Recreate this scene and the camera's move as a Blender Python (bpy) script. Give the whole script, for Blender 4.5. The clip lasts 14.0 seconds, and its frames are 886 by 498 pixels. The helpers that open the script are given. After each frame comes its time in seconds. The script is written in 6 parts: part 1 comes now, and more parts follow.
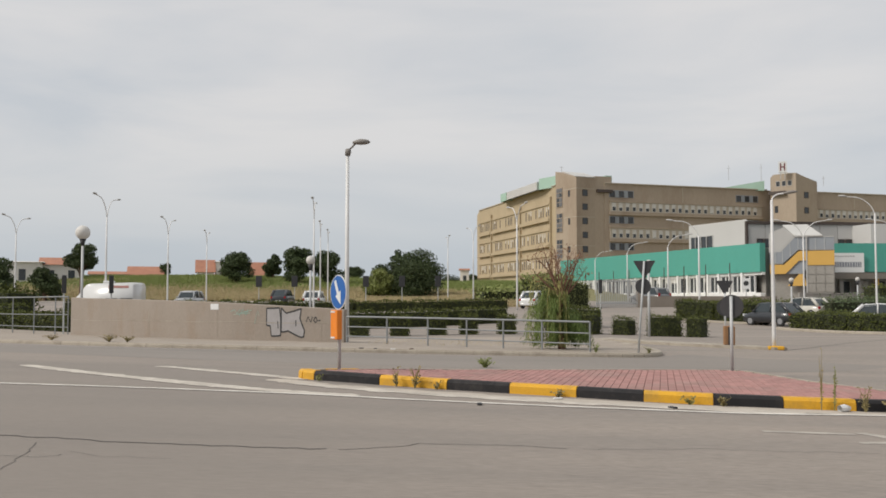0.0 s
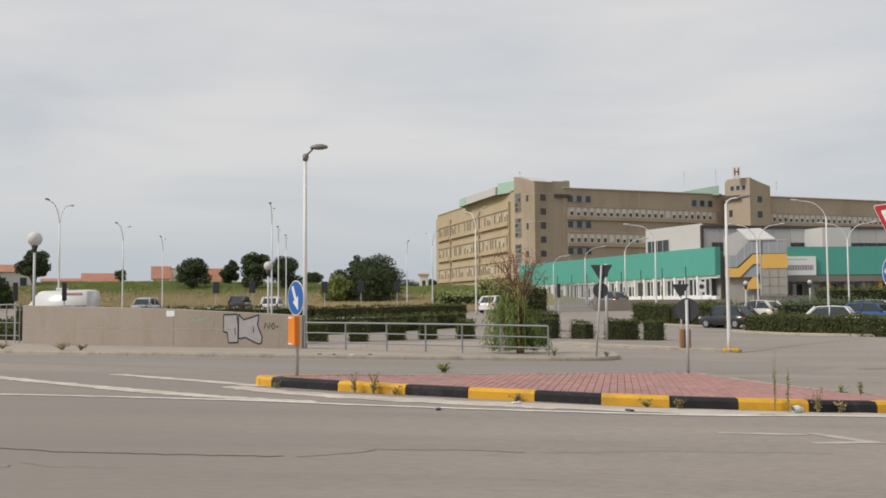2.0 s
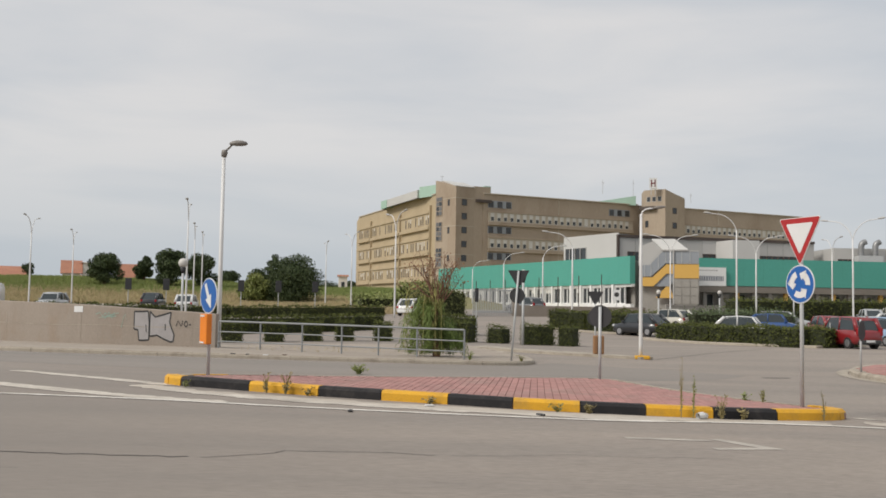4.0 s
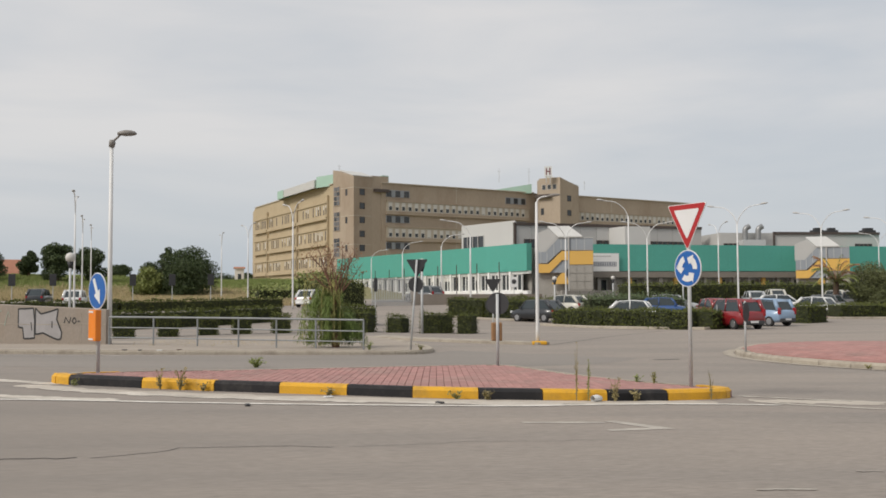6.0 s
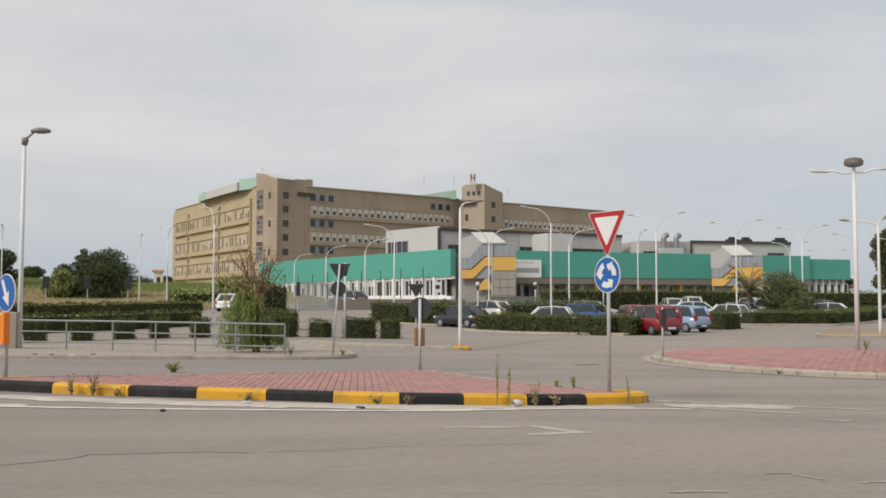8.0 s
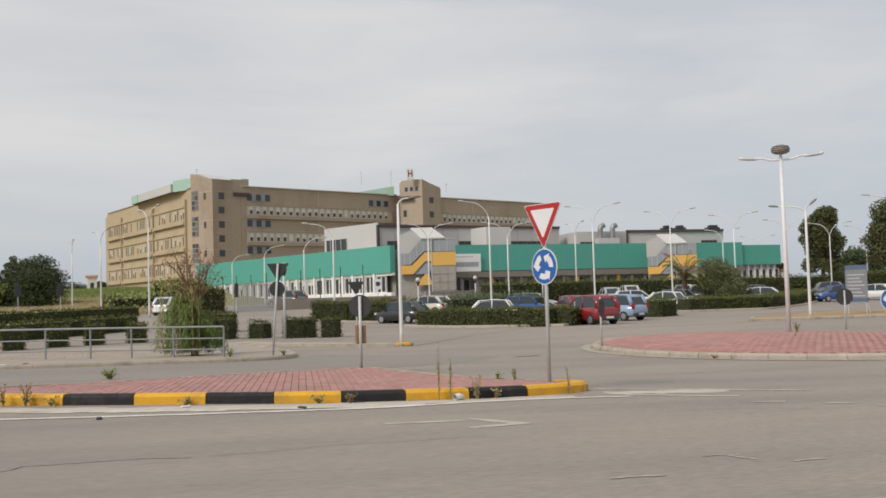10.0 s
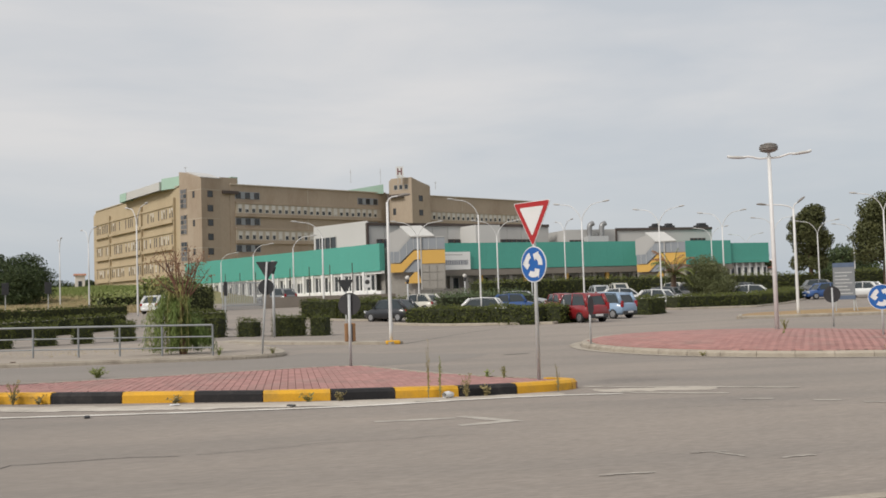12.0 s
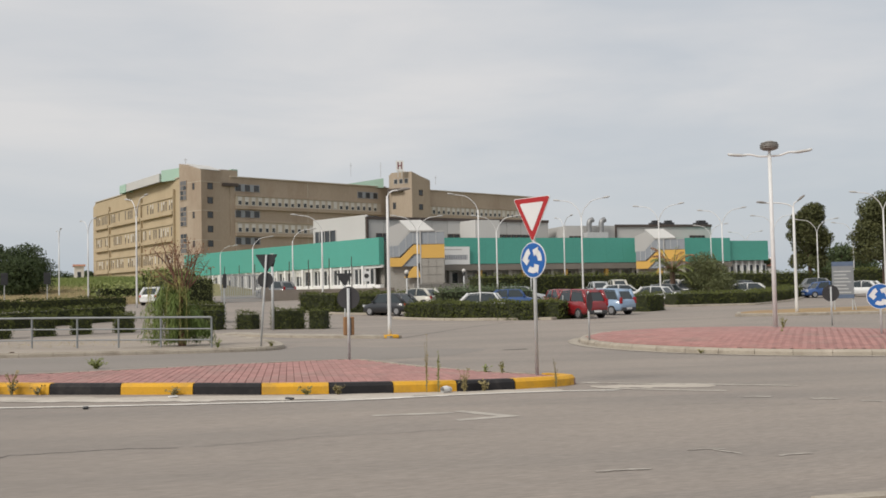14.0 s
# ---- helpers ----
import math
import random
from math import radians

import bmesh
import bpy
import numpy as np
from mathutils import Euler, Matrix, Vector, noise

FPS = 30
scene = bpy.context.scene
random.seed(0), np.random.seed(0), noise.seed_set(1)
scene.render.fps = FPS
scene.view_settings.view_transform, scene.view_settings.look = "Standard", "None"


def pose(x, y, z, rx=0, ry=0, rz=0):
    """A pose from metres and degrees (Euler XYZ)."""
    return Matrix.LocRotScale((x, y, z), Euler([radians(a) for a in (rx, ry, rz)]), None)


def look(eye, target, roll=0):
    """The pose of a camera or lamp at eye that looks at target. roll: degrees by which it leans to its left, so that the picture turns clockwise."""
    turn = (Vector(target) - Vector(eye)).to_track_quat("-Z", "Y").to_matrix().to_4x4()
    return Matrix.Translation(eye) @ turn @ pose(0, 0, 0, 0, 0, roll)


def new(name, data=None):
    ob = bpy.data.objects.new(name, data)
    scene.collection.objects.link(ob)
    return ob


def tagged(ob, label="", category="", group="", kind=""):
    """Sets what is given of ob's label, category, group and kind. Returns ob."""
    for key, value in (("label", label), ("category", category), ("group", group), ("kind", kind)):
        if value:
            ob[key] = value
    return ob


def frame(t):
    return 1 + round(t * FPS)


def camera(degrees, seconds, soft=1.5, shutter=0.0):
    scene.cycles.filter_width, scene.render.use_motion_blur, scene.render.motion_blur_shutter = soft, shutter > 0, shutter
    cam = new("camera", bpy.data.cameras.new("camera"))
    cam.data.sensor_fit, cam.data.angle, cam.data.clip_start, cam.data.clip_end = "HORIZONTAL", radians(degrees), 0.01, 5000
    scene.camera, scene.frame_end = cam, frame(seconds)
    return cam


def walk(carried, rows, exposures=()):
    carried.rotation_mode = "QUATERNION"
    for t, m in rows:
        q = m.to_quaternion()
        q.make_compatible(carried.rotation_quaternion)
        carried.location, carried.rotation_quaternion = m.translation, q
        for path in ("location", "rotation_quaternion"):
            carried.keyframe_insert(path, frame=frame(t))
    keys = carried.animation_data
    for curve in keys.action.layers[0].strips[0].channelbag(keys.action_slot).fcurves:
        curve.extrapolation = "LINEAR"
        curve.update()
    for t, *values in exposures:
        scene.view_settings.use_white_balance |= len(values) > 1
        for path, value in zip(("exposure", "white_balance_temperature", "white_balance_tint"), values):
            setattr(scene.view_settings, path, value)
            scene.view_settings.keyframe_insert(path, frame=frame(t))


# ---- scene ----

cam = camera(50.11, 14.0, soft=1.7)
EYE = 1.5
# seconds, x, y, z (metres from the first eye), yaw, pitch, roll
ROWS = [
    (0, 0.000, 0.000, 0.000, 0.000, 2.980, 0.012),
    (0.5, 0.005, -0.001, 0.000, -0.628, 3.153, -0.096),
    (1, 0.017, 0.007, 0.000, -1.221, 3.254, 0.490),
    (1.5, 0.017, 0.000, 0.001, -1.989, 3.285, 0.324),
    (2, 0.018, 0.013, -0.001, -2.475, 3.276, 0.402),
    (2.5, 0.032, 0.025, -0.004, -3.299, 3.370, 0.219),
    (5, 0.078, 0.036, -0.012, -10.765, 3.248, -0.514),
    (5.5, 0.082, 0.030, -0.012, -12.452, 3.010, 0.193),
    (6, 0.094, 0.041, -0.007, -13.414, 2.860, 0.270),
    (6.5, 0.101, 0.037, -0.012, -14.505, 2.931, 0.133),
    (7, 0.113, 0.046, -0.011, -15.629, 3.050, 0.152),
    (7.5, 0.116, 0.049, -0.013, -16.743, 3.037, -0.148),
    (8, 0.126, 0.056, -0.016, -17.989, 3.168, -0.105),
    (8.5, 0.137, 0.047, -0.019, -19.421, 3.134, 0.651),
    (11, 0.146, 0.029, -0.014, -21.973, 2.817, 1.863),
    (11.5, 0.140, 0.037, -0.016, -22.047, 2.830, 1.981),
    (12, 0.149, 0.035, -0.020, -22.278, 2.725, 1.819),
    (12.5, 0.146, 0.034, -0.022, -22.278, 2.656, 1.756),
    (13, 0.148, 0.035, -0.023, -22.284, 2.631, 1.859),
    (13.5, 0.145, 0.038, -0.018, -22.281, 2.586, 1.688),
    (14, 0.141, 0.026, -0.017, -22.306, 2.398, 1.212),
]
walk(cam, [(t, pose(x, y, EYE + z, 90 + pitch, 0, yaw) @ pose(0, 0, 0, 0, 0, -roll)) for t, x, y, z, yaw, pitch, roll in ROWS])

# ---- sky and sun: a bright overcast afternoon, the sun veiled, to the left and a little behind ----
SUN_EL, SUN_AZ = radians(42), radians(-112)      # azimuth clockwise from +y
world = bpy.data.worlds.new("overcast_sky")
scene.world = world
world.use_nodes = True
wn, wl = world.node_tree.nodes, world.node_tree.links
wn.clear()
w_out = wn.new("ShaderNodeOutputWorld")
w_bg = wn.new("ShaderNodeBackground")
w_sky = wn.new("ShaderNodeTexSky")
w_sky.sky_type, w_sky.sun_disc, w_sky.sun_elevation, w_sky.sun_rotation = "NISHITA", False, SUN_EL, SUN_AZ
w_sky.altitude, w_sky.dust_density = 20, 3.0
w_tc = wn.new("ShaderNodeTexCoord")
w_map = wn.new("ShaderNodeMapping")
w_map.inputs["Scale"].default_value = (1.3, 1.3, 6.0)
w_n1 = wn.new("ShaderNodeTexNoise")
w_n1.inputs["Scale"].default_value, w_n1.inputs["Detail"].default_value, w_n1.inputs["Roughness"].default_value = 1.6, 6, 0.52
w_n1.inputs["Distortion"].default_value = 0.35
w_ramp = wn.new("ShaderNodeValToRGB")
w_ramp.color_ramp.elements[0].position, w_ramp.color_ramp.elements[0].color = 0.36, (5.0, 5.2, 5.45, 1)
w_ramp.color_ramp.elements[1].position, w_ramp.color_ramp.elements[1].color = 0.62, (6.35, 6.2, 6.1, 1)
w_sep = wn.new("ShaderNodeSeparateXYZ")
w_low = wn.new("ShaderNodeMapRange")
w_low.inputs["From Min"].default_value, w_low.inputs["From Max"].default_value = 0.0, 0.16
w_low.inputs["To Min"].default_value, w_low.inputs["To Max"].default_value = 0.85, 0.04
w_haze = wn.new("ShaderNodeMix")
w_haze.data_type = "RGBA"
w_haze.inputs["B"].default_value = (4.15, 4.65, 5.15, 1)
w_mix = wn.new("ShaderNodeMix")
w_mix.data_type, w_mix.inputs["Factor"].default_value = "RGBA", 0.9
wl.new(w_tc.outputs["Generated"], w_map.inputs["Vector"])
wl.new(w_map.outputs["Vector"], w_n1.inputs["Vector"])
wl.new(w_n1.outputs["Fac"], w_ramp.inputs["Fac"])
wl.new(w_tc.outputs["Generated"], w_sep.inputs["Vector"])
wl.new(w_sep.outputs["Z"], w_low.inputs["Value"])
wl.new(w_low.outputs["Result"], w_haze.inputs["Factor"])
wl.new(w_ramp.outputs["Color"], w_haze.inputs["A"])
wl.new(w_sky.outputs["Color"], w_mix.inputs["A"])
wl.new(w_haze.outputs["Result"], w_mix.inputs["B"])
wl.new(w_mix.outputs["Result"], w_bg.inputs["Color"])
w_bg.inputs["Strength"].default_value = 0.118
wl.new(w_bg.outputs["Background"], w_out.inputs["Surface"])

sun = new("sun", bpy.data.lights.new("sun", "SUN"))
sun.data.energy, sun.data.angle, sun.data.color = 2.6, radians(18), (1.0, 0.95, 0.87)
sun.matrix_world = look((0, 0, 0), (-math.sin(SUN_AZ) * math.cos(SUN_EL), -math.cos(SUN_AZ) * math.cos(SUN_EL), -math.sin(SUN_EL)))


# ---- materials ----
def material(name, colour, rough=0.8, second=None, scale=4.0, spread=0.5, grain=0.0, grain_scale=60.0, bump=0.0,
             metal=0.0, per_piece=0.0, stretch=(1, 1, 1), stain=None, stain_scale=0.4, stain_amount=0.0, coat=0.0):
    """Two-scale procedural surface: broad mottling to a second colour, stains, fine grain and relief."""
    m = bpy.data.materials.new(name)
    m.use_nodes = True
    n, l = m.node_tree.nodes, m.node_tree.links
    b = n["Principled BSDF"]
    b.inputs["Roughness"].default_value, b.inputs["Metallic"].default_value = rough, metal
    b.inputs["Coat Weight"].default_value = coat
    tc = n.new("ShaderNodeTexCoord")
    mp = n.new("ShaderNodeMapping")
    mp.inputs["Scale"].default_value = stretch
    geo = n.new("ShaderNodeNewGeometry")
    l.new(geo.outputs["Position"], mp.inputs["Vector"])
    out = None

    def noise_node(s, detail=4.0, rough_=0.6):
        t = n.new("ShaderNodeTexNoise")
        t.inputs["Scale"].default_value, t.inputs["Detail"].default_value, t.inputs["Roughness"].default_value = s, detail, rough_
        l.new(mp.outputs["Vector"], t.inputs["Vector"])
        return t

    def mixed(fac, a, bcol, mode="MIX"):
        x = n.new("ShaderNodeMix")
        x.data_type, x.blend_type = "RGBA", mode
        l.new(fac, x.inputs["Factor"])
        if isinstance(a, tuple):
            x.inputs["A"].default_value = (*a, 1)
        else:
            l.new(a, x.inputs["A"])
        if isinstance(bcol, tuple):
            x.inputs["B"].default_value = (*bcol, 1)
        else:
            l.new(bcol, x.inputs["B"])
        return x.outputs["Result"]

    def ranged(sock, lo, hi, a, bb):
        r = n.new("ShaderNodeMapRange")
        r.inputs["From Min"].default_value, r.inputs["From Max"].default_value = lo, hi
        r.inputs["To Min"].default_value, r.inputs["To Max"].default_value = a, bb
        l.new(sock, r.inputs["Value"])
        return r.outputs["Result"]

    base = noise_node(scale)
    second = second or tuple(c * 0.8 for c in colour)
    out = mixed(ranged(base.outputs["Fac"], 0.5 - spread / 2, 0.5 + spread / 2, 0, 1), colour, second)
    if stain:
        st = noise_node(stain_scale, 6.0, 0.65)
        out = mixed(ranged(st.outputs["Fac"], 0.5, 0.68, 0, stain_amount), out, stain)
    if grain:
        g = noise_node(grain_scale, 3.0, 0.7)
        hs = n.new("ShaderNodeHueSaturation")
        l.new(ranged(g.outputs["Fac"], 0.3, 0.7, 1 - grain, 1 + grain), hs.inputs["Value"])
        l.new(out, hs.inputs["Color"])
        out = hs.outputs["Color"]
        if bump:
            bp = n.new("ShaderNodeBump")
            bp.inputs["Strength"].default_value, bp.inputs["Distance"].default_value = bump, 0.01
            l.new(g.outputs["Fac"], bp.inputs["Height"])
            l.new(bp.outputs["Normal"], b.inputs["Normal"])
    if per_piece:
        oi = n.new("ShaderNodeObjectInfo")
        sm = n.new("ShaderNodeMath")
        sm.operation = "ADD"
        l.new(oi.outputs["Random"], sm.inputs[0])
        l.new(geo.outputs["Random Per Island"], sm.inputs[1])
        fr = n.new("ShaderNodeMath")
        fr.operation = "FRACT"
        l.new(sm.outputs[0], fr.inputs[0])
        hs = n.new("ShaderNodeHueSaturation")
        l.new(ranged(fr.outputs[0], 0, 1, 1 - per_piece, 1 + per_piece), hs.inputs["Value"])
        l.new(out, hs.inputs["Color"])
        out = hs.outputs["Color"]
    l.new(out, b.inputs["Base Color"])
    return m


def leaf_material(name, colour, second, light=0.25, vary=0.22):
    m = material(name, colour, 0.55, second, 0.9, 0.5, 0.25 * vary / .22, 9.0, per_piece=vary)
    m.node_tree.nodes["Principled BSDF"].inputs["Specular IOR Level"].default_value = light
    return m


M_ASPHALT = material("worn_asphalt", (0.304, 0.258, 0.219), 0.9, (0.224, 0.197, 0.173), 0.35, 0.4, 0.22, 38.0, 0.35,
                     stretch=(0.16, 1.1, 1), stain=(0.19, 0.17, 0.152), stain_scale=0.45, stain_amount=0.6)
def older_lane(m, colour):
    """Blend an older, greyer wearing course into the near lane, thinning out to the right and along ragged bands."""
    n, l = m.node_tree.nodes, m.node_tree.links
    b = n["Principled BSDF"]
    top = b.inputs["Base Color"].links[0].from_socket
    geo = n.new("ShaderNodeNewGeometry")
    sep = n.new("ShaderNodeSeparateXYZ")
    l.new(geo.outputs["Position"], sep.inputs["Vector"])
    tex = n.new("ShaderNodeTexNoise")
    tex.inputs["Scale"].default_value, tex.inputs["Detail"].default_value = 0.5, 5
    l.new(geo.outputs["Position"], tex.inputs["Vector"])
    facs = []
    for axis, a, c in (("Y", 30.0, 6.0), ("X", 3.0, -4.0)):
        wob = n.new("ShaderNodeMath")
        wob.operation, wob.inputs[1].default_value = "MULTIPLY_ADD", 2.2
        l.new(tex.outputs["Fac"], wob.inputs[0])
        l.new(sep.outputs[axis], wob.inputs[2])
        r = n.new("ShaderNodeMapRange")
        r.interpolation_type = "SMOOTHSTEP"
        r.inputs["From Min"].default_value, r.inputs["From Max"].default_value = a + 1.1, c + 1.1
        l.new(wob.outputs[0], r.inputs["Value"])
        facs.append(r.outputs["Result"])
    mul = n.new("ShaderNodeMath")
    mul.operation = "MULTIPLY"
    l.new(facs[0], mul.inputs[0])
    l.new(facs[1], mul.inputs[1])
    gain = n.new("ShaderNodeMath")
    gain.operation, gain.inputs[1].default_value = "MULTIPLY", 0.75
    l.new(mul.outputs[0], gain.inputs[0])
    mix = n.new("ShaderNodeMix")
    mix.data_type = "RGBA"
    mix.inputs["B"].default_value = (*colour, 1)
    l.new(gain.outputs[0], mix.inputs["Factor"])
    l.new(top, mix.inputs["A"])
    l.new(mix.outputs["Result"], b.inputs["Base Color"])


older_lane(M_ASPHALT, (0.205, 0.180, 0.157))
M_LOT = material("grey_lane_asphalt", (0.255, 0.224, 0.197), 0.9, (0.205, 0.184, 0.164), 0.25, 0.5, 0.12, 30.0, 0.2, stretch=(0.3, 1, 1))
M_DUST = material("pale_dusty_asphalt", (0.52, 0.465, 0.395), 0.9, (0.37, 0.325, 0.275), 0.9, 0.5, 0.15, 25.0)
M_RAIL = material("dull_galvanised_rail", (0.24, 0.25, 0.255), 0.55, (0.19, 0.20, 0.205), 6.0, 0.5, 0.1, 50.0)
M_LINE = material("worn_white_road_paint", (0.76, 0.72, 0.66), 0.7, (0.54, 0.50, 0.44), 2.2, 0.35, 0.15, 30.0)
M_LINEWORN = material("worn_grey_white_road_paint", (0.60, 0.55, 0.48), 0.8, (0.42, 0.375, 0.32), 1.6, 0.4, 0.15, 30.0, stain=(0.30, 0.265, 0.225), stain_scale=2.2, stain_amount=0.6)
M_LINE_FAINT = material("faded_road_paint", (0.47, 0.43, 0.375), 0.8, (0.31, 0.275, 0.24), 2.5, 0.4, 0.12, 30.0)
M_CRACK = material("tar_crack", (0.06, 0.055, 0.05), 0.9, (0.11, 0.1, 0.09), 4.0)
M_YELLOW = material("yellow_kerb_paint", (0.68, 0.36, 0.016), 0.65, (0.60, 0.31, 0.018), 3.0, 0.5, 0.08, 40.0, 0.2, stain=(0.27, 0.18, 0.06), stain_scale=3.5, stain_amount=0.4)
M_BLACK = material("black_kerb_paint", (0.010, 0.0095, 0.011), 0.85, (0.019, 0.017, 0.018), 3.0, 0.5, 0.15, 40.0, 0.2, stain=(0.09, 0.078, 0.07), stain_scale=4.0, stain_amount=0.3)
M_PAVER = material("red_concrete_paver", (0.40, 0.208, 0.183), 0.9, (0.315, 0.165, 0.15), 1.2, 0.6, 0.15, 60.0, 0.2, per_piece=0.13, stain=(0.26, 0.20, 0.17), stain_scale=0.8, stain_amount=0.5)
M_BED = material("sandy_joint_bed", (0.31, 0.19, 0.168), 0.95, (0.33, 0.225, 0.19), 5.0)
M_KERB = material("weathered_concrete_kerb", (0.41, 0.36, 0.295), 0.9, (0.32, 0.28, 0.225), 1.5, 0.5, 0.15, 40.0, 0.25, stain=(0.17, 0.14, 0.11), stain_scale=1.3, stain_amount=0.6)
M_WALK = material("concrete_pavement", (0.35, 0.30, 0.248), 0.9, (0.28, 0.238, 0.198), 0.8, 0.5, 0.12, 25.0, 0.2)
M_CONCRETE = material("stained_concrete_wall", (0.315, 0.268, 0.226), 0.9, (0.27, 0.229, 0.19), 1.0, 0.6, 0.08, 20.0, 0.15, stretch=(1, 1, 0.5), stain=(0.27, 0.20, 0.145), stain_scale=0.9, stain_amount=0.55)
M_FIELD = material("dry_meadow_soil", (0.17, 0.16, 0.065), 0.95, (0.30, 0.24, 0.125), 0.08, 0.4, 0.3, 2.0, stain=(0.07, 0.10, 0.025), stain_scale=0.05, stain_amount=0.8)
M_GALV = material("galvanised_steel", (0.50, 0.51, 0.51), 0.55, (0.42, 0.43, 0.43), 6.0, 0.5, 0.1, 50.0, metal=0.1)
M_POST = material("pale_grey_painted_steel", (0.68, 0.675, 0.66), 0.5, (0.60, 0.59, 0.58), 3.0, 0.5, 0.05, 40.0)
M_DARK = material("dark_sign_back", (0.026, 0.026, 0.029), 0.65, (0.038, 0.038, 0.04), 4.0)
M_LAMPHEAD = material("grey_lamp_housing", (0.17, 0.155, 0.14), 0.5, (0.22, 0.2, 0.18), 6.0)
M_BLUE = material("blue_sign_face", (0.010, 0.095, 0.34), 0.5, (0.013, 0.11, 0.37), 3.0)
M_WHITE = material("white_sign_face", (0.68, 0.68, 0.68), 0.45, (0.62, 0.62, 0.61), 3.0)
M_RED = material("red_sign_border", (0.40, 0.018, 0.02), 0.5, (0.35, 0.016, 0.018), 3.0)
M_ORANGE = material("orange_plastic", (0.78, 0.23, 0.012), 0.5, (0.68, 0.19, 0.012), 3.0)
# hospital walls: ochre carries the sunlit side's tone, tan the shaded front's
M_OCHRE = material("lit_ochre_hospital_render", (0.46, 0.37, 0.245), 0.9, (0.40, 0.32, 0.21), 0.12, 0.5, 0.06, 3.0, stretch=(1, 1, 0.35), stain=(0.36, 0.28, 0.18), stain_scale=0.15, stain_amount=0.5)
M_TAN = material("shaded_tan_hospital_concrete", (0.405, 0.33, 0.255), 0.9, (0.35, 0.283, 0.217), 0.12, 0.5, 0.06, 3.0, stretch=(1, 1, 0.35), stain=(0.27, 0.20, 0.145), stain_scale=0.15, stain_amount=0.6)
M_PALEBAND = material("pale_window_panel", (0.47, 0.41, 0.33), 0.85, (0.42, 0.37, 0.30), 0.2, 0.5)
M_SHUTTER = material("white_roller_shutter", (0.62, 0.60, 0.56), 0.7, (0.52, 0.50, 0.47), 0.6, 0.5)
M_BLUEPANEL = material("grey_blue_panel", (0.28, 0.30, 0.325), 0.7, (0.25, 0.27, 0.295), 0.5, 0.5)
M_STAIRGLASS = material("dull_grey_stairwell_glass", (0.15, 0.15, 0.155), 0.3, (0.11, 0.11, 0.115), 0.4)
M_GLASSDARK = material("dark_window_glass", (0.035, 0.04, 0.045), 0.15, (0.05, 0.055, 0.06), 0.8)
M_PALEGREEN = material("pale_green_roof_housing", (0.36, 0.52, 0.43), 0.7, (0.33, 0.47, 0.39), 0.2, 0.5)
M_TEAL = material("teal_metal_cladding", (0.085, 0.355, 0.285), 0.6, (0.075, 0.32, 0.258), 0.1, 0.5, 0.04, 4.0, stain=(0.09, 0.33, 0.26), stain_scale=0.2, stain_amount=0.4)
M_COLUMN = material("white_painted_column", (0.80, 0.80, 0.78), 0.6, (0.74, 0.73, 0.71), 0.4, 0.5)
M_CLADWHITE = material("white_metal_cladding", (0.53, 0.52, 0.50), 0.6, (0.48, 0.47, 0.455), 0.15, 0.5)
M_CLADGREY = material("light_grey_cladding", (0.47, 0.46, 0.44), 0.6, (0.41, 0.40, 0.385), 0.15, 0.5)
M_ROOFWHITE = material("white_curved_roof", (0.54, 0.53, 0.50), 0.6, (0.47, 0.46, 0.44), 0.3, 0.5)
M_STAIRYELLOW = material("yellow_stair_render", (0.66, 0.40, 0.10), 0.8, (0.60, 0.36, 0.09), 0.3, 0.5)
M_DARKTRIM = material("dark_brown_trim", (0.06, 0.045, 0.04), 0.7, (0.08, 0.06, 0.05), 0.5)
M_STONE = material("grey_concrete_base", (0.33, 0.31, 0.28), 0.9, (0.26, 0.245, 0.22), 0.6, 0.5, 0.1, 8.0)
M_HEDGE = leaf_material("clipped_hedge_leaves", (0.050, 0.062, 0.014), (0.090, 0.098, 0.025), .12, .13)
# the shade deep among the hedge twigs, put into the core's colour
M_HEDGECORE = material("shaded_hedge_twigs", (0.022, 0.028, 0.010), 0.95, (0.032, 0.036, 0.014), 3.0)
M_TREE = leaf_material("dark_tree_leaves", (0.045, 0.066, 0.026), (0.07, 0.092, 0.036))
M_BUSH = leaf_material("light_green_shrub_leaves", (0.165, 0.20, 0.055), (0.22, 0.235, 0.08))
M_TAMARISK = leaf_material("feathery_tamarisk_sprays", (0.13, 0.185, 0.048), (0.19, 0.235, 0.07))
M_RUSTLEAF = leaf_material("dry_rust_brown_sprays", (0.20, 0.095, 0.05), (0.27, 0.15, 0.075))
M_GRASSGREEN = leaf_material("green_meadow_grass", (0.17, 0.22, 0.062), (0.235, 0.265, 0.09))
M_GRASSDRY = leaf_material("dry_straw_grass", (0.52, 0.42, 0.26), (0.35, 0.28, 0.145))
M_WEED = leaf_material("roadside_weed", (0.14, 0.16, 0.05), (0.22, 0.19, 0.07))
M_WEEDDRY = leaf_material("dry_weed_stalks", (0.27, 0.21, 0.095), (0.20, 0.17, 0.075))
M_TWIG = material("reddish_tamarisk_bark", (0.15, 0.075, 0.05), 0.95, (0.21, 0.11, 0.075), 6.0, 0.5, 0.2, 30.0)
M_BARK = material("brown_bark", (0.10, 0.065, 0.045), 0.95, (0.14, 0.09, 0.065), 6.0, 0.5, 0.2, 30.0)


# ---- building helpers ----
HEIGHTS = ((0, .05), (14, .08), (22, -.05), (32, -.2), (50, -.25), (75, .5), (110, 1.2), (160, 2.0), (400, 2.6))


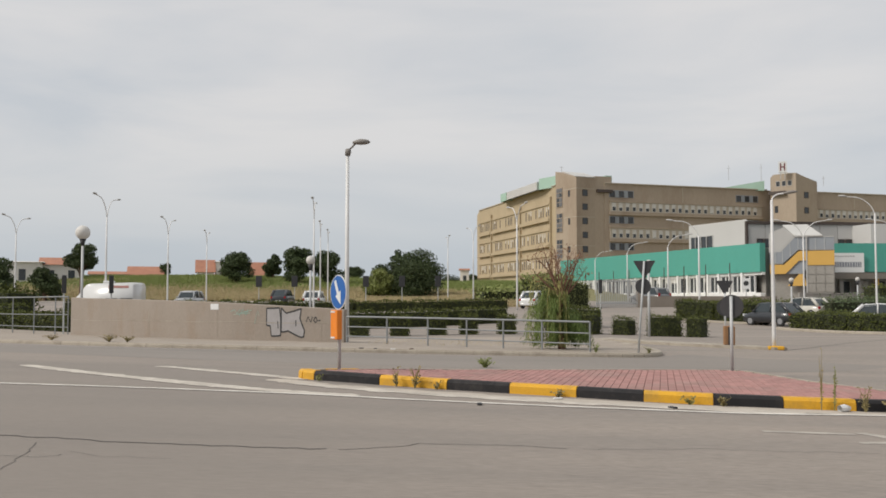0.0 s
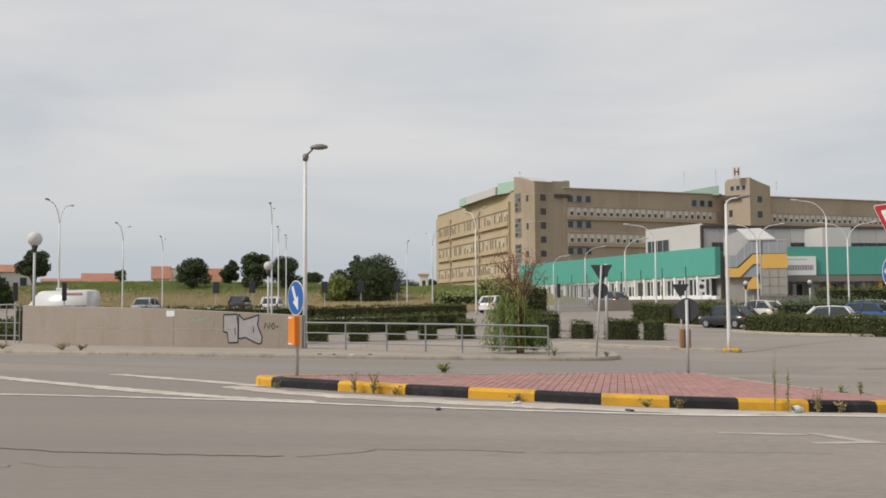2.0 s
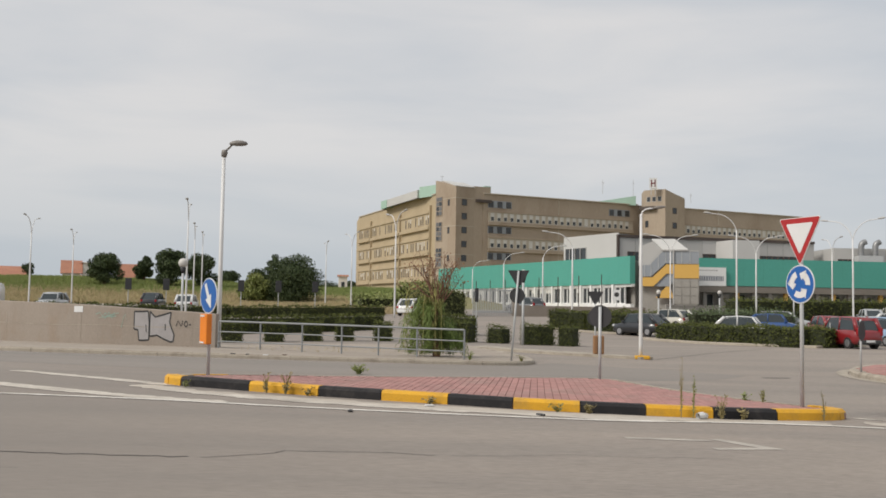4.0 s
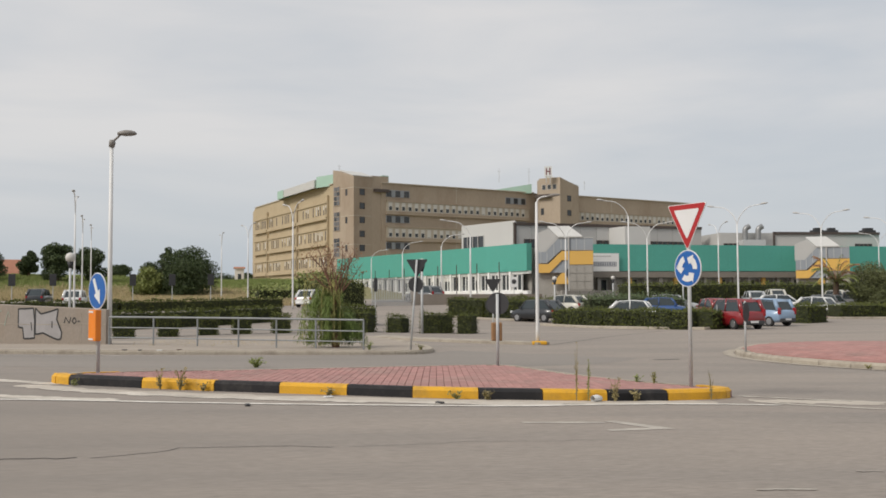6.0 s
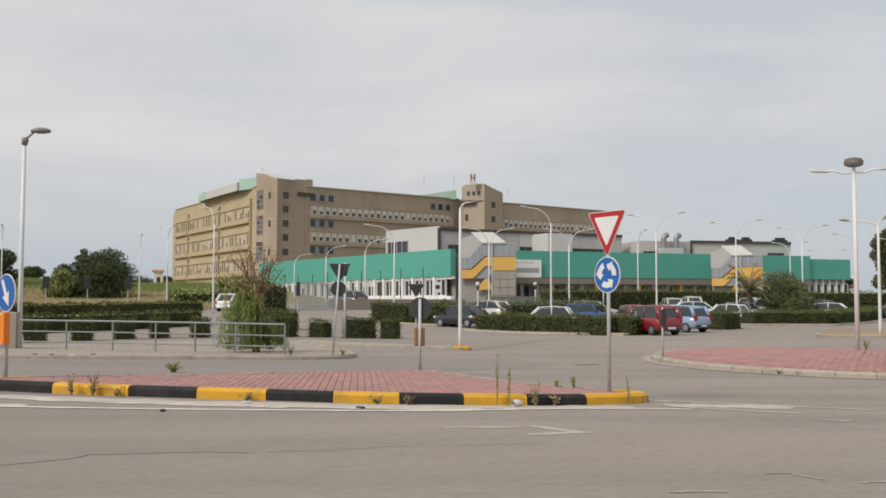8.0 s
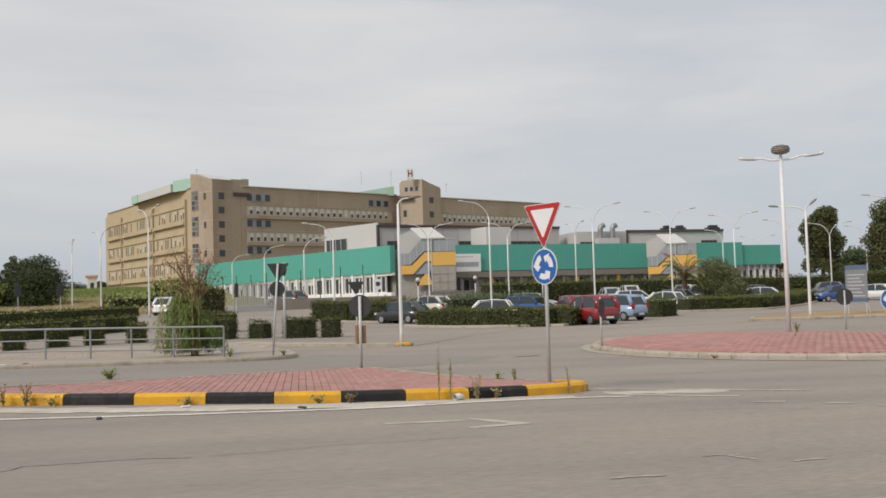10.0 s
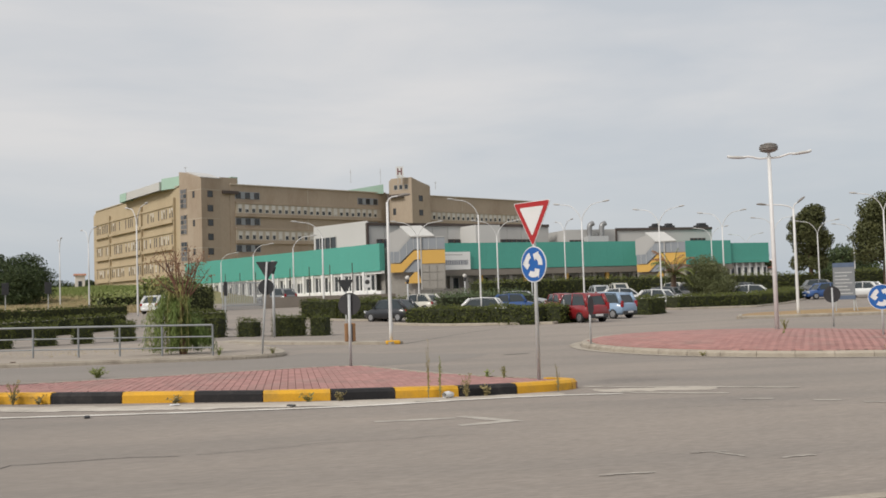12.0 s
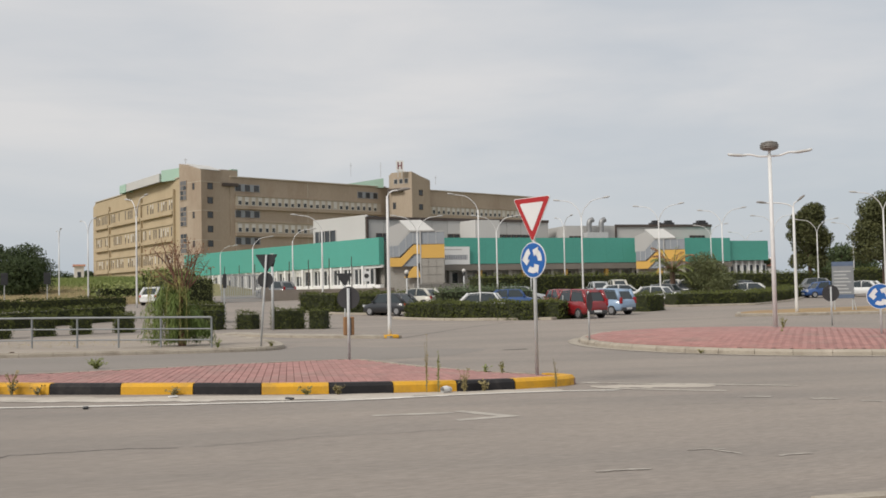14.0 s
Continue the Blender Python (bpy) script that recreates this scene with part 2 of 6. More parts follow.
def ground_z(x, y):
    """Height of the ground: the road falls gently to the right and dips, then climbs to the meadow and the hospital."""
    s = min(max((y - 18) / 27, 0), 1)
    fade = 1 - s * s * (3 - 2 * s)
    ys, zs = [a for a, _ in HEIGHTS], [b for _, b in HEIGHTS]
    a = sum(float(np.interp(y + o, ys, zs)) for o in (-4, -2, 0, 2, 4)) / 5
    s = min(max((y - 112) / 58, 0), 1)
    az = math.degrees(math.atan2(x, max(y, 1)))
    w = min(max((17 - az) / 10, 0), 1)
    s2 = min(max((y - 170) / 150, 0), 1)
    rise = 2.2 + 1.1 * min(max((-az - 1) / 9, 0), 1)
    dip = .36 * (1 - w) * math.exp(-((y - 66) / 17) ** 2)
    return a - dip - .03 * 25 * math.tanh(x / 25) * fade + w * (rise * s * s * (3 - 2 * s) - .8 * s2)


def on_ground(x, y, dz=0.0):
    return Vector((x, y, ground_z(x, y) + dz))


def on_sheet(x, y, dz=0.0):
    """A point on the two-metre facets of the road sheet."""
    x0, y0 = 2 * math.floor(x / 2), 2 * math.floor(y / 2)
    u, v = (x - x0) / 2, (y - y0) / 2
    z = (ground_z(x0, y0) * (1 - u) + ground_z(x0 + 2, y0) * u) * (1 - v) + (ground_z(x0, y0 + 2) * (1 - u) + ground_z(x0 + 2, y0 + 2) * u) * v
    return Vector((x, y, z + dz))


def mesh_from(name, bm, mat, smooth=False):
    me = bpy.data.meshes.new(name)
    bm.normal_update()
    bm.to_mesh(me)
    bm.free()
    for mt in (mat if isinstance(mat, (list, tuple)) else [mat]):
        me.materials.append(mt)
    if smooth:
        me.shade_smooth()
    return me


def part(name, bm, mat, parent=None, label="", smooth=False):
    ob = new(name, mesh_from(name, bm, mat, smooth))
    if parent is not None:
        ob.parent = parent
    return tagged(ob, label)


def thing(name, at, label, category, group="", kind="", turn=0.0):
    e = new(name)
    e.matrix_world = pose(at[0], at[1], at[2], 0, 0, turn)
    e.empty_display_size = 0.2
    return tagged(e, label, category, group, kind)


def quad_faces(bm, vs, faces):
    made = [bm.verts.new(v) for v in vs]
    for f in faces:
        bm.faces.new([made[i] for i in f])


BOX_FACES = ((0, 3, 2, 1), (4, 5, 6, 7), (0, 1, 5, 4), (1, 2, 6, 5), (2, 3, 7, 6), (3, 0, 4, 7))


def box(bm, lo, hi, m=None):
    (x0, y0, z0), (x1, y1, z1) = lo, hi
    vs = [Vector(v) for v in ((x0, y0, z0), (x1, y0, z0), (x1, y1, z0), (x0, y1, z0), (x0, y0, z1), (x1, y0, z1), (x1, y1, z1), (x0, y1, z1))]
    quad_faces(bm, [m @ v for v in vs] if m else vs, BOX_FACES)


def soft_box(bm, lo, hi, r=0.03, m=None):
    """A box with chamfered edges."""
    b2 = bmesh.new()
    box(b2, lo, hi)
    bmesh.ops.bevel(b2, geom=b2.edges[:], offset=r, segments=2, profile=0.5, affect="EDGES")
    me = bpy.data.meshes.new("tmp")
    b2.to_mesh(me)
    b2.free()
    if m:
        me.transform(m)
    bm.from_mesh(me)
    bpy.data.meshes.remove(me)


def tube(bm, path, radii, sides=8, cap=True):
    """A round bar along a path of points; radii a number or one a point."""
    path = [Vector(p) for p in path]
    rs = radii if isinstance(radii, (list, tuple)) else [radii] * len(path)
    rings = []
    for i, p in enumerate(path):
        d = (path[min(i + 1, len(path) - 1)] - path[max(i - 1, 0)]).normalized()
        a = d.orthogonal().normalized() if abs(d.z) < 0.99 else Vector((1, 0, 0))
        a = (a - d * a.dot(d)).normalized()
        if i and rings:
            a = prev - d * prev.dot(d)
            a.normalize()
        prev = a
        b = d.cross(a)
        rings.append([bm.verts.new(p + (a * math.cos(2 * math.pi * k / sides) + b * math.sin(2 * math.pi * k / sides)) * rs[i]) for k in range(sides)])
    for r0, r1 in zip(rings, rings[1:]):
        for k in range(sides):
            bm.faces.new((r0[k], r0[(k + 1) % sides], r1[(k + 1) % sides], r1[k]))
    if cap:
        bm.faces.new(rings[0][::-1])
        bm.faces.new(rings[-1])


def disc(bm, r, y0, y1, z=0.0, sides=32, x=0.0):
    """A round plate in the xz plane, from y0 (front) to y1."""
    f = [bm.verts.new((x + r * math.cos(2 * math.pi * k / sides), y0, z + r * math.sin(2 * math.pi * k / sides))) for k in range(sides)]
    b = [bm.verts.new((v.co.x, y1, v.co.z)) for v in f]
    bm.faces.new(f)
    bm.faces.new(b[::-1])
    for k in range(sides):
        bm.faces.new((f[k], b[k], b[(k + 1) % sides], f[(k + 1) % sides]))


def plate(bm, pts, y0, y1):
    """A flat plate with the outline pts (x, z), from y0 (front) to y1."""
    f = [bm.verts.new((x, y0, z)) for x, z in pts]
    b = [bm.verts.new((x, y1, z)) for x, z in pts]
    bm.faces.new(f)
    bm.faces.new(b[::-1])
    for k in range(len(pts)):
        j = (k + 1) % len(pts)
        bm.faces.new((f[k], b[k], b[j], f[j]))


def spline(points, steps=8, closed=False):
    """Catmull-Rom points through plan points."""
    out, n = [], len(points)
    last = n if closed else n - 1
    for i in range(last):
        p = [Vector((*points[(i + k) % n if closed else min(max(i + k, 0), n - 1)][:2], 0)) for k in (-1, 0, 1, 2)]
        for s in range(steps):
            t = s / steps
            out.append(0.5 * ((2 * p[1]) + (p[2] - p[0]) * t + (2 * p[0] - 5 * p[1] + 4 * p[2] - p[3]) * t * t + (3 * p[1] - p[0] - 3 * p[2] + p[3]) * t ** 3))
    if not closed:
        out.append(Vector((*points[-1][:2], 0)))
    return [(v.x, v.y) for v in out]


def ribbon(bm, line, width, dz, offset=0.0):
    """A strip along a plan line, lying dz over the ground."""
    pts = [Vector((p[0], p[1])) for p in line]
    rows = []
    for i, p in enumerate(pts):
        d = (pts[min(i + 1, len(pts) - 1)] - pts[max(i - 1, 0)]).normalized()
        nrm = Vector((-d.y, d.x))
        rows.append([bm.verts.new(on_sheet(*(p + nrm * (offset + s * width / 2)), dz)) for s in (1, -1)])
    for a, b in zip(rows, rows[1:]):
        bm.faces.new((a[0], a[1], b[1], b[0]))


def inside(poly, x, y):
    hit = False
    for i in range(len(poly)):
        (x0, y0), (x1, y1) = poly[i][:2], poly[i - 1][:2]
        if (y0 > y) != (y1 > y) and x < (x1 - x0) * (y - y0) / (y1 - y0) + x0:
            hit = not hit
    return hit


def raised_area(name, outline, height, mat, label, category="pavement"):
    """A raised slab with the plan outline, its top following the ground."""
    bm = bmesh.new()
    top = [bm.verts.new(on_ground(x, y, height)) for x, y in outline]
    low = [bm.verts.new(on_ground(x, y, -0.1)) for x, y in outline]
    bm.faces.new(top)
    for i in range(len(top)):
        bm.faces.new((top[i - 1], low[i - 1], low[i], top[i]))
    bmesh.ops.triangulate(bm, faces=[bm.faces[:][0]])
    bmesh.ops.recalc_face_normals(bm, faces=bm.faces[:])
    return tagged(part(name, bm, mat), label, category, kind="structure")


# ---- ground and road ----
def span(a, b, fine, coarse):
    """Grid lines: fine near the camera, coarse far off."""
    out, x = [], 0.0
    while x < b:
        out.append(x)
        x += fine if abs(x) < 60 else 5 if abs(x) < 200 else coarse
    out.append(b)
    neg, x = [], -fine
    while x > a:
        neg.append(x)
        x -= fine if abs(x) < 60 else 5 if abs(x) < 200 else coarse
    return [a] + neg[::-1] + out


def sheet(name, xs, ys, dz, mat, label, category):
    verts = [(x, y, ground_z(x, y) + dz) for y in ys for x in xs]
    w = len(xs)
    faces = [(j * w + i, j * w + i + 1, (j + 1) * w + i + 1, (j + 1) * w + i) for j in range(len(ys) - 1) for i in range(w - 1)]
    me = bpy.data.meshes.new(name)
    me.from_pydata(verts, [], faces)
    me.materials.append(mat)
    me.shade_smooth()
    return tagged(new(name, me), label, category, kind="structure")


XS, YS = span(-2500, 2500, 2.0, 100.0), span(-200, 3000, 2.0, 100.0)
sheet("ground", XS, YS, -0.03, M_FIELD, "flat meadow soil with dry and green grass", "ground")
sheet("road", [x for x in XS if -75 <= x <= 125], [y for y in YS if -40 <= y <= 110], 0.0, M_ASPHALT, "worn grey-brown asphalt road and car park", "road")

# ---- near traffic island with painted kerb ----
ISLAND_NEAR = [(-2.2, 16.37), (-1.04, 15.75), (.07, 15.24), (1.04, 14.88), (2.04, 14.55), (2.98, 14.18), (3.95, 13.94), (4.92, 13.80), (5.92, 13.68), (6.93, 13.69), (7.75, 13.86)]
ISLAND_FAR = [(8.32, 14.16), (8.18, 14.72), (7.55, 15.75), (6.95, 17.8), (6.72, 20.6), (6.2, 20.98), (5.5, 20.8), (3.4, 19.85), (1.6, 18.95), (.1, 18.2), (-.9, 17.95), (-2.2, 17.25), (-2.52, 16.8)]
island_outline = ISLAND_NEAR + ISLAND_FAR
island = raised_area("traffic_island", island_outline, 0.10, M_BED, "triangular traffic island paved in red blocks, yellow and black kerb", "traffic island")


def kerb_stone(name, p, q, width, height, mat, parent, side=1, chamfer=0.045):
    """One kerb block from p to q; its body lies to the given side of the line."""
    p, q = Vector((*p, 0)), Vector((*q, 0))
    d = (q - p).normalized()
    nrm = Vector((-d.y, d.x, 0)) * side
    bm = bmesh.new()
    gap = 0.006
    prof = ((-.035, -0.1), (-.025, height - chamfer), (chamfer - .025, height), (width, height), (width, -0.1))
    ends = []
    for e in (p + d * gap, q - d * gap):
        ends.append([bm.verts.new(on_ground(e.x + nrm.x * o, e.y + nrm.y * o, z)) for o, z in prof])
    for k in range(len(prof)):
        j = (k + 1) % len(prof)
        bm.faces.new((ends[0][k], ends[0][j], ends[1][j], ends[1][k]))
    bm.faces.new(ends[0][::-1])
    bm.faces.new(ends[1])
    bmesh.ops.recalc_face_normals(bm, faces=bm.faces[:])
    return part(name, bm, mat, parent)


tip = [(-2.52, 16.8), (-2.42, 16.52), (-2.2, 16.37)]
for a, b in zip(tip, tip[1:]):
    kerb_stone("kerb_stone", a, b, 0.2, 0.16, M_YELLOW, island)
for i, (a, b) in enumerate(zip(ISLAND_NEAR, ISLAND_NEAR[1:])):
    kerb_stone("kerb_stone", a, b, 0.2, 0.16, M_YELLOW if i % 2 else M_BLACK, island)
nose = [(7.75, 13.86), (8.1, 14.0), (8.32, 14.22), (8.3, 14.5), (8.14, 14.8)]
for a, b in zip(nose, nose[1:]):
    kerb_stone("kerb_stone", a, b, 0.2, 0.16, M_YELLOW, island)
far_line = [(8.14, 14.8), (7.55, 15.75), (7.2, 16.7), (6.95, 17.8), (6.84, 18.8), (6.78, 19.7), (6.72, 20.6), (6.5, 20.9), (6.2, 20.98), (5.5, 20.8), (4.45, 20.35), (3.4, 19.85), (2.5, 19.4), (1.6, 18.95), (.85, 18.55), (.1, 18.2), (-.9, 17.95), (-1.6, 17.6), (-2.2, 17.25), (-2.52, 16.8)]
for i, (a, b) in enumerate(zip(far_line, far_line[1:])):
    kerb_stone("kerb_stone", a, b, 0.13, 0.142, M_YELLOW if i > 15 and i % 2 else M_KERB, island)


def edge_distance(poly, x, y):
    p, best = Vector((x, y)), 1e9
    for i in range(len(poly)):
        a, b = Vector(poly[i - 1]), Vector(poly[i])
        t = min(max((p - a).dot(b - a) / max((b - a).length_squared, 1e-9), 0), 1)
        best = min(best, (p - a - (b - a) * t).length)
    return best


def pavers(parent, poly, origin, turn, w, d, height, singles, lift, dome=None):
    """Blocks in running bond inside a plan outline; the first stretch as single parts, the rest joined."""
    c, s = math.cos(turn), math.sin(turn)
    loc = [((x - origin[0]) * c + (y - origin[1]) * s, -(x - origin[0]) * s + (y - origin[1]) * c) for x, y in poly]
    u0, u1 = min(p[0] for p in loc), max(p[0] for p in loc)
    v0, v1 = min(p[1] for p in loc), max(p[1] for p in loc)
    g = 0.003
    bm = bmesh.new()
    base = bmesh.new()
    prof = [(-w / 2 + g, -d / 2 + g), (w / 2 - g, -d / 2 + g), (w / 2 - g, d / 2 - g), (-w / 2 + g, d / 2 - g)]

    def block(b, m):
        lo = [b.verts.new(m @ Vector((x, y, -0.05))) for x, y in prof]
        mid = [b.verts.new(m @ Vector((x, y, -0.006))) for x, y in prof]
        top = [b.verts.new(m @ Vector((x * 0.955, y * 0.975, 0.0))) for x, y in prof]
        for r0, r1 in ((lo, mid), (mid, top)):
            for k in range(4):
                b.faces.new((r0[k], r0[(k + 1) % 4], r1[(k + 1) % 4], r1[k]))
        b.faces.new(top)

    block(base, Matrix.Identity(4))
    single_mesh = mesh_from("paver", base, M_PAVER)
    rng = random.Random(5)
    count = 0
    rows = int((v1 - v0) / d) + 2
    for j in range(rows):
        v = v0 + j * d
        for i in range(int((u1 - u0) / w) + 3):
            u = u0 + i * w
            vv = v + (d / 2 if i % 2 else 0)
            x, y = origin[0] + u * c - vv * s, origin[1] + u * s + vv * c
            if not inside(poly, x, y) or (singles and edge_distance(poly, x, y) < .30):
                continue
            z = ground_z(x, y) + height + rng.uniform(-.002, .002) + (dome(x, y) if dome else 0)
            slope = Matrix.Rotation(0.012, 4, "Y") if lift else Matrix.Identity(4)
            m = Matrix.Translation((x, y, z)) @ Matrix.Rotation(turn + rng.uniform(-.012, .012), 4, "Z") @ slope @ Matrix.Rotation(rng.uniform(-.006, .006), 4, "X")
            if count < singles:
                ob = new("paver", single_mesh)
                ob.parent = parent
                ob.matrix_world = m
                count += 1
            else:
                block(bm, m)
    rest = part("paver_field", bm, M_PAVER, parent)
    tagged(rest, kind="stuff")


PAVER_JOBS = [(island, island_outline, (2.0, 14.6), radians(-13), 0.125, 0.25, 0.145, 300, True, None)]


# ---- road markings and cracks ----
def marking(line, width, mat, label, name="road_line"):
    bm = bmesh.new()
    ribbon(bm, spline(line, 10), width, 0.006)
    return tagged(part(name, bm, mat), label, "road marking", kind="structure")


def worn_strip(line, width, mat, label, seed, dz=0.005, ragged=.35):
    """A road strip with ragged, worn-away edges."""
    r = random.Random(seed)
    pts = [Vector(p) for p in spline(line, 14)]
    bm = bmesh.new()
    rows = []
    a, b = .5, .5
    for i, p in enumerate(pts):
        d = (pts[min(i + 1, len(pts) - 1)] - pts[max(i - 1, 0)]).normalized()
        nrm = Vector((-d.y, d.x))
        a, b = [min(max(v + r.gauss(0, .09), .5 - ragged), .5) for v in (a, b)]
        taper = min(1, .35 + .2 * min(i, len(pts) - 1 - i))
        rows.append([bm.verts.new(on_sheet(*(p + nrm * o * width * taper), dz)) for o in (a, -b)])
    for p, q in zip(rows, rows[1:]):
        bm.faces.new((p[0], p[1], q[1], q[0]))
    return tagged(part("road_line", bm, mat), label, "road marking", kind="structure")


worn_strip([(-40, 16.2), (-20, 14.4), (-6.53, 14.06), (-4.85, 14.0), (-3.15, 13.88), (-1.91, 13.74), (-.67, 13.47), (.52, 13.27), (1.92, 13.08), (3.77, 12.92), (4.63, 12.95), (5.59, 13.08), (6.53, 13.12), (7.48, 13.06), (8.41, 12.9)], .15, M_LINE, "worn white edge line on asphalt", 1, .008, .12)
worn_strip([(-7.9, 17.95), (-7.0, 17.2), (-6.2, 16.55), (-4.95, 15.64), (-3.83, 14.9), (-2.82, 14.28), (-1.93, 13.93), (-1.2, 13.75)], .46, M_LINEWORN, "worn white slanting line on asphalt", 2, .006, .15)
worn_strip([(-5.58, 18.7), (-4.95, 18.3), (-3.76, 17.42), (-2.82, 16.76), (-2.35, 16.35)], .42, M_LINEWORN, "worn white slanting line on asphalt", 3, .006, .15)
worn_strip([(-2.9, 16.2), (-1.9, 15.35), (-.5, 14.72), (.6, 14.32), (1.6, 14.0), (3.2, 13.62), (4.6, 13.42), (6.2, 13.3), (7.6, 13.4)], .62, M_DUST, "pale sandy strip beside the kerb", 4, .004, .22)
worn_strip([(-2.5, 15.5), (-1.2, 14.75), (.1, 14.2), (1.6, 13.75), (3.2, 13.35), (5.0, 13.2)], .5, M_LINEWORN, "wide worn white strip beside the kerb", 5, .006, .3)
worn_strip([(8.3, 13.62), (8.9, 13.4), (9.6, 13.25), (10.4, 13.15)], .7, M_DUST, "pale sandy patch at the island nose", 6, .004, .25)
worn_strip([(8.55, 14.35), (9.1, 14.0), (9.8, 13.6), (10.5, 13.2), (11.6, 12.5)], .16, M_LINEWORN, "faded white hatching line at the island nose", 7, .007, .25)
worn_strip([(8.3, 13.35), (8.7, 13.0), (9.2, 12.6), (9.9, 12.2)], .16, M_LINEWORN, "faded white hatching line at the island nose", 8, .007, .25)
marking([(-30, 37), (-16.5, 31.9), (-10.2, 28.5), (-6.1, 27.6), (-2.8, 27.2), (.5, 27.1)], 0.10, M_LINE_FAINT, "faded white line along the far kerb")
bm = bmesh.new()
ribbon(bm, spline([(-44, 45), (-26, 33.6), (-14, 28.0), (-8, 25.3), (-3, 24.3), (1, 24.2), (4.6, 24.8), (8.2, 26.4), (10.0, 28.4)], 12), 6.2, 0.003)
tagged(part("road_lane", bm, M_LOT), "darker grey asphalt of the far lane", "road", kind="structure")
# faded arrow on the near lane
bm = bmesh.new()
for pts in (((3.7, 11.0), (4.75, 10.95), (4.75, 11.1), (3.7, 11.14)), ((4.5, 10.25), (5.4, 10.42), (4.95, 11.2), (4.78, 11.14), (5.1, 10.52), (4.5, 10.4))):
    bm.faces.new([bm.verts.new(on_sheet(x, y, 0.004)) for x, y in pts])
tagged(part("road_arrow", bm, M_LINE_FAINT), "faded white turn arrow on the asphalt", "road marking", kind="structure")
for i, (a, b) in enumerate((((9.45, 11.39), (9.93, 11.22)), ((10.26, 10.79), (10.62, 10.61)), ((10.71, 10.29), (11.0, 10.1)), ((5.7, 7.57), (6.1, 7.5)), ((5.95, 7.5), (6.05, 7.2)), ((4.28, 6.89), (4.81, 6.85)), ((6.3, 7.0), (6.7, 7.0)))):
    worn_strip([a, ((a[0] + b[0]) / 2, (a[1] + b[1]) / 2 + .02), b], .14 if i < 3 else .06, M_LINE_FAINT, "faded dash of white road paint", 20 + i, .006, .3)
rng = random.Random(3)


def crack(line, width, label):
    pts = []
    for (x0, y0), (x1, y1) in zip(line, line[1:]):
        n = max(2, int(math.hypot(x1 - x0, y1 - y0) / 0.12))
        for k in range(n):
            pts.append((x0 + (x1 - x0) * k / n + rng.uniform(-.02, .02), y0 + (y1 - y0) * k / n + rng.uniform(-.035, .035)))
    bm = bmesh.new()
    ribbon(bm, pts, width, 0.004)
    tagged(part("road_crack", bm, M_CRACK), label, "road crack", kind="structure")


crack([(-9, 9.9), (-6.5, 9.3), (-4.21, 9.09), (-3.67, 9.09), (-3.19, 8.93), (-2.02, 8.89), (-.96, 8.87)], 0.026, "dark crack across the near lane")
crack([(-.96, 8.87), (-.45, 9.13), (-.24, 9.38), (.65, 9.44), (1.35, 9.32)], 0.015, "dark crack across the near lane")
crack([(1.35, 9.32), (2.6, 9.55), (4.5, 9.6)], 0.008, "fine crack across the near lane")
crack([(-4.4, 8.0), (-3.72, 8.04), (-3.57, 8.02), (-3.27, 8.1), (-3.25, 8.35)], 0.008, "fine branching crack")
crack([(-3.25, 8.35), (-2.92, 8.18), (-2.72, 8.16), (-2.17, 8.11)], 0.006, "fine branching crack")
crack([(-3.45, 7.46), (-3.47, 7.69), (-3.6, 8.29), (-3.76, 8.9)], 0.007, "fine branching crack")
crack([(7.8, 10.9), (9.2, 10.6), (9.6, 10.2)], 0.010, "fine crack across the near lane")
crack([(12.0, 33.4), (16.5, 38.5), (22, 44)], 0.07, "dark tarred trench line in the asphalt")
bm = bmesh.new()
ribbon(bm, [(12.5, 25.6), (13.4, 25.8)], 0.2, 0.006)
tagged(part("manhole_strip", bm, M_CRACK), "dark iron drain cover flush in the road", "drain cover", kind="structure")

# ---- roundabout ----
RB = (23.0, 24.95)
RB_R = 7.1


def rb_dome(x, y):
    return 0.22 * max(0.0, 1 - (math.hypot(x - RB[0], y - RB[1]) / RB_R) ** 2)


circle = [(RB[0] + RB_R * math.cos(2 * math.pi * k / 72), RB[1] + RB_R * math.sin(2 * math.pi * k / 72)) for k in range(72)]
roundabout = raised_area("roundabout_island", circle, 0.08, M_KERB, "round traffic island with red block paving and concrete kerb", "roundabout")
bm = bmesh.new()
rings = []
for r in [RB_R - .3 - k * 0.5 for k in range(14)]:
    rings.append([bm.verts.new(on_ground(RB[0] + r * math.cos(a), RB[1] + r * math.sin(a), 0.13 + rb_dome(RB[0] + r * math.cos(a), RB[1] + r * math.sin(a)))) for a in [2 * math.pi * k / 72 for k in range(72)]])
for r0, r1 in zip(rings, rings[1:]):
    for k in range(72):
        bm.faces.new((r0[k], r0[(k + 1) % 72], r1[(k + 1) % 72], r1[k]))
bm.faces.new(rings[-1])
part("paving_bed", bm, M_BED, roundabout, smooth=True)
ring = [(RB[0] + RB_R * math.cos(-2 * math.pi * k / 46), RB[1] + RB_R * math.sin(-2 * math.pi * k / 46)) for k in range(47)]
for a, b in zip(ring, ring[1:]):
    kerb_stone("kerb_stone", a, b, 0.3, 0.16, M_KERB, roundabout, side=-1, chamfer=0.06)
bm = bmesh.new()
ribbon(bm, [(RB[0] + (RB_R + .25) * math.cos(a), RB[1] + (RB_R + .25) * math.sin(a)) for a in [2 * math.pi * k / 90 for k in range(91)]], 0.34, 0.012)
part("gutter", bm, M_KERB, roundabout)
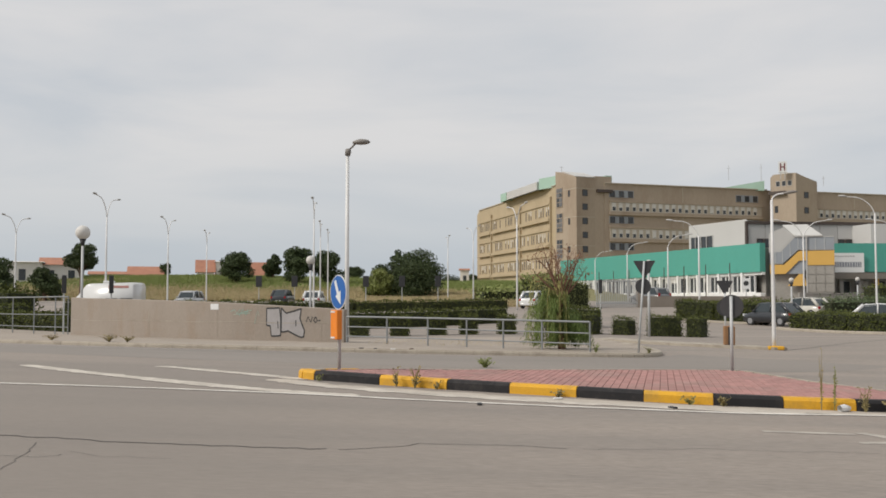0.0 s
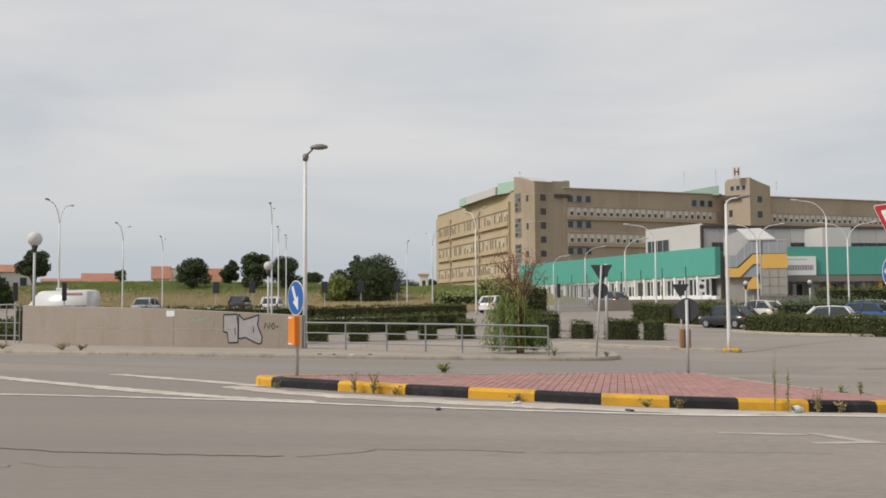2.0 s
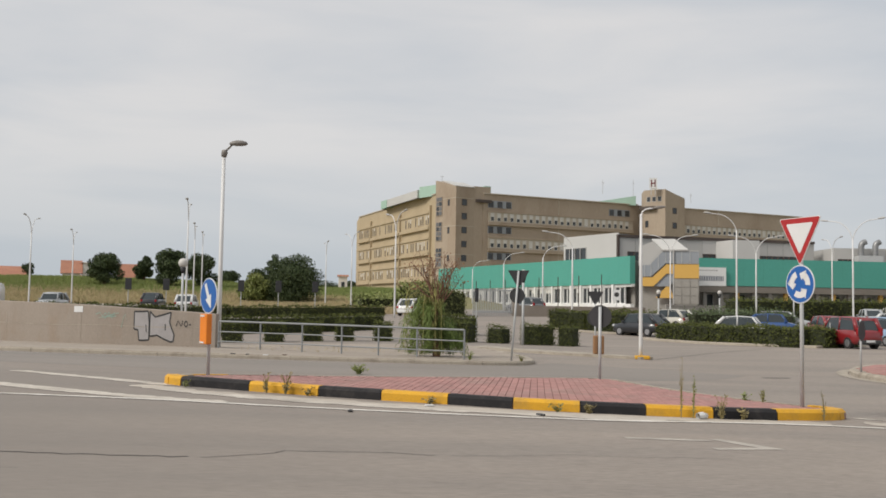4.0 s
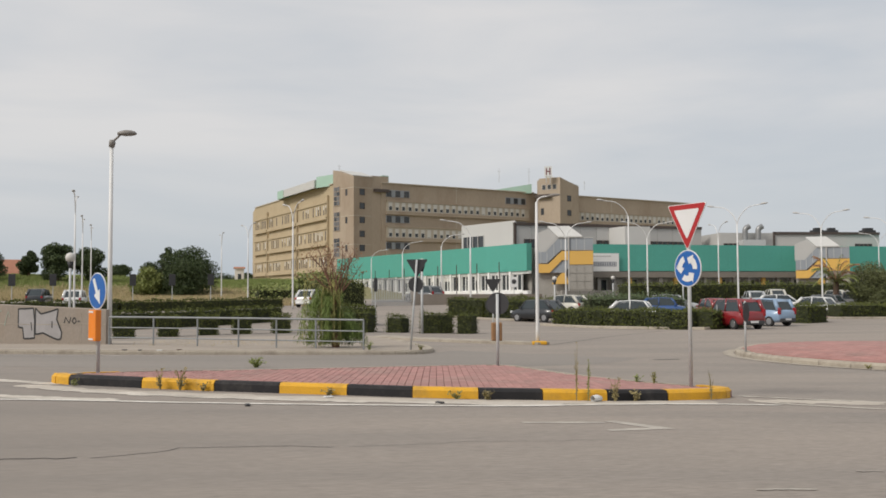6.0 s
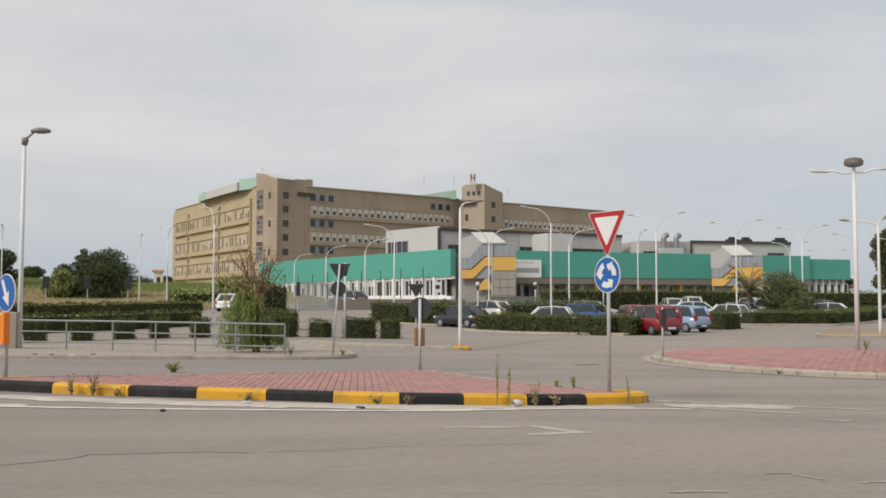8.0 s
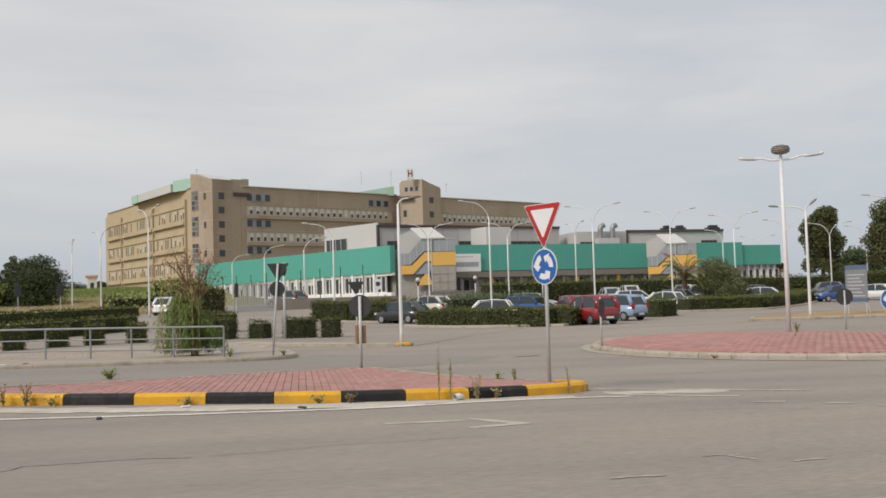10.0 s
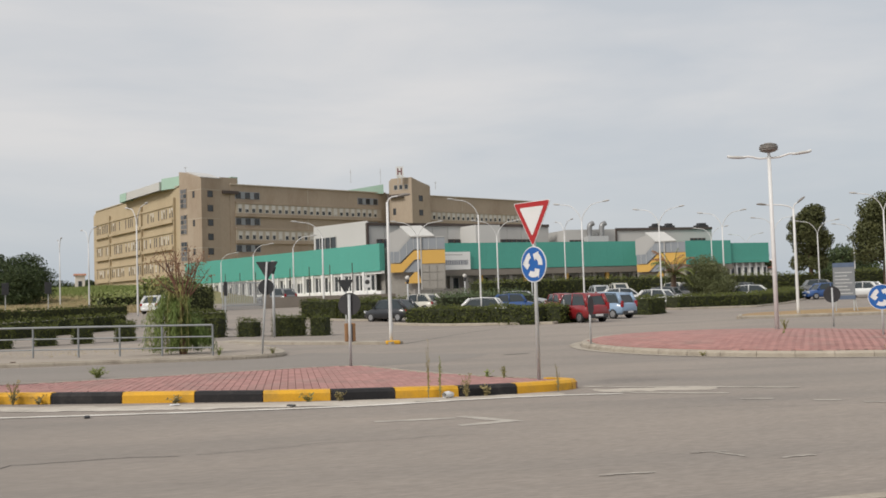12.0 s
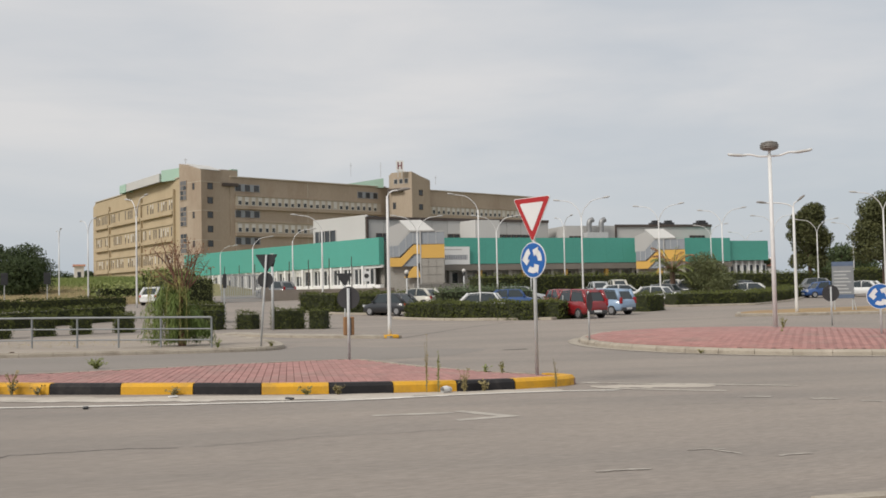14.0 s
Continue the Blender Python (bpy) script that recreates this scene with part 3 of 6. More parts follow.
rb_poly = [(RB[0] + (RB_R - .34) * math.cos(2 * math.pi * k / 60), RB[1] + (RB_R - .34) * math.sin(2 * math.pi * k / 60)) for k in range(60)]
PAVER_JOBS.append((roundabout, rb_poly, RB, radians(20), 0.25, 0.25, 0.16, 0, False, rb_dome))

# second splitter island beyond the roundabout
split_line = [(33.2, 40.3), (35, 39.6), (38, 38.9), (42, 38.1), (52, 36), (60, 35), (60, 42), (50, 45.5), (42, 45.6), (38, 44.5), (35, 42.4)]
splitter = raised_area("splitter_island", split_line, 0.13, material("dry_sandy_verge", (0.36, 0.25, 0.11), 0.95, (0.28, 0.18, 0.10), 0.5, 0.5, 0.2, 6.0), "long splitter island of dry sandy grass with a concrete kerb", "traffic island")
for a, b in zip(split_line[-1:] + split_line[:6], split_line[:7]):
    n = max(1, round(math.hypot(b[0] - a[0], b[1] - a[1])))
    for k in range(n):
        p = (a[0] + (b[0] - a[0]) * k / n, a[1] + (b[1] - a[1]) * k / n)
        q = (a[0] + (b[0] - a[0]) * (k + 1) / n, a[1] + (b[1] - a[1]) * (k + 1) / n)
        kerb_stone("kerb_stone", p, q, 0.2, 0.16, M_KERB, splitter)

# ---- far pavement with kerb, parapet wall and rails ----
walk_line = spline([(-60, 62), (-40, 50), (-24, 38.5), (-15, 32.0), (-10, 29.3), (-6.5, 28.5), (-2.6, 28.0), (.9, 27.95), (3.4, 28.0), (5.3, 28.15), (6.5, 28.9), (7.05, 31.2), (6.9, 35), (6.2, 39)], 4)
walk_back = [(4.2, 40.5), (2.0, 36), (-3, 36.5), (-8.6, 38.5), (-16.3, 44), (-26, 52), (-42, 62), (-60, 72)]
pavement = raised_area("pavement", walk_line + walk_back, 0.115, M_WALK, "pale concrete pavement along the far side of the road")
for a, b in zip(walk_line, walk_line[1:]):
    n = max(1, round(math.hypot(b[0] - a[0], b[1] - a[1])))
    for k in range(n):
        p = (a[0] + (b[0] - a[0]) * k / n, a[1] + (b[1] - a[1]) * k / n)
        q = (a[0] + (b[0] - a[0]) * (k + 1) / n, a[1] + (b[1] - a[1]) * (k + 1) / n)
        kerb_stone("kerb_stone", p, q, 0.22, 0.125, M_KERB, pavement)

near_edge = [(4.75, 4.98), (5.5, 4.94), (6.3, 4.9), (7.2, 4.85), (8.1, 4.8), (9.0, 4.75), (10.0, 4.7), (12.0, 4.6)]
near_pavement = raised_area("pavement", near_edge + [(12.0, 3.0), (4.7, 3.0)], 0.13, M_WALK, "pale concrete pavement at the near roadside")
for a, b in zip(near_edge[::-1], near_edge[::-1][1:]):
    kerb_stone("kerb_stone", a, b, 0.15, 0.145, M_KERB, near_pavement)

WALL = [(-3.42, 32.72), (-5.9, 33.6), (-8.6, 34.85), (-12.4, 37.7), (-16.1, 41.1)]
bm = bmesh.new()
wl_pts = spline(WALL, 6)
ends = []
for i, (x, y) in enumerate(wl_pts):
    a, b = wl_pts[max(i - 1, 0)], wl_pts[min(i + 1, len(wl_pts) - 1)]
    d = Vector((b[0] - a[0], b[1] - a[1])).normalized()
    nrm = Vector((d.y, -d.x))
    hgt = 1.26 + 0.48 * i / (len(wl_pts) - 1)
    ends.append([bm.verts.new(Vector((x + nrm.x * o, y + nrm.y * o, ground_z(x, y) + z))) for o, z in ((0, 0.0), (0, hgt - .02), (.02, hgt), (.23, hgt), (.25, hgt - .02), (.25, 0.0))])
for r0, r1 in zip(ends, ends[1:]):
    for k in range(5):
        bm.faces.new((r0[k], r0[k + 1], r1[k + 1], r1[k]))
bm.faces.new(ends[0])
bm.faces.new(ends[-1][::-1])
bmesh.ops.recalc_face_normals(bm, faces=bm.faces[:])
wall = tagged(part("parapet_wall", bm, M_CONCRETE), "stained concrete parapet wall with black and green graffiti", "wall")


def wall_point(s, h, off=0.004):
    """A point on the parapet's face: s from 0 (low end) to 1, h metres over the pavement's foot."""
    f = s * (len(wl_pts) - 1)
    i = min(int(f), len(wl_pts) - 2)
    a, b = Vector((*wl_pts[i], 0)), Vector((*wl_pts[i + 1], 0))
    p = a.lerp(b, f - i)
    d = (b - a).normalized()
    return Vector((p.x - d.y * off, p.y + d.x * off, ground_z(p.x, p.y) + h))


def rail(points, height, label, bars=(0.42, 0.72, 1.0), feet=0.12):
    root = thing("guard_rail", on_ground(*points[0], feet), label, "railing")
    inv = root.matrix_world.inverted()
    for x, y in points:
        bm = bmesh.new()
        tube(bm, [inv @ on_ground(x, y, feet), inv @ on_ground(x, y, feet + height)], 0.028, 8)
        part("post", bm, M_RAIL, root)
    for f in bars:
        bm = bmesh.new()
        tube(bm, [inv @ on_ground(x, y, feet + height * f) for x, y in points], 0.03 if f == bars[-1] else 0.02, 8)
        part("rail_bar", bm, M_RAIL, root)
    return root


rail([(-3.3, 32.6), (-1.88, 31.89), (-.5, 31.2), (.76, 30.57), (1.9, 30.0), (3.06, 29.41), (4.44, 28.72)], 0.9, "galvanised tubular guard rail on the pavement", (0.26, 0.62, 1.0))
rail([(-16.3, 41.3), (-17.1, 41.9), (-18.6, 43.2), (-20.2, 44.6), (-21.8, 46), (-23.4, 47.4)], 1.66, "galvanised tubular guard rail beyond the parapet", (0.2, 0.53, 1.0))


# ---- lamps ----
def bend(points, steps=6):
    out = []
    n = len(points)
    for i in range(n - 1):
        p = [Vector(points[min(max(i + k, 0), n - 1)]) for k in (-1, 0, 1, 2)]
        for s in range(steps):
            t = s / steps
            out.append(0.5 * ((2 * p[1]) + (p[2] - p[0]) * t + (2 * p[0] - 5 * p[1] + 4 * p[2] - p[3]) * t * t + (3 * p[1] - p[0] - 3 * p[2] + p[3]) * t ** 3))
    return out + [Vector(points[-1])]


def lamp_head(bm, p, d, size=0.75, wide=0.16):
    """A cobra-head lamp: an egg-shaped shell along d."""
    d = Vector(d).normalized()
    side = d.cross(Vector((0, 0, 1))).normalized()
    up = side.cross(d)
    rings = []
    for t, r in ((0, .35), (.15, .7), (.4, 1.0), (.7, .95), (.92, .6), (1.0, .2)):
        c = Vector(p) + d * size * t
        rings.append([bm.verts.new(c + side * math.cos(a) * wide * r + up * math.sin(a) * wide * r * (0.75 if math.sin(a) > 0 else 0.45)) for a in [2 * math.pi * k / 10 for k in range(10)]])
    for r0, r1 in zip(rings, rings[1:]):
        for k in range(10):
            bm.faces.new((r0[k], r0[(k + 1) % 10], r1[(k + 1) % 10], r1[k]))
    bm.faces.new(rings[0][::-1])
    bm.faces.new(rings[-1])


def street_lamp(x, y, height, turn, arms, reach, rise, thick, label, head=0.7, lift=0.0, group="street lamps", mat=M_POST):
    root = thing("street_lamp", on_ground(x, y, lift), label, "street lamp", group, turn=turn)
    bm = bmesh.new()
    split = height - rise
    tube(bm, [(0, 0, -0.05), (0, 0, 0.5), (0, 0, split * .6), (0, 0, split)], [thick * 1.25, thick * 1.15, thick, thick * .75], 10)
    part("pole", bm, mat, root, smooth=True)
    for s in arms:
        bm = bmesh.new()
        tube(bm, bend([(0, 0, split - .05), (s * reach * .15, 0, split + rise * .45), (s * reach * .5, 0, split + rise * .88), (s * reach, 0, split + rise)]), thick * .5, 6)
        arm = part("arm", bm, mat, root, smooth=True)
        bm = bmesh.new()
        lamp_head(bm, (s * reach * .96, 0, split + rise), (s, 0, .12), head, head * .2)
        part("lamp_head", bm, M_LAMPHEAD if group != "car park lamps" else M_CLADGREY, arm, smooth=True)
    return root


# tall single lamp by the parapet
lamp = thing("street_lamp", on_ground(-3.38, 33.35, -0.1), "pale grey steel street lamp with one flat oval head", "street lamp")
bm = bmesh.new()
tube(bm, [(0, 0, -.05), (0, 0, 3), (0, 0, 6.85)], [.082, .072, .06], 12)
part("pole", bm, M_POST, lamp, smooth=True)
bm = bmesh.new()
tube(bm, [(0, 0, 6.8), (0.02, 0, 6.95), (0.02, 0, 7.04)], [.09, .11, .09], 10)
tube(bm, [(0.02, 0, 6.98), (.17, 0, 7.12), (.28, 0, 7.24)], .035, 8)
part("arm", bm, M_LAMPHEAD, lamp, smooth=True)
bm = bmesh.new()
lamp_head(bm, (.18, 0, 7.26), (1, 0, .03), .62, .17)
part("lamp_head", bm, M_LAMPHEAD, lamp, smooth=True)

# lamp on the yellow-painted kerb end, arm reaching right
street_lamp(11.8, 33.9, 5.5, -12, (1,), .42, .22, .06, "pale grey street lamp with one arm, foot in yellow kerb", .5, .08)

# roundabout lamp with two arms and a round head on top
rbl = thing("street_lamp", on_ground(24.98, 28.1, 0.3), "white roundabout lamp mast with two arms and a round top", "street lamp", turn=-41)
rbl.scale = (1, 1, .955)
bm = bmesh.new()
tube(bm, [(0, 0, -.3), (0, 0, 3), (0, 0, 6.82)], [.082, .076, .064], 14)
part("pole", bm, M_POST, rbl, smooth=True)
for k in (1, -1):
    bm = bmesh.new()
    tube(bm, bend([(0, 0, 6.74), (k * .35, 0, 6.74), (k * .7, 0, 6.84), (k * 1.05, 0, 6.84), (k * 1.5, 0, 6.92)]), .038, 8)
    arm = part("arm", bm, M_POST, rbl, smooth=True)
    bm = bmesh.new()
    lamp_head(bm, (k * .82, 0, 6.80), (k, 0, .10), .68, .10)
    part("lamp_head", bm, M_CLADGREY, arm, smooth=True)
bm = bmesh.new()
rings = []
for z, rr in ((6.94, .08), (6.98, .24), (7.04, .31), (7.12, .33), (7.20, .31), (7.27, .24), (7.32, .12)):
    rings.append([bm.verts.new((rr * math.cos(a), rr * math.sin(a), z)) for a in [2 * math.pi * k / 20 for k in range(20)]])
for r0, r1 in zip(rings, rings[1:]):
    for k in range(20):
        bm.faces.new((r0[k], r0[(k + 1) % 20], r1[(k + 1) % 20], r1[k]))
bm.faces.new(rings[0][::-1])
bm.faces.new(rings[-1])
crown = part("round_lamp", bm, M_LAMPHEAD, rbl, "round brown louvred lamp")
for z, rr in ((7.03, .335), (7.10, .352), (7.17, .345), (7.24, .31)):
    bm = bmesh.new()
    tube(bm, [(0, 0, z), (0, 0, z + .025)], [rr, rr - .02], 20)
    part("louvre", bm, M_LAMPHEAD, crown)
bm = bmesh.new()
tube(bm, [(0, 0, 6.78), (0, 0, 6.97)], .05, 8)
part("neck", bm, M_POST, rbl)

DOUBLE = [(-23.8, 66.9, 8.4, 87), (-36.2, 80.2, 7.8, 86), (-25.1, 86.4, 8.0, 90), (-25.9, 103.8, 7.7, 97), (-10.0, 73.3, 8.6, 94), (-12.2, 94.2, 8.1, 95),
          (-12.9, 106.2, 7.9, 95), (.6, 116, 7.7, 95), (6.0, 76.8, 8.5, 106), (3.2, 100, 8.0, 106), (29.2, 76.7, 7.5, -5), (36.8, 76.7, 7.6, -10),
          (38.9, 65.4, 8.5, -50), (52, 91.3, 8.3, -95), (49.1, 69.5, 8.4, -55), (77.3, 98.4, 7.9, -60), (57.1, 71, 8.2, -60), (89.6, 106.5, 7.4, -40),
          (70.5, 79.3, 8.1, -35), (77.8, 80.8, 7.8, -35), (87.5, 85.2, 7.7, -40), (58.2, 53.6, 8.5, -35)]
for x, y, hgt, turn in DOUBLE:
    street_lamp(x, y, hgt, turn, (1, -1), 1.85, 1.4, .066, "tall pale double-armed lamp in the car park", .6, group="car park lamps")
for x, y, hgt, turn, s in ((21.1, 131.4, 6.0, -10, 1), (21.2, 109, 6.7, -10, 1), (22.2, 93.5, 6.9, -10, 1), (19.6, 72.5, 7.3, -10, -1), (30.4, 66.5, 8.8, -10, -1)):
    street_lamp(x, y, hgt, turn, (s,), 1.9, 1.2, .066, "tall pale curved single-armed lamp", .6, group="car park lamps")
street_lamp(38.1, 41.2, 6.2, -40, (-1, .15), 1.45, .3, .075, "white lamp mast on the splitter island", .55)


def globe_lamp(x, y, height, r, label):
    root = thing("globe_lamp", on_ground(x, y), label, "globe lamp", "globe lamps")
    bm = bmesh.new()
    tube(bm, [(0, 0, -.05), (0, 0, height - 2 * r - .15)], .06, 10)
    part("pole", bm, M_GALV, root, smooth=True)
    bm = bmesh.new()
    tube(bm, [(0, 0, height - 2 * r - .3), (0, 0, height - 2 * r + .03)], [.06, .16], 12)
    part("collar", bm, M_DARK, root, smooth=True)
    bm = bmesh.new()
    bmesh.ops.create_uvsphere(bm, u_segments=20, v_segments=12, radius=r, matrix=Matrix.Translation((0, 0, height - r)))
    part("globe", bm, M_SHUTTER, root, "milky white globe", smooth=True)


for x, y, hgt, r in ((-17.1, 44.9, 5.2, .34), (-7.2, 51.5, 4.0, .25), (25.9, 70.5, 3.0, .18), (41.8, 79.8, 3.0, .2), (34.1, 78, 2.9, .18), (9.5, 43.8, 3.55, .16)):
    globe_lamp(x, y, hgt, r, "garden lamp with a milky globe on a grey pole")


# ---- road signs ----
def arrow_pts(pts, c, s, x0=0.0, z0=0.0):
    return [(x0 + x * c - z * s, z0 + x * s + z * c) for x, z in pts]


def sign_post(root, height, r=.03, lean=0.0, y=.03):
    bm = bmesh.new()
    tube(bm, [(-lean, y, -.05), (0, y, height)], r, 10)
    part("post", bm, M_GALV, root, smooth=True)


def round_sign(root, z, r, kind, x=0.0):
    bm = bmesh.new()
    disc(bm, r, 0, .012, z, 40, x)
    face = part("sign_plate", bm, M_WHITE if kind != "back" else M_DARK, root)
    if kind == "back":
        return
    bm = bmesh.new()
    disc(bm, r - .018, -.005, .002, z, 40, x)
    part("blue_field", bm, M_BLUE, face)
    if kind == "arrow":
        bm = bmesh.new()
        pts = [(-.045, .24), (.035, .24), (.035, -.02), (.11, -.02), (-.005, -.25), (-.12, -.02), (-.045, -.02)]
        a = radians(28)
        plate(bm, [(px + x, pz + z) for px, pz in arrow_pts(pts, math.cos(a), math.sin(a))], -.010, -.004)
        part("arrow", bm, M_WHITE, face, "white slanting arrow")
    if kind == "ring":
        for k in range(3):
            a0 = radians(90 + 120 * k + 25)
            arc = [a0 + radians(62) * i / 8 for i in range(9)]
            r0, r1 = r * .40, r * .72
            outer = [(r1 * math.cos(a), r1 * math.sin(a)) for a in arc]
            innr = [(r0 * math.cos(a), r0 * math.sin(a)) for a in arc]
            hd = a0 + radians(95)
            head_pts = [(r * .86 * math.cos(arc[-1]), r * .86 * math.sin(arc[-1])), (r * .56 * math.cos(hd), r * .56 * math.sin(hd)), (r * .24 * math.cos(arc[-1]), r * .24 * math.sin(arc[-1]))]
            bm = bmesh.new()
            plate(bm, [(px + x, pz + z) for px, pz in outer + head_pts + innr[::-1]], -.010, -.004)
            bmesh.ops.triangulate(bm, faces=[f for f in bm.faces if len(f.verts) > 4])
            part("arrow", bm, M_WHITE, face, "white curved arrow")


def tri_sign(root, z, side, back=False):
    """A give-way triangle, point down, its top edge at z."""
    hgt = side * .866

    def tri(s, drop):
        k = s / side
        rr = .06 * s
        zz = z - drop
        return [(-s / 2 + rr * .6, zz), (-s / 2 + rr * .1, zz - rr * .35), (-s / 2 + rr * .35, zz - rr), (-rr * .35, zz - hgt * k + rr * .5), (rr * .35, zz - hgt * k + rr * .5), (s / 2 - rr * .35, zz - rr), (s / 2 - rr * .1, zz - rr * .35), (s / 2 - rr * .6, zz)][::-1]
    bm = bmesh.new()
    plate(bm, tri(side, 0), 0, .012)
    face = part("sign_plate", bm, M_DARK if back else M_WHITE, root)
    if back:
        return
    bm = bmesh.new()
    plate(bm, tri(side * .96, side * .012), -.004, .002)
    part("red_border", bm, M_RED, face)
    bm = bmesh.new()
    plate(bm, tri(side * .64, side * .105), -.008, -.003)
    part("white_field", bm, M_WHITE, face)


s1 = thing("road_sign", on_ground(7.72, 14.45, 0.13), "give-way triangle over a blue roundabout sign on a steel post", "road sign", turn=-74)
sign_post(s1, 3.0, .032)
tri_sign(s1, 3.06, .9)
round_sign(s1, 1.98, .31, "ring")

s2 = thing("road_sign", on_ground(-1.9, 17.2, 0.13), "blue slanting-arrow sign over an orange delineator box", "road sign", turn=-57)
sign_post(s2, 1.7, .032)
round_sign(s2, 1.4, .315, "arrow")
bm = bmesh.new()
soft_box(bm, (-.13, -.09, .55), (.13, .02, 1.08), .015)
deli = part("delineator_box", bm, M_ORANGE, s2, "orange plastic delineator box")
for z in (.565, 1.03):
    bm = bmesh.new()
    box(bm, (-.11, -.095, z), (.05, -.088, z + .03))
    part("reflective_strip", bm, M_WHITE, deli)

s3 = thing("road_sign", on_ground(6.3, 20.72, 0.13), "grey-backed round sign on a steel post, seen from behind", "road sign", turn=150)
sign_post(s3, 1.62, .035, y=.045)
round_sign(s3, 1.4, .255, "back")

s4 = thing("road_sign", on_ground(6.12, 28.8, 0.15), "give-way triangle and round sign on a leaning post, seen from behind", "road sign", turn=165)
sign_post(s4, 2.75, .032, lean=-.2, y=.04)
tri_sign(s4, 2.76, .66, True)
round_sign(s4, 1.98, .235, "back", .04)

s5 = thing("road_sign", on_ground(10.45, 35.2, 0.1), "small give-way triangle and round sign, seen from behind", "road sign", turn=170)
sign_post(s5, 1.9, .03, y=.04)
tri_sign(s5, 2.36, .62, True)
round_sign(s5, 1.36, .32, "back", -.02)

s6 = thing("road_sign", on_ground(16.3, 26.9, 0.15), "round sign on a steel post, seen almost edge-on", "road sign", turn=41)
sign_post(s6, 1.6, .03, y=.04)
round_sign(s6, 1.25, .31, "back")
s7 = thing("road_sign", on_ground(28.86, 29.28, 0.28), "grey-backed round sign on the roundabout, seen from behind", "road sign", turn=150)
sign_post(s7, 1.5, .035, y=.04)
round_sign(s7, 1.24, .33, "back")
s8 = thing("road_sign", on_ground(24.27, 22.54, 0.25), "blue roundabout sign with white arrows on a steel post", "road sign", turn=-42)
sign_post(s8, 1.62, .032)
round_sign(s8, 1.28, .40, "ring")

# rusty amber bollard on the kerb end, and the yellow-painted kerb
bol = thing("delineator_bollard", on_ground(10.5, 34.9, 0.1), "weathered amber and brown delineator bollard on the kerb end", "bollard")
bm = bmesh.new()
soft_box(bm, (-.2, -.1, 0), (.2, .1, .7), .04)
body = part("body", bm, material("faded_amber_plastic", (0.22, 0.11, 0.05), 0.7, (0.30, 0.16, 0.07), 3.0), bol)
bm = bmesh.new()
box(bm, (-.06, -.112, .02), (.07, -.1, .66))
part("dark_strip", bm, M_DARK, body)
kerb_end = [(6.4, 39.2), (7.5, 37.4), (9.0, 35.6), (10.6, 34.3), (11.7, 33.6), (12.2, 33.7), (12.0, 34.2), (10.8, 35.4), (9.3, 36.8), (8.0, 38.6), (7.2, 40.4)]
raised_area("kerb_island", kerb_end, 0.10, M_KERB, "narrow concrete kerb island beside the car park entrance", "kerb")
bm = bmesh.new()
soft_box(bm, (-.32, -.13, 0), (.24, .13, .14), .04, Matrix.Translation(on_ground(11.85, 33.75, 0.0)) @ Matrix.Rotation(radians(-10), 4, "Z"))
tagged(part("kerb_block", bm, M_YELLOW), "yellow-painted kerb block round the lamp's foot", "kerb")


# ---- buildings ----
def frame_on(p, q, z=0.0):
    """Axes on a facade seen from outside: x from p to q, y into the building, z up."""
    d = Vector((q[0] - p[0], q[1] - p[1], 0))
    a = math.atan2(d.y, d.x)
    return Matrix.Translation((p[0], p[1], z)) @ Matrix.Rotation(a, 4, "Z"), d.length


def prism(bm, pts, z0, z1):
    """A block on a plan outline; z1 a height or one for each corner."""
    tops = z1 if isinstance(z1, (list, tuple)) else [z1] * len(pts)
    lo = [bm.verts.new((x, y, z0)) for x, y in pts]
    hi = [bm.verts.new((x, y, z)) for (x, y), z in zip(pts, tops)]
    bm.faces.new(hi)
    for i in range(len(pts)):
        bm.faces.new((lo[i - 1], lo[i], hi[i], hi[i - 1]))
    bmesh.ops.recalc_face_normals(bm, faces=bm.faces[:])


hospital = tagged(new("hospital_building"), "large ochre and tan concrete hospital with banded windows", "hospital")
PL, PT, PC, PR, P0, PE = (10.4, 294.8), (26.9, 225.4), (30.8, 217.8), (35.4, 220.2), (37.8, 220.8), (136.3, 253.8)
ROOF = 28.35
# wing in the sunlit colour, front and towers in the shaded one
bm = bmesh.new()
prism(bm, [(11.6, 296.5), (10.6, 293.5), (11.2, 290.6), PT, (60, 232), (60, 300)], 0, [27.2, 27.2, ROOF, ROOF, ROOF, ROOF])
part("wall", bm, M_OCHRE, hospital, "ochre wing wall with a sunlit tone in its colour")
bm = bmesh.new()
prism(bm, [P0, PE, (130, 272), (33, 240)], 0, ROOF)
part("wall", bm, M_TAN, hospital, "tan concrete front wall with a shaded tone in its colour")
bm = bmesh.new()
prism(bm, [PT, PC, PR, (34, 228), (29, 229)], 0, [31.7, 29.6, 29.6, 31.5, 32.1])
tower = part("stair_tower", bm, M_TAN, hospital, "tan concrete stair tower")
bm = bmesh.new()
prism(bm, [PR, (39.6, 221.6), (38.2, 226), (33, 226)], 0, 30.0)
part("tower_wing", bm, M_TAN, hospital)
bm = bmesh.new()
quad_faces(bm, [(30.6, 217.7, 29.75), (35.6, 220.1, 29.75), (34.2, 228, 31.75), (29.0, 228.9, 32.3), (30.6, 217.7, 29.6), (35.6, 220.1, 29.6), (34.2, 228, 31.5), (29.0, 228.9, 32.1)], ((0, 1, 2, 3), (7, 6, 5, 4), (4, 5, 1, 0), (5, 6, 2, 1), (6, 7, 3, 2), (7, 4, 0, 3)))
part("tower_roof", bm, M_ROOFWHITE, hospital, "pale sloping tower roof")
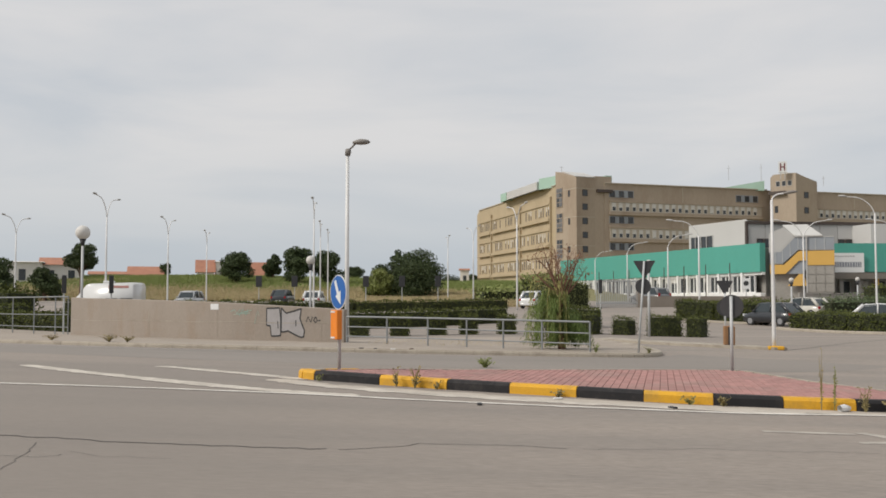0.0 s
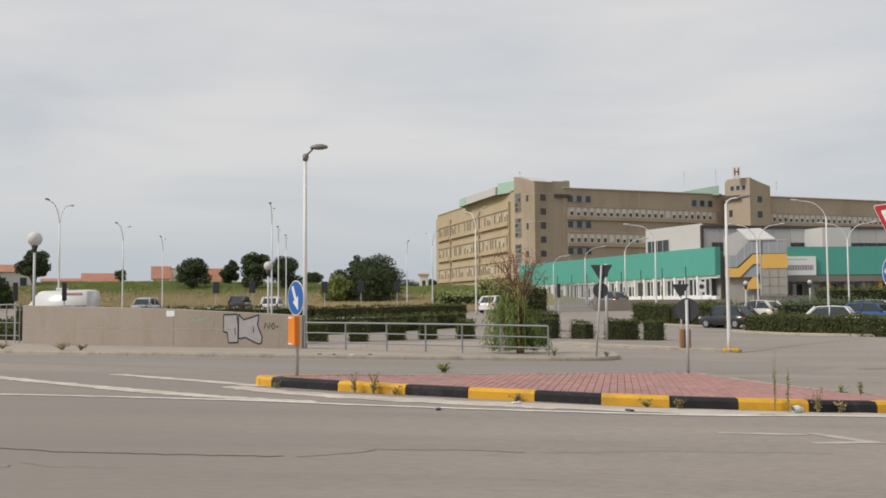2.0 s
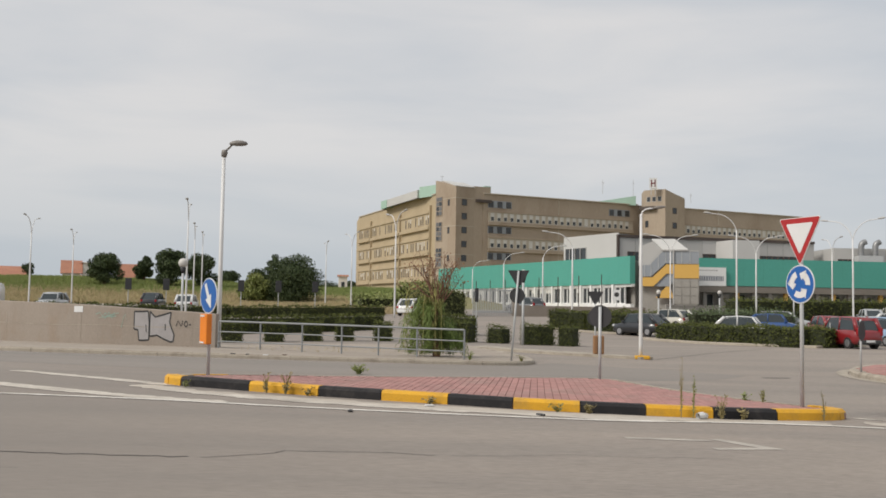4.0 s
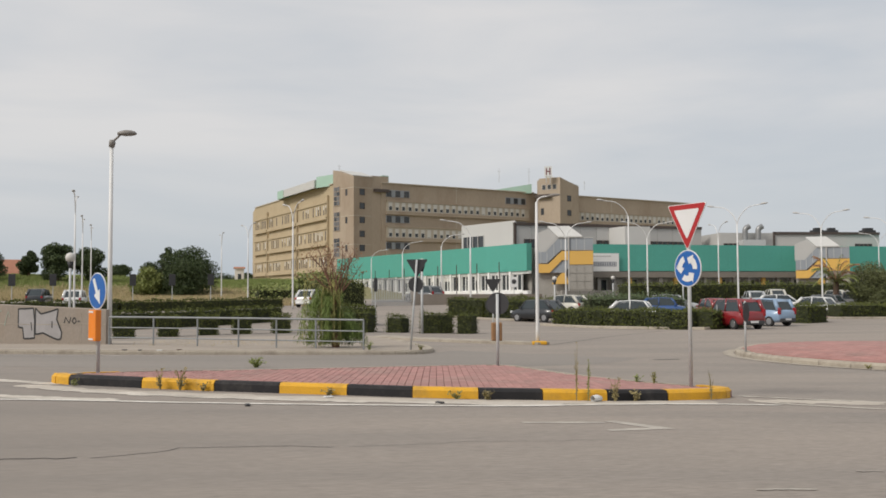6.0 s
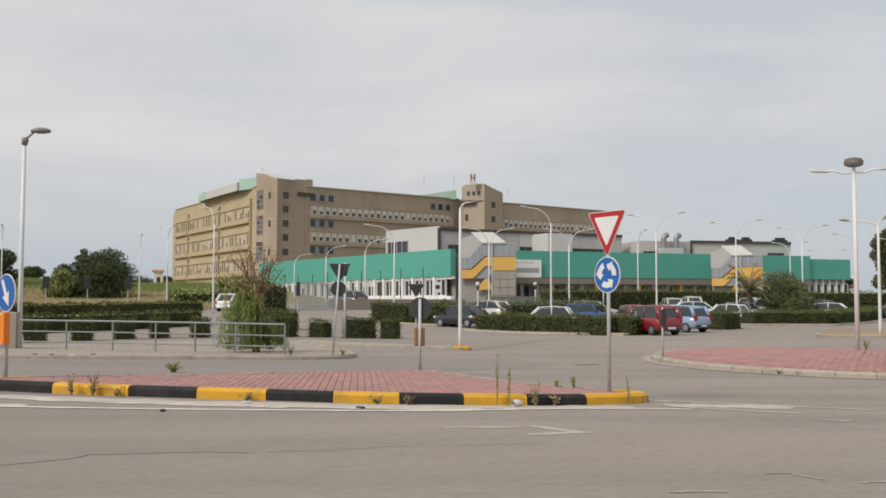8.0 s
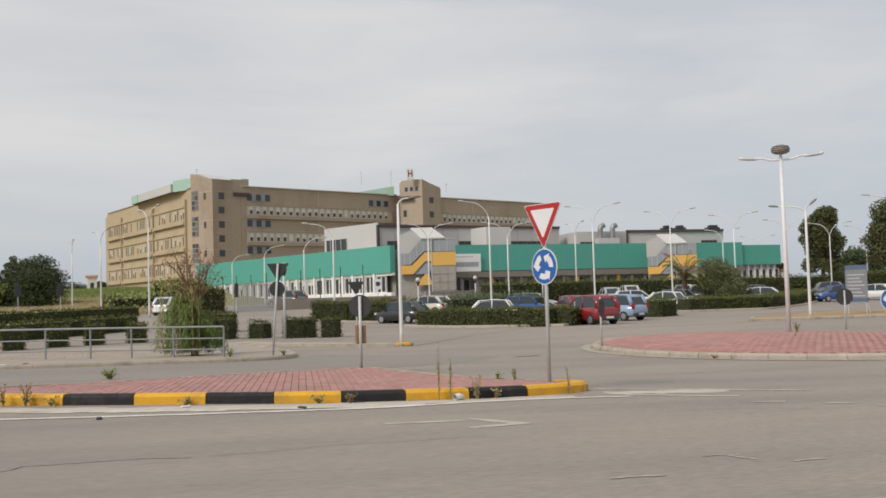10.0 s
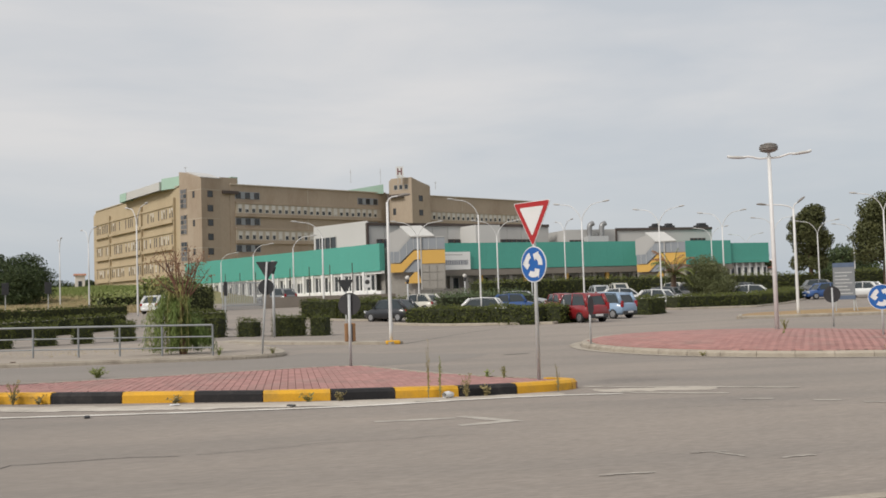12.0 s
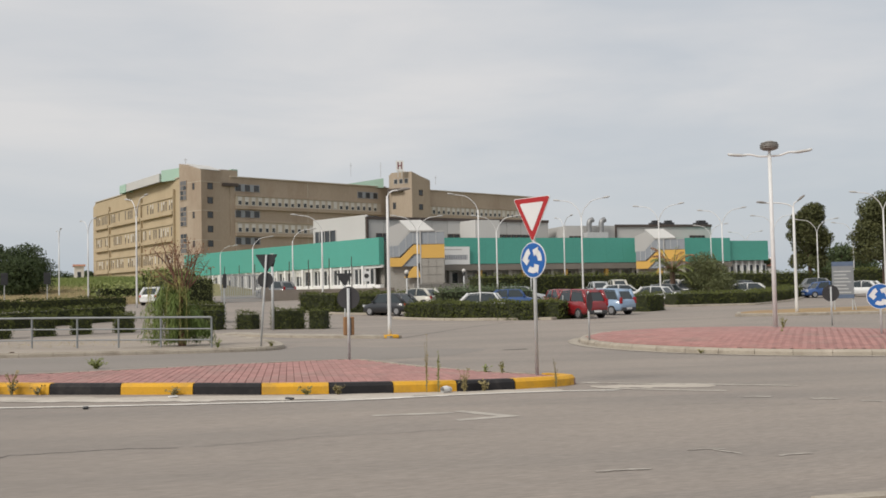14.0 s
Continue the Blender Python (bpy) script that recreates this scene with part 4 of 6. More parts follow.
# second tower
T2 = [(80.9, 233), (80.6, 230.2), (84.6, 226.0), (90.9, 229.2), (91.6, 237.5)]
bm = bmesh.new()
prism(bm, T2, 0, [31.2, 31.6, 31.6, 29.6, 29.6])
tower2 = part("stair_tower", bm, M_TAN, hospital, "tan concrete stair tower")
bm = bmesh.new()
prism(bm, [(84.9, 226.2), (90.8, 229.2), (91, 237), (84, 235)], 29.4, [31.3, 29.9, 31.6, 33.2])
part("tower_roof", bm, M_ROOFWHITE, hospital, "pale sloping tower roof")
# pale green roof housings
for pts, z in (([(23.6, 232), (27.0, 226.2), (29.4, 227.5), (26.5, 250)], 30.85), ([(16.0, 262), (17.2, 257), (20, 258), (18, 264)], 30.3), ([(38.3, 222.2), (39.9, 222.8), (39, 226), (37.5, 225)], 30.4), ([(67, 236.5), (79.6, 233.6), (80, 240), (68, 241)], [28.6, 30.6, 30.6, 28.6])):
    bm = bmesh.new()
    prism(bm, pts, ROOF - .2, z)
    part("roof_housing", bm, M_PALEGREEN, hospital, "pale green roof housing")
bm = bmesh.new()
prism(bm, [(16.6, 260), (23.2, 233), (25, 234), (19, 262)], ROOF - .1, 30.25)
part("roof_housing", bm, M_CLADWHITE, hospital, "pale roof housing")
# parapet caps
for a, b in (((11.2, 290.6), PT), (P0, (80.6, 235)), ((91, 238.6), PE)):
    m, L = frame_on(a, b)
    bm = bmesh.new()
    box(bm, (0, -.25, ROOF), (L, .5, ROOF + .22), m)
    part("parapet_cap", bm, M_PALEBAND, hospital)

rng = random.Random(11)


def window_unit(parent, m, x, z, w, h, blind, y=-.05, frame_mat=M_SHUTTER):
    """One window: frame, dark glass set back in it, and a roller blind pulled part of the way."""
    bm = bmesh.new()
    f = .09
    for lo, hi in (((x, y, z), (x + f, y + .2, z + h)), ((x + w - f, y, z), (x + w, y + .2, z + h)), ((x + f, y, z), (x + w - f, y + .2, z + f)), ((x + f, y, z + h - f), (x + w - f, y + .2, z + h))):
        box(bm, lo, hi, m)
    win = part("window", bm, frame_mat, parent)
    bm = bmesh.new()
    box(bm, (x + f, y + .05, z + f), (x + w - f, y + .1, z + h - f), m)
    part("pane", bm, M_GLASSDARK, win)
    if blind > 0:
        bm = bmesh.new()
        box(bm, (x + f, y + .015, z + h - f - (h - 2 * f) * blind), (x + w - f, y + .045, z + h - f), m)
        part("blind", bm, M_SHUTTER, win)


def band(parent, m, x0, x1, z0, z1, mat, proud=.55, fill=M_PALEBAND):
    """A projecting spandrel band: pale panel framed by a heavier sill and head."""
    bm = bmesh.new()
    box(bm, (x0, -proud, z0), (x1, .2, z0 + .75), m)
    box(bm, (x0, -proud * .75, z1 - .45), (x1, .2, z1), m)
    b = part("window_band", bm, mat, parent)
    bm = bmesh.new()
    box(bm, (x0 + .1, -.28, z0 + .75), (x1 - .1, .2, z1 - .45), m)
    part("panel", bm, fill, b)
    return b


FM, FL = frame_on(P0, PE)
BANDS = ((21.0, 24.45), (14.7, 18.4), (8.4, 12.1))
T2_X0, T2_X1 = 43.5, 54.5
for z0, z1 in BANDS:
    for x0, x1 in ((1.2, T2_X0), (T2_X1 + .5, FL - .4)):
        b = band(hospital, FM, x0, x1, z0, z1, M_TAN)
        n = int((x1 - x0 - .8) / 1.78)
        for k in range(n):
            xx = x0 + .6 + k * 1.78
            window_unit(b, FM, xx, z0 + .95, 1.0, 1.95, rng.choice((.5, .55, .95, .5, .6, .45)), y=-.36)
for z in (25.25, 19.15, 12.85):
    for x0, n in ((1.4, 3), (T2_X0 - 7.2, 3), (T2_X1 + 2, 2)):
        bm = bmesh.new()
        box(bm, (x0 - .2, -.06, z - .1), (x0 + 2.4 * n - .9, .1, z + 1.6), FM)
        strip = part("window_strip", bm, M_BLUEPANEL, hospital, "grey-blue panel between dark windows")
        for k in range(n):
            window_unit(strip, FM, x0 + 2.4 * k, z, 1.25, 1.45, 0, y=-.14, frame_mat=M_DARKTRIM)
# expansion joints
for x in (21.0, 72.0):
    bm = bmesh.new()
    box(bm, (x, -.06, 0), (x + .18, .1, ROOF), FM)
    part("joint_cover", bm, M_PALEBAND, hospital)

# tower windows
for a, b, cx, side in ((PC, PR, 2.4, 1.5), (PT, PC, 5.6, .8)):
    m, L = frame_on(a, b)
    for k, z in enumerate((25.2, 21.95, 18.65, 15.4, 12.1, 8.8)):
        if cx > 4 and k % 2:
            continue
        window_unit(tower, m, cx - side / 2, z, side, 1.5, 0, y=-.06, frame_mat=M_DARKTRIM)
m, L = frame_on(PT, PC)
for z in (23.0, 17.0, 10.8):
    bm = bmesh.new()
    box(bm, (.5, -.12, z), (3.0, .2, z + 4.6), m)
    g = part("glazed_strip", bm, M_TAN, tower, "grey glazed stairwell strip")
    for r in range(4):
        for c in range(2):
            bm = bmesh.new()
            box(bm, (.62 + c * 1.2, -.16, z + .15 + r * 1.12), (1.68 + c * 1.2, -.11, z + 1.1 + r * 1.12), m)
            part("pane", bm, M_GLASSDARK if rng.random() < .3 else M_STAIRGLASS, g)
for z in (13.6, 20.3, 26.9):
    for a, b in ((PT, PC), (PC, PR)):
        m, L = frame_on(a, b)
        bm = bmesh.new()
        box(bm, (0, -.03, z), (L, .1, z + .12), m)
        part("string_course", bm, M_PALEBAND, tower)
m, L = frame_on((35.9, 220.4), (39.6, 221.6))
bm = bmesh.new()
box(bm, (-.1, -.7, 26.2), (L, .2, 26.9), m)
part("ledge", bm, M_DARKTRIM, hospital)
m, L = frame_on(T2[2], T2[3])
for z in (25.6, 21.9):
    window_unit(tower2, m, 2.6, z, 1.5, 1.5, 0, y=-.06, frame_mat=M_DARKTRIM)
bm = bmesh.new()
box(bm, (-.8, -1.0, 26.6), (3.4, .3, 27.4), frame_on(T2[1], T2[2])[0])
part("ledge", bm, M_DARKTRIM, tower2)
m, L = frame_on(T2[1], T2[2])
for k in range(3):
    window_unit(tower2, m, .7 + k * 1.5, 28.6, 1.1, 1.3, 0, y=-.06, frame_mat=M_CLADGREY)
window_unit(tower2, m, .3, 22.2, .9, 1.7, 0, y=-.06, frame_mat=M_DARKTRIM)
# left wing: four bays of vertical slot windows
LM, LL = frame_on((11.2, 290.6), PT)
BAYS = ((.6, 13.5), (14.6, 40.5), (41.6, LL - 3.2))
for z0, z1 in ((20.2, 24.6), (13.9, 18.3), (7.6, 12.0)):
    for j, (x0, x1) in enumerate(BAYS):
        b = band(hospital, LM, x0, x1, z0, z1, M_OCHRE, .7, M_OCHRE)
        x = x0 + .9
        while x < x1 - 1.2:
            if rng.random() < .85:
                window_unit(b, LM, x, z0 + 1.15, .78, 2.45, rng.choice((0, 0, 0, 0, .3, .5, .9)), y=-.34, frame_mat=M_OCHRE)
            x += rng.choice((1.5, 1.5, 1.5, 2.4))
for x in (13.8, 40.8, LL - 2.9):
    bm = bmesh.new()
    box(bm, (x, -.55, 0), (x + .35, .2, 26.0), LM)
    part("pier", bm, M_OCHRE, hospital)
for k in range(22):
    bm = bmesh.new()
    box(bm, (1.2 + k * 2.9, -.12, 3.4), (2.5 + k * 2.9, .2, 5.6), LM)
    part("window", bm, M_SHUTTER if k % 3 else M_GLASSDARK, hospital)
# letter board on the roof
hs = tagged(new("roof_letter_sign"), "white illuminated roof sign with a red letter H", "roof sign")
hs.matrix_world = pose(81.6, 226.4, 30.0, 0, 0, -20)
bm = bmesh.new()
tube(bm, [(-.5, 0, 0), (-.5, 0, 2)], .08, 6)
tube(bm, [(.5, 0, 0), (.5, 0, 2)], .08, 6)
part("bracket", bm, M_GALV, hs)
bm = bmesh.new()
box(bm, (-.95, -.2, 1.7), (.95, .2, 4.3))
board = part("board", bm, M_WHITE, hs)
bm = bmesh.new()
for lo, hi in (((-.58, -.24, 2.1), (-.30, -.2, 3.9)), ((.30, -.24, 2.1), (.58, -.2, 3.9)), ((-.30, -.24, 2.86), (.30, -.2, 3.14))):
    box(bm, lo, hi)
part("letter_h", bm, material("dark_red_letter", (0.16, 0.03, 0.04), 0.6), board)
for x, y, z, h in ((71.5, 236, 31.5, 3.6), (79, 234, 30.2, 5.0), (28.2, 224, 32, 1.2), (94, 233, 29.6, 2.4)):
    a = tagged(new("roof_antenna", mesh_from("roof_antenna", (lambda b: (tube(b, [(0, 0, 0), (0, 0, h)], .06, 6), tube(b, [(-.4, 0, h * .8), (.4, 0, h * .8)], .04, 5), b)[-1])(bmesh.new()), M_GALV)), "thin grey roof antenna mast", "antenna")
    a.location = (x, y, z - .4)

# ---- low teal-clad building ----
teal = tagged(new("outpatient_building"), "long low building with teal cladding over white columns", "building")
GL, GC, GR0, GR, GX = (20.2, 160.8), (33.9, 100.5), (35.1, 101.2), (82.1, 100.9), (88.5, 100.8)
TOP, LOW = 7.35, 4.3
tm, tl = frame_on(GL, GC)
rm, rl = frame_on(GR0, GR)
for m, L, n in ((tm, tl, 26), (rm, rl, 20)):
    for k in range(n):
        bm = bmesh.new()
        w = L / n
        box(bm, (k * w + .004, -.3, LOW), ((k + 1) * w - .004, .35, TOP + (.5 * (1 - k / n) if m is tm else 0)), m)
        part("cladding_panel", bm, M_TEAL, teal)
bm = bmesh.new()
prism(bm, [(21.2, 160.5), (34.6, 101.6), (60, 120), (40, 165)], 0, TOP - .4)
part("core", bm, M_STONE, teal)
bm = bmesh.new()
prism(bm, [(35.3, 102.6), (82, 102.4), (82, 118), (36, 118)], 0, TOP - .4)
part("core", bm, M_STONE, teal)
bm = bmesh.new()
prism(bm, [GR, GX, (88.5, 112), (82.2, 112)], LOW + .1, TOP - .35)
part("cladding_panel", bm, M_TEAL, teal)
bm = bmesh.new()
prism(bm, [(82.1, 101.6), (88.3, 101.5), (88.3, 111), (82.2, 111)], 0, LOW + .1)
part("wall", bm, M_CLADWHITE, teal)
wm, wl_ = frame_on((82.2, 101.5), (88.4, 101.4))
for k in range(6):
    bm = bmesh.new()
    box(bm, (.1 + k * 1.05, -.25, .4), (.35 + k * 1.05, .05, LOW + .1), wm)
    part("column", bm, M_COLUMN, teal)
    window_unit(teal, wm, .4 + k * 1.05, 2.3, .7, 1.6, 0, y=-.06, frame_mat=M_COLUMN)
# left side: white columns, dark windows, white sill wall
n = 23
for k in range(n):
    x = 2 + k * (tl - 3.5) / n
    bm = bmesh.new()
    box(bm, (x, -.28, 0.4), (x + .42, .1, LOW), tm)
    part("column", bm, M_COLUMN, teal)
    window_unit(teal, tm, x + .45, 2.1, .98, 1.9, rng.choice((0, 0, 0, 0, .3)), y=.0, frame_mat=M_COLUMN)
    window_unit(teal, tm, x + 1.45, 2.1, .98, 1.9, rng.choice((0, 0, 0, .4, .3)), y=.0, frame_mat=M_COLUMN)
bm = bmesh.new()
box(bm, (0, -.24, 0.0), (tl, .24, 2.1), tm)
part("sill_wall", bm, M_COLUMN, teal)
bm = bmesh.new()
box(bm, (0, -.1, LOW - .3), (tl, .3, LOW), tm)
part("head_beam", bm, M_COLUMN, teal)
for k in range(9):
    x = 14 + k * 5.4
    bm = bmesh.new()
    tube(bm, [tm @ Vector((x, -1.2, .8)), tm @ Vector((x, -1.2, 5.4))], .055, 6)
    part("lamp_post", bm, M_DARKTRIM, teal)
# right side: beige fascia, columns, glazing
bm = bmesh.new()
box(bm, (5, -.6, LOW - .75), (rl, .1, LOW - .1), rm)
part("fascia", bm, material("brown_grey_fascia", (0.22, 0.195, 0.165), 0.8, (0.18, 0.16, 0.135), 0.5), teal)
for k in range(22):
    x = 5.2 + k * 1.9
    bm = bmesh.new()
    box(bm, (x, -.3, 0), (x + .4, .1, LOW - .75), rm)
    part("column", bm, M_STONE if k % 3 else M_STAIRYELLOW, teal)
    window_unit(teal, rm, x + .5, .9, 1.3, 2.5, rng.choice((0, 0, 0, .5)), y=1.2, frame_mat=M_CLADGREY)
# sign board with unreadable lettering
bm = bmesh.new()
box(bm, (5.0, -.62, LOW - .05), (9.6, -.5, LOW + 2.0), rm)
board = part("sign_board", bm, M_COLUMN, teal, "white sign board with faded lettering")
for z, x0, x1, hh_ in ((LOW + 1.6, 5.8, 8.6, .13), (LOW + .55, 5.6, 6.2, .5), (LOW + .5, 6.5, 9.3, .55)):
    bm = bmesh.new()
    x = x0
    while x < x1:
        w = rng.uniform(.16, .3)
        box(bm, (x, -.635, z), (min(x + w, x1), -.62, z + hh_), rm)
        x += w + .07
    part("lettering_bar", bm, M_CLADGREY if hh_ < .2 else material("faded_grey_lettering", (0.28, 0.29, 0.32), 0.7), board)

# white sheds above the teal building
shed = tagged(new("industrial_shed"), "white and grey panel-clad hall behind the teal building", "building")
SL, SC, SR = (32.0, 123.0), (36.1, 112.4), (63.5, 115.9)
bm = bmesh.new()
prism(bm, [SL, SC, (40, 122), (36, 132)], 4, 10.9)
part("wall", bm, M_CLADWHITE, shed)
m, L = frame_on(SL, SC)
window_unit(shed, m, .4, 7.3, 4.6, 2.1, 0, y=-.06, frame_mat=M_CLADGREY)
for k in range(3):
    bm = bmesh.new()
    box(bm, (1.4 + k * 1.15, -.12, 7.4), (1.5 + k * 1.15, -.02, 9.3), m)
    part("mullion", bm, M_CLADGREY, shed)
bm = bmesh.new()
prism(bm, [(36.15, 112.5), SR, (63, 128), (37, 126)], 4, 10.55)
part("wall", bm, M_CLADGREY, shed)
m, L = frame_on(SC, SR)
for k in range(12):
    bm = bmesh.new()
    box(bm, (k * L / 12 + .02, -.05, 7.0), ((k + 1) * L / 12 - .02, .1, 10.3), m)
    part("panel", bm, M_CLADGREY if k not in (5, 6) else M_CLADWHITE, shed)
bm = bmesh.new()
box(bm, (-.1, -.2, 10.3), (L, .2, 10.65), m)
box(bm, (-.15, -.2, 7), (.12, .2, 10.65), m)
box(bm, (14.5, -.2, 7), (14.75, .2, 10.4), m)
box(bm, (17.6, -.2, 7), (17.9, .2, 10.4), m)
part("eaves_trim", bm, M_DARKTRIM, shed)
for x0, x1 in ((1.2, 4.0), (11.5, 14.3), (15, 17.4), (19, 25.5)):
    n = max(2, int((x1 - x0) / .8))
    for k in range(n):
        window_unit(shed, m, x0 + k * (x1 - x0) / n, 7.3, (x1 - x0) / n - .1, 1.3, 0, y=-.16, frame_mat=M_DARKTRIM)
bm = bmesh.new()
prism(bm, [(50.0, 110.5), (53.5, 110.6), (53.5, 116), (49, 116)], 6, 10.2)
part("wall", bm, M_CLADWHITE, shed)

shed2 = tagged(new("plant_hall"), "grey plant hall with rooftop ducts behind the teal building", "building")
bm = bmesh.new()
prism(bm, [(64.6, 113), (87, 110.6), (87, 122), (66, 124)], 4, 9.7)
part("wall", bm, M_CLADGREY, shed2)
m, L = frame_on((64.6, 113), (87, 110.6))
bm = bmesh.new()
box(bm, (7.5, -.2, 9.5), (L, .3, 9.85), m)
box(bm, (7.4, -.2, 7), (7.6, .1, 9.85), m)
part("eaves_trim", bm, M_DARKTRIM, shed2)
for x0, x1 in ((.5, 3.2), (12, 15), (19, 21.5)):
    n = 4
    for k in range(n):
        window_unit(shed2, m, x0 + k * (x1 - x0) / n, 7.5, (x1 - x0) / n - .08, .8, 0, y=-.1, frame_mat=M_DARKTRIM)
for x in (3.1, 4.9):
    bm = bmesh.new()
    tube(bm, bend([m @ Vector((x, -.9, 7.4)), m @ Vector((x, -.9, 9.4)), m @ Vector((x + .1, -.9, 10.2)), m @ Vector((x + .6, -.9, 10.5))]), .36, 12)
    part("duct", bm, material("dull_duct_metal", (0.33, 0.33, 0.33), 0.45, (0.22, 0.22, 0.22), 1.5, metal=0.5), shed2, smooth=True)
bm = bmesh.new()
box(bm, (2.5, -1.6, 7.2), (5.6, -.2, 8.7), m)
part("duct_box", bm, M_GALV, shed2)
for x, w in ((13.5, .8), (15.5, .9), (20.6, 1.2)):
    bm = bmesh.new()
    soft_box(bm, (x - .3, 0, 9.8), (x + w + .3, 1.2, 10.15), .06, m)
    soft_box(bm, (x, .1, 10.15), (x + w, .9, 10.45), .06, m)
    part("roof_fan", bm, M_DARK, shed2)


def stair_block(px, py, pz, turn, k, label):
    """An escape stair: yellow stepped parapets, grey glazing above them, a pale wall and a white canopy that falls to the front."""
    root = thing("escape_stair", (px, py, pz), label, "escape stair", "escape stairs", turn=turn)
    root.scale = (k, k, k)

    def panel(name, pts, y0, y1, mat, text="", parent=root):
        bm = bmesh.new()
        plate(bm, pts[::-1], y0, y1)
        bmesh.ops.triangulate(bm, faces=[f for f in bm.faces if len(f.verts) > 4])
        return part(name, bm, mat, parent, text)

    W1, W2 = 3.5, 6.1
    panel("back_wall", [(0, -2.4), (W2, -2.4), (W2, 5.0), (2.5, 5.0), (1.1, 3.6), (0, 3.6)], .5, .8, M_STONE)
    panel("side_wall", [(-.1, 3.6), (1.05, 3.6), (1.9, 4.6), (2.5, 5.15), (1.35, 6.2), (-.1, 5.6)], .3, .5, M_CLADGREY, "pale grey panel wall")
    glass = panel("glazing", [(0, 2.45), (1.2, 2.45), (2.72, 3.85), (W1, 3.85), (W1, 5.1), (2.4, 5.1), (1.05, 3.66), (0, 3.66)], -.06, .06, M_BLUEPANEL, "grey translucent glazing")
    for x, a, b in ((.55, 2.45, 3.66), (1.2, 2.45, 3.8), (1.95, 3.2, 4.6), (2.72, 3.85, 5.1)):
        bm = bmesh.new()
        box(bm, (x - .03, -.1, a), (x + .03, .1, b))
        part("mullion", bm, M_GALV, glass)
    glass = panel("glazing", [(W1, 3.8), (W2, 3.8), (W2, 5.1), (W1, 5.1)], -.06, .06, M_BLUEPANEL, "grey translucent glazing")
    for x in (4.35, 5.2):
        bm = bmesh.new()
        box(bm, (x - .03, -.1, 3.8), (x + .03, .1, 5.1))
        part("mullion", bm, M_GALV, glass)
    panel("parapet", [(0, 1.42), (1.47, 1.42), (2.78, 2.76), (W1, 2.76), (W1, 3.74), (2.78, 3.74), (1.35, 2.36), (0, 2.36)], -.16, .16, M_STAIRYELLOW, "yellow stepped parapet")
    panel("parapet", [(W1, 2.28), (W2, 2.28), (W2, 3.74), (W1, 3.74)], -.2, .16, M_STAIRYELLOW, "yellow parapet")
    panel("parapet", [(1.65, .2), (W1, .2), (3.2, 1.4), (2.76, 1.4)], -.14, .14, M_STAIRYELLOW, "yellow lower parapet")
    panel("soffit", [(1.47, 1.42), (2.78, 2.74), (W1, 2.74), (W1, 1.9), (3.0, 1.42)], -.02, .02, M_BLUEPANEL)
    base = panel("base_wall", [(W1, -2.4), (W2, -2.4), (W2, 2.28), (W1, 2.28)], -.14, .2, M_STONE, "grey concrete base wall")
    for r in range(3):
        for c in range(3):
            bm = bmesh.new()
            box(bm, (W1 + .06 + c * .85, -.19, -.4 + r * .88), (W1 + .84 + c * .85, -.13, .42 + r * .88))
            part("panel", bm, M_STONE, base)
    bm = bmesh.new()
    box(bm, (W1 - .07, -.24, -2.4), (W1 + .07, -.1, 5.3))
    part("mullion", bm, M_CLADGREY, root)
    # canopy: a thin white shell, high at the back and low at the front edge
    bm = bmesh.new()
    quad_faces(bm, [(2.4, -.2, 5.2), (W2 - 1.1, -.2, 5.2), (W1 + .1, 3.2, 6.55), (1.2, 3.2, 6.55), (2.4, -.2, 5.32), (W2 - 1.1, -.2, 5.32), (W1 + .1, 3.2, 6.67), (1.2, 3.2, 6.67)], BOX_FACES)
    part("canopy", bm, M_ROOFWHITE, root, "white sloping canopy")
    bm = bmesh.new()
    box(bm, (2.4, -.1, 5.1), (W2, .6, 5.2))
    part("roof_edge", bm, M_CLADGREY, root)
    bm = bmesh.new()
    prism(bm, [(0, .85), (W2, .85), (W2, 3.4), (0, 3.4)], -2.4, 5.0)
    part("core", bm, M_CLADGREY, root)


stair_block(33.5, 97.0, 2.55, -21, 1.0, "yellow and grey escape stair with a white canopy")
stair_block(65.8, 98.06, 2.05, -34, .95, "yellow and grey escape stair behind palms")

# fence wall and gate in front of the teal building
gate = tagged(new("entrance_gate"), "grey metal sliding gate between low walls", "gate")
m, L = frame_on((13.6, 84.2), (17.8, 86.2))
bm = bmesh.new()
for z in (1.0, 3.0):
    box(bm, (0, -.05, z), (L, .05, z + .12), m)
part("gate_frame", bm, M_GALV, gate)
for k in range(24):
    bm = bmesh.new()
    box(bm, (k * L / 24, -.02, .6), (k * L / 24 + .07, .02, 3.0), m)
    part("slat", bm, M_GALV, gate)
m, L = frame_on((17.9, 86.2), (32.5, 92.5))
bm = bmesh.new()
box(bm, (0, -.12, 0), (L, .12, 1.7), m)
box(bm, (-.25, -.2, 0), (.25, .2, 3.0), m)
tagged(part("boundary_wall", bm, M_WALK), "low beige boundary wall with a gate pillar", "wall")
m, L = frame_on((33, 88), (62, 92))
bm = bmesh.new()
box(bm, (0, -.1, 0), (L, .1, 1.9), m)
box(bm, (0, -.14, 1.9), (L, .14, 2.0), m)
tagged(part("boundary_wall", bm, M_STONE), "grey boundary wall before the teal building", "wall")


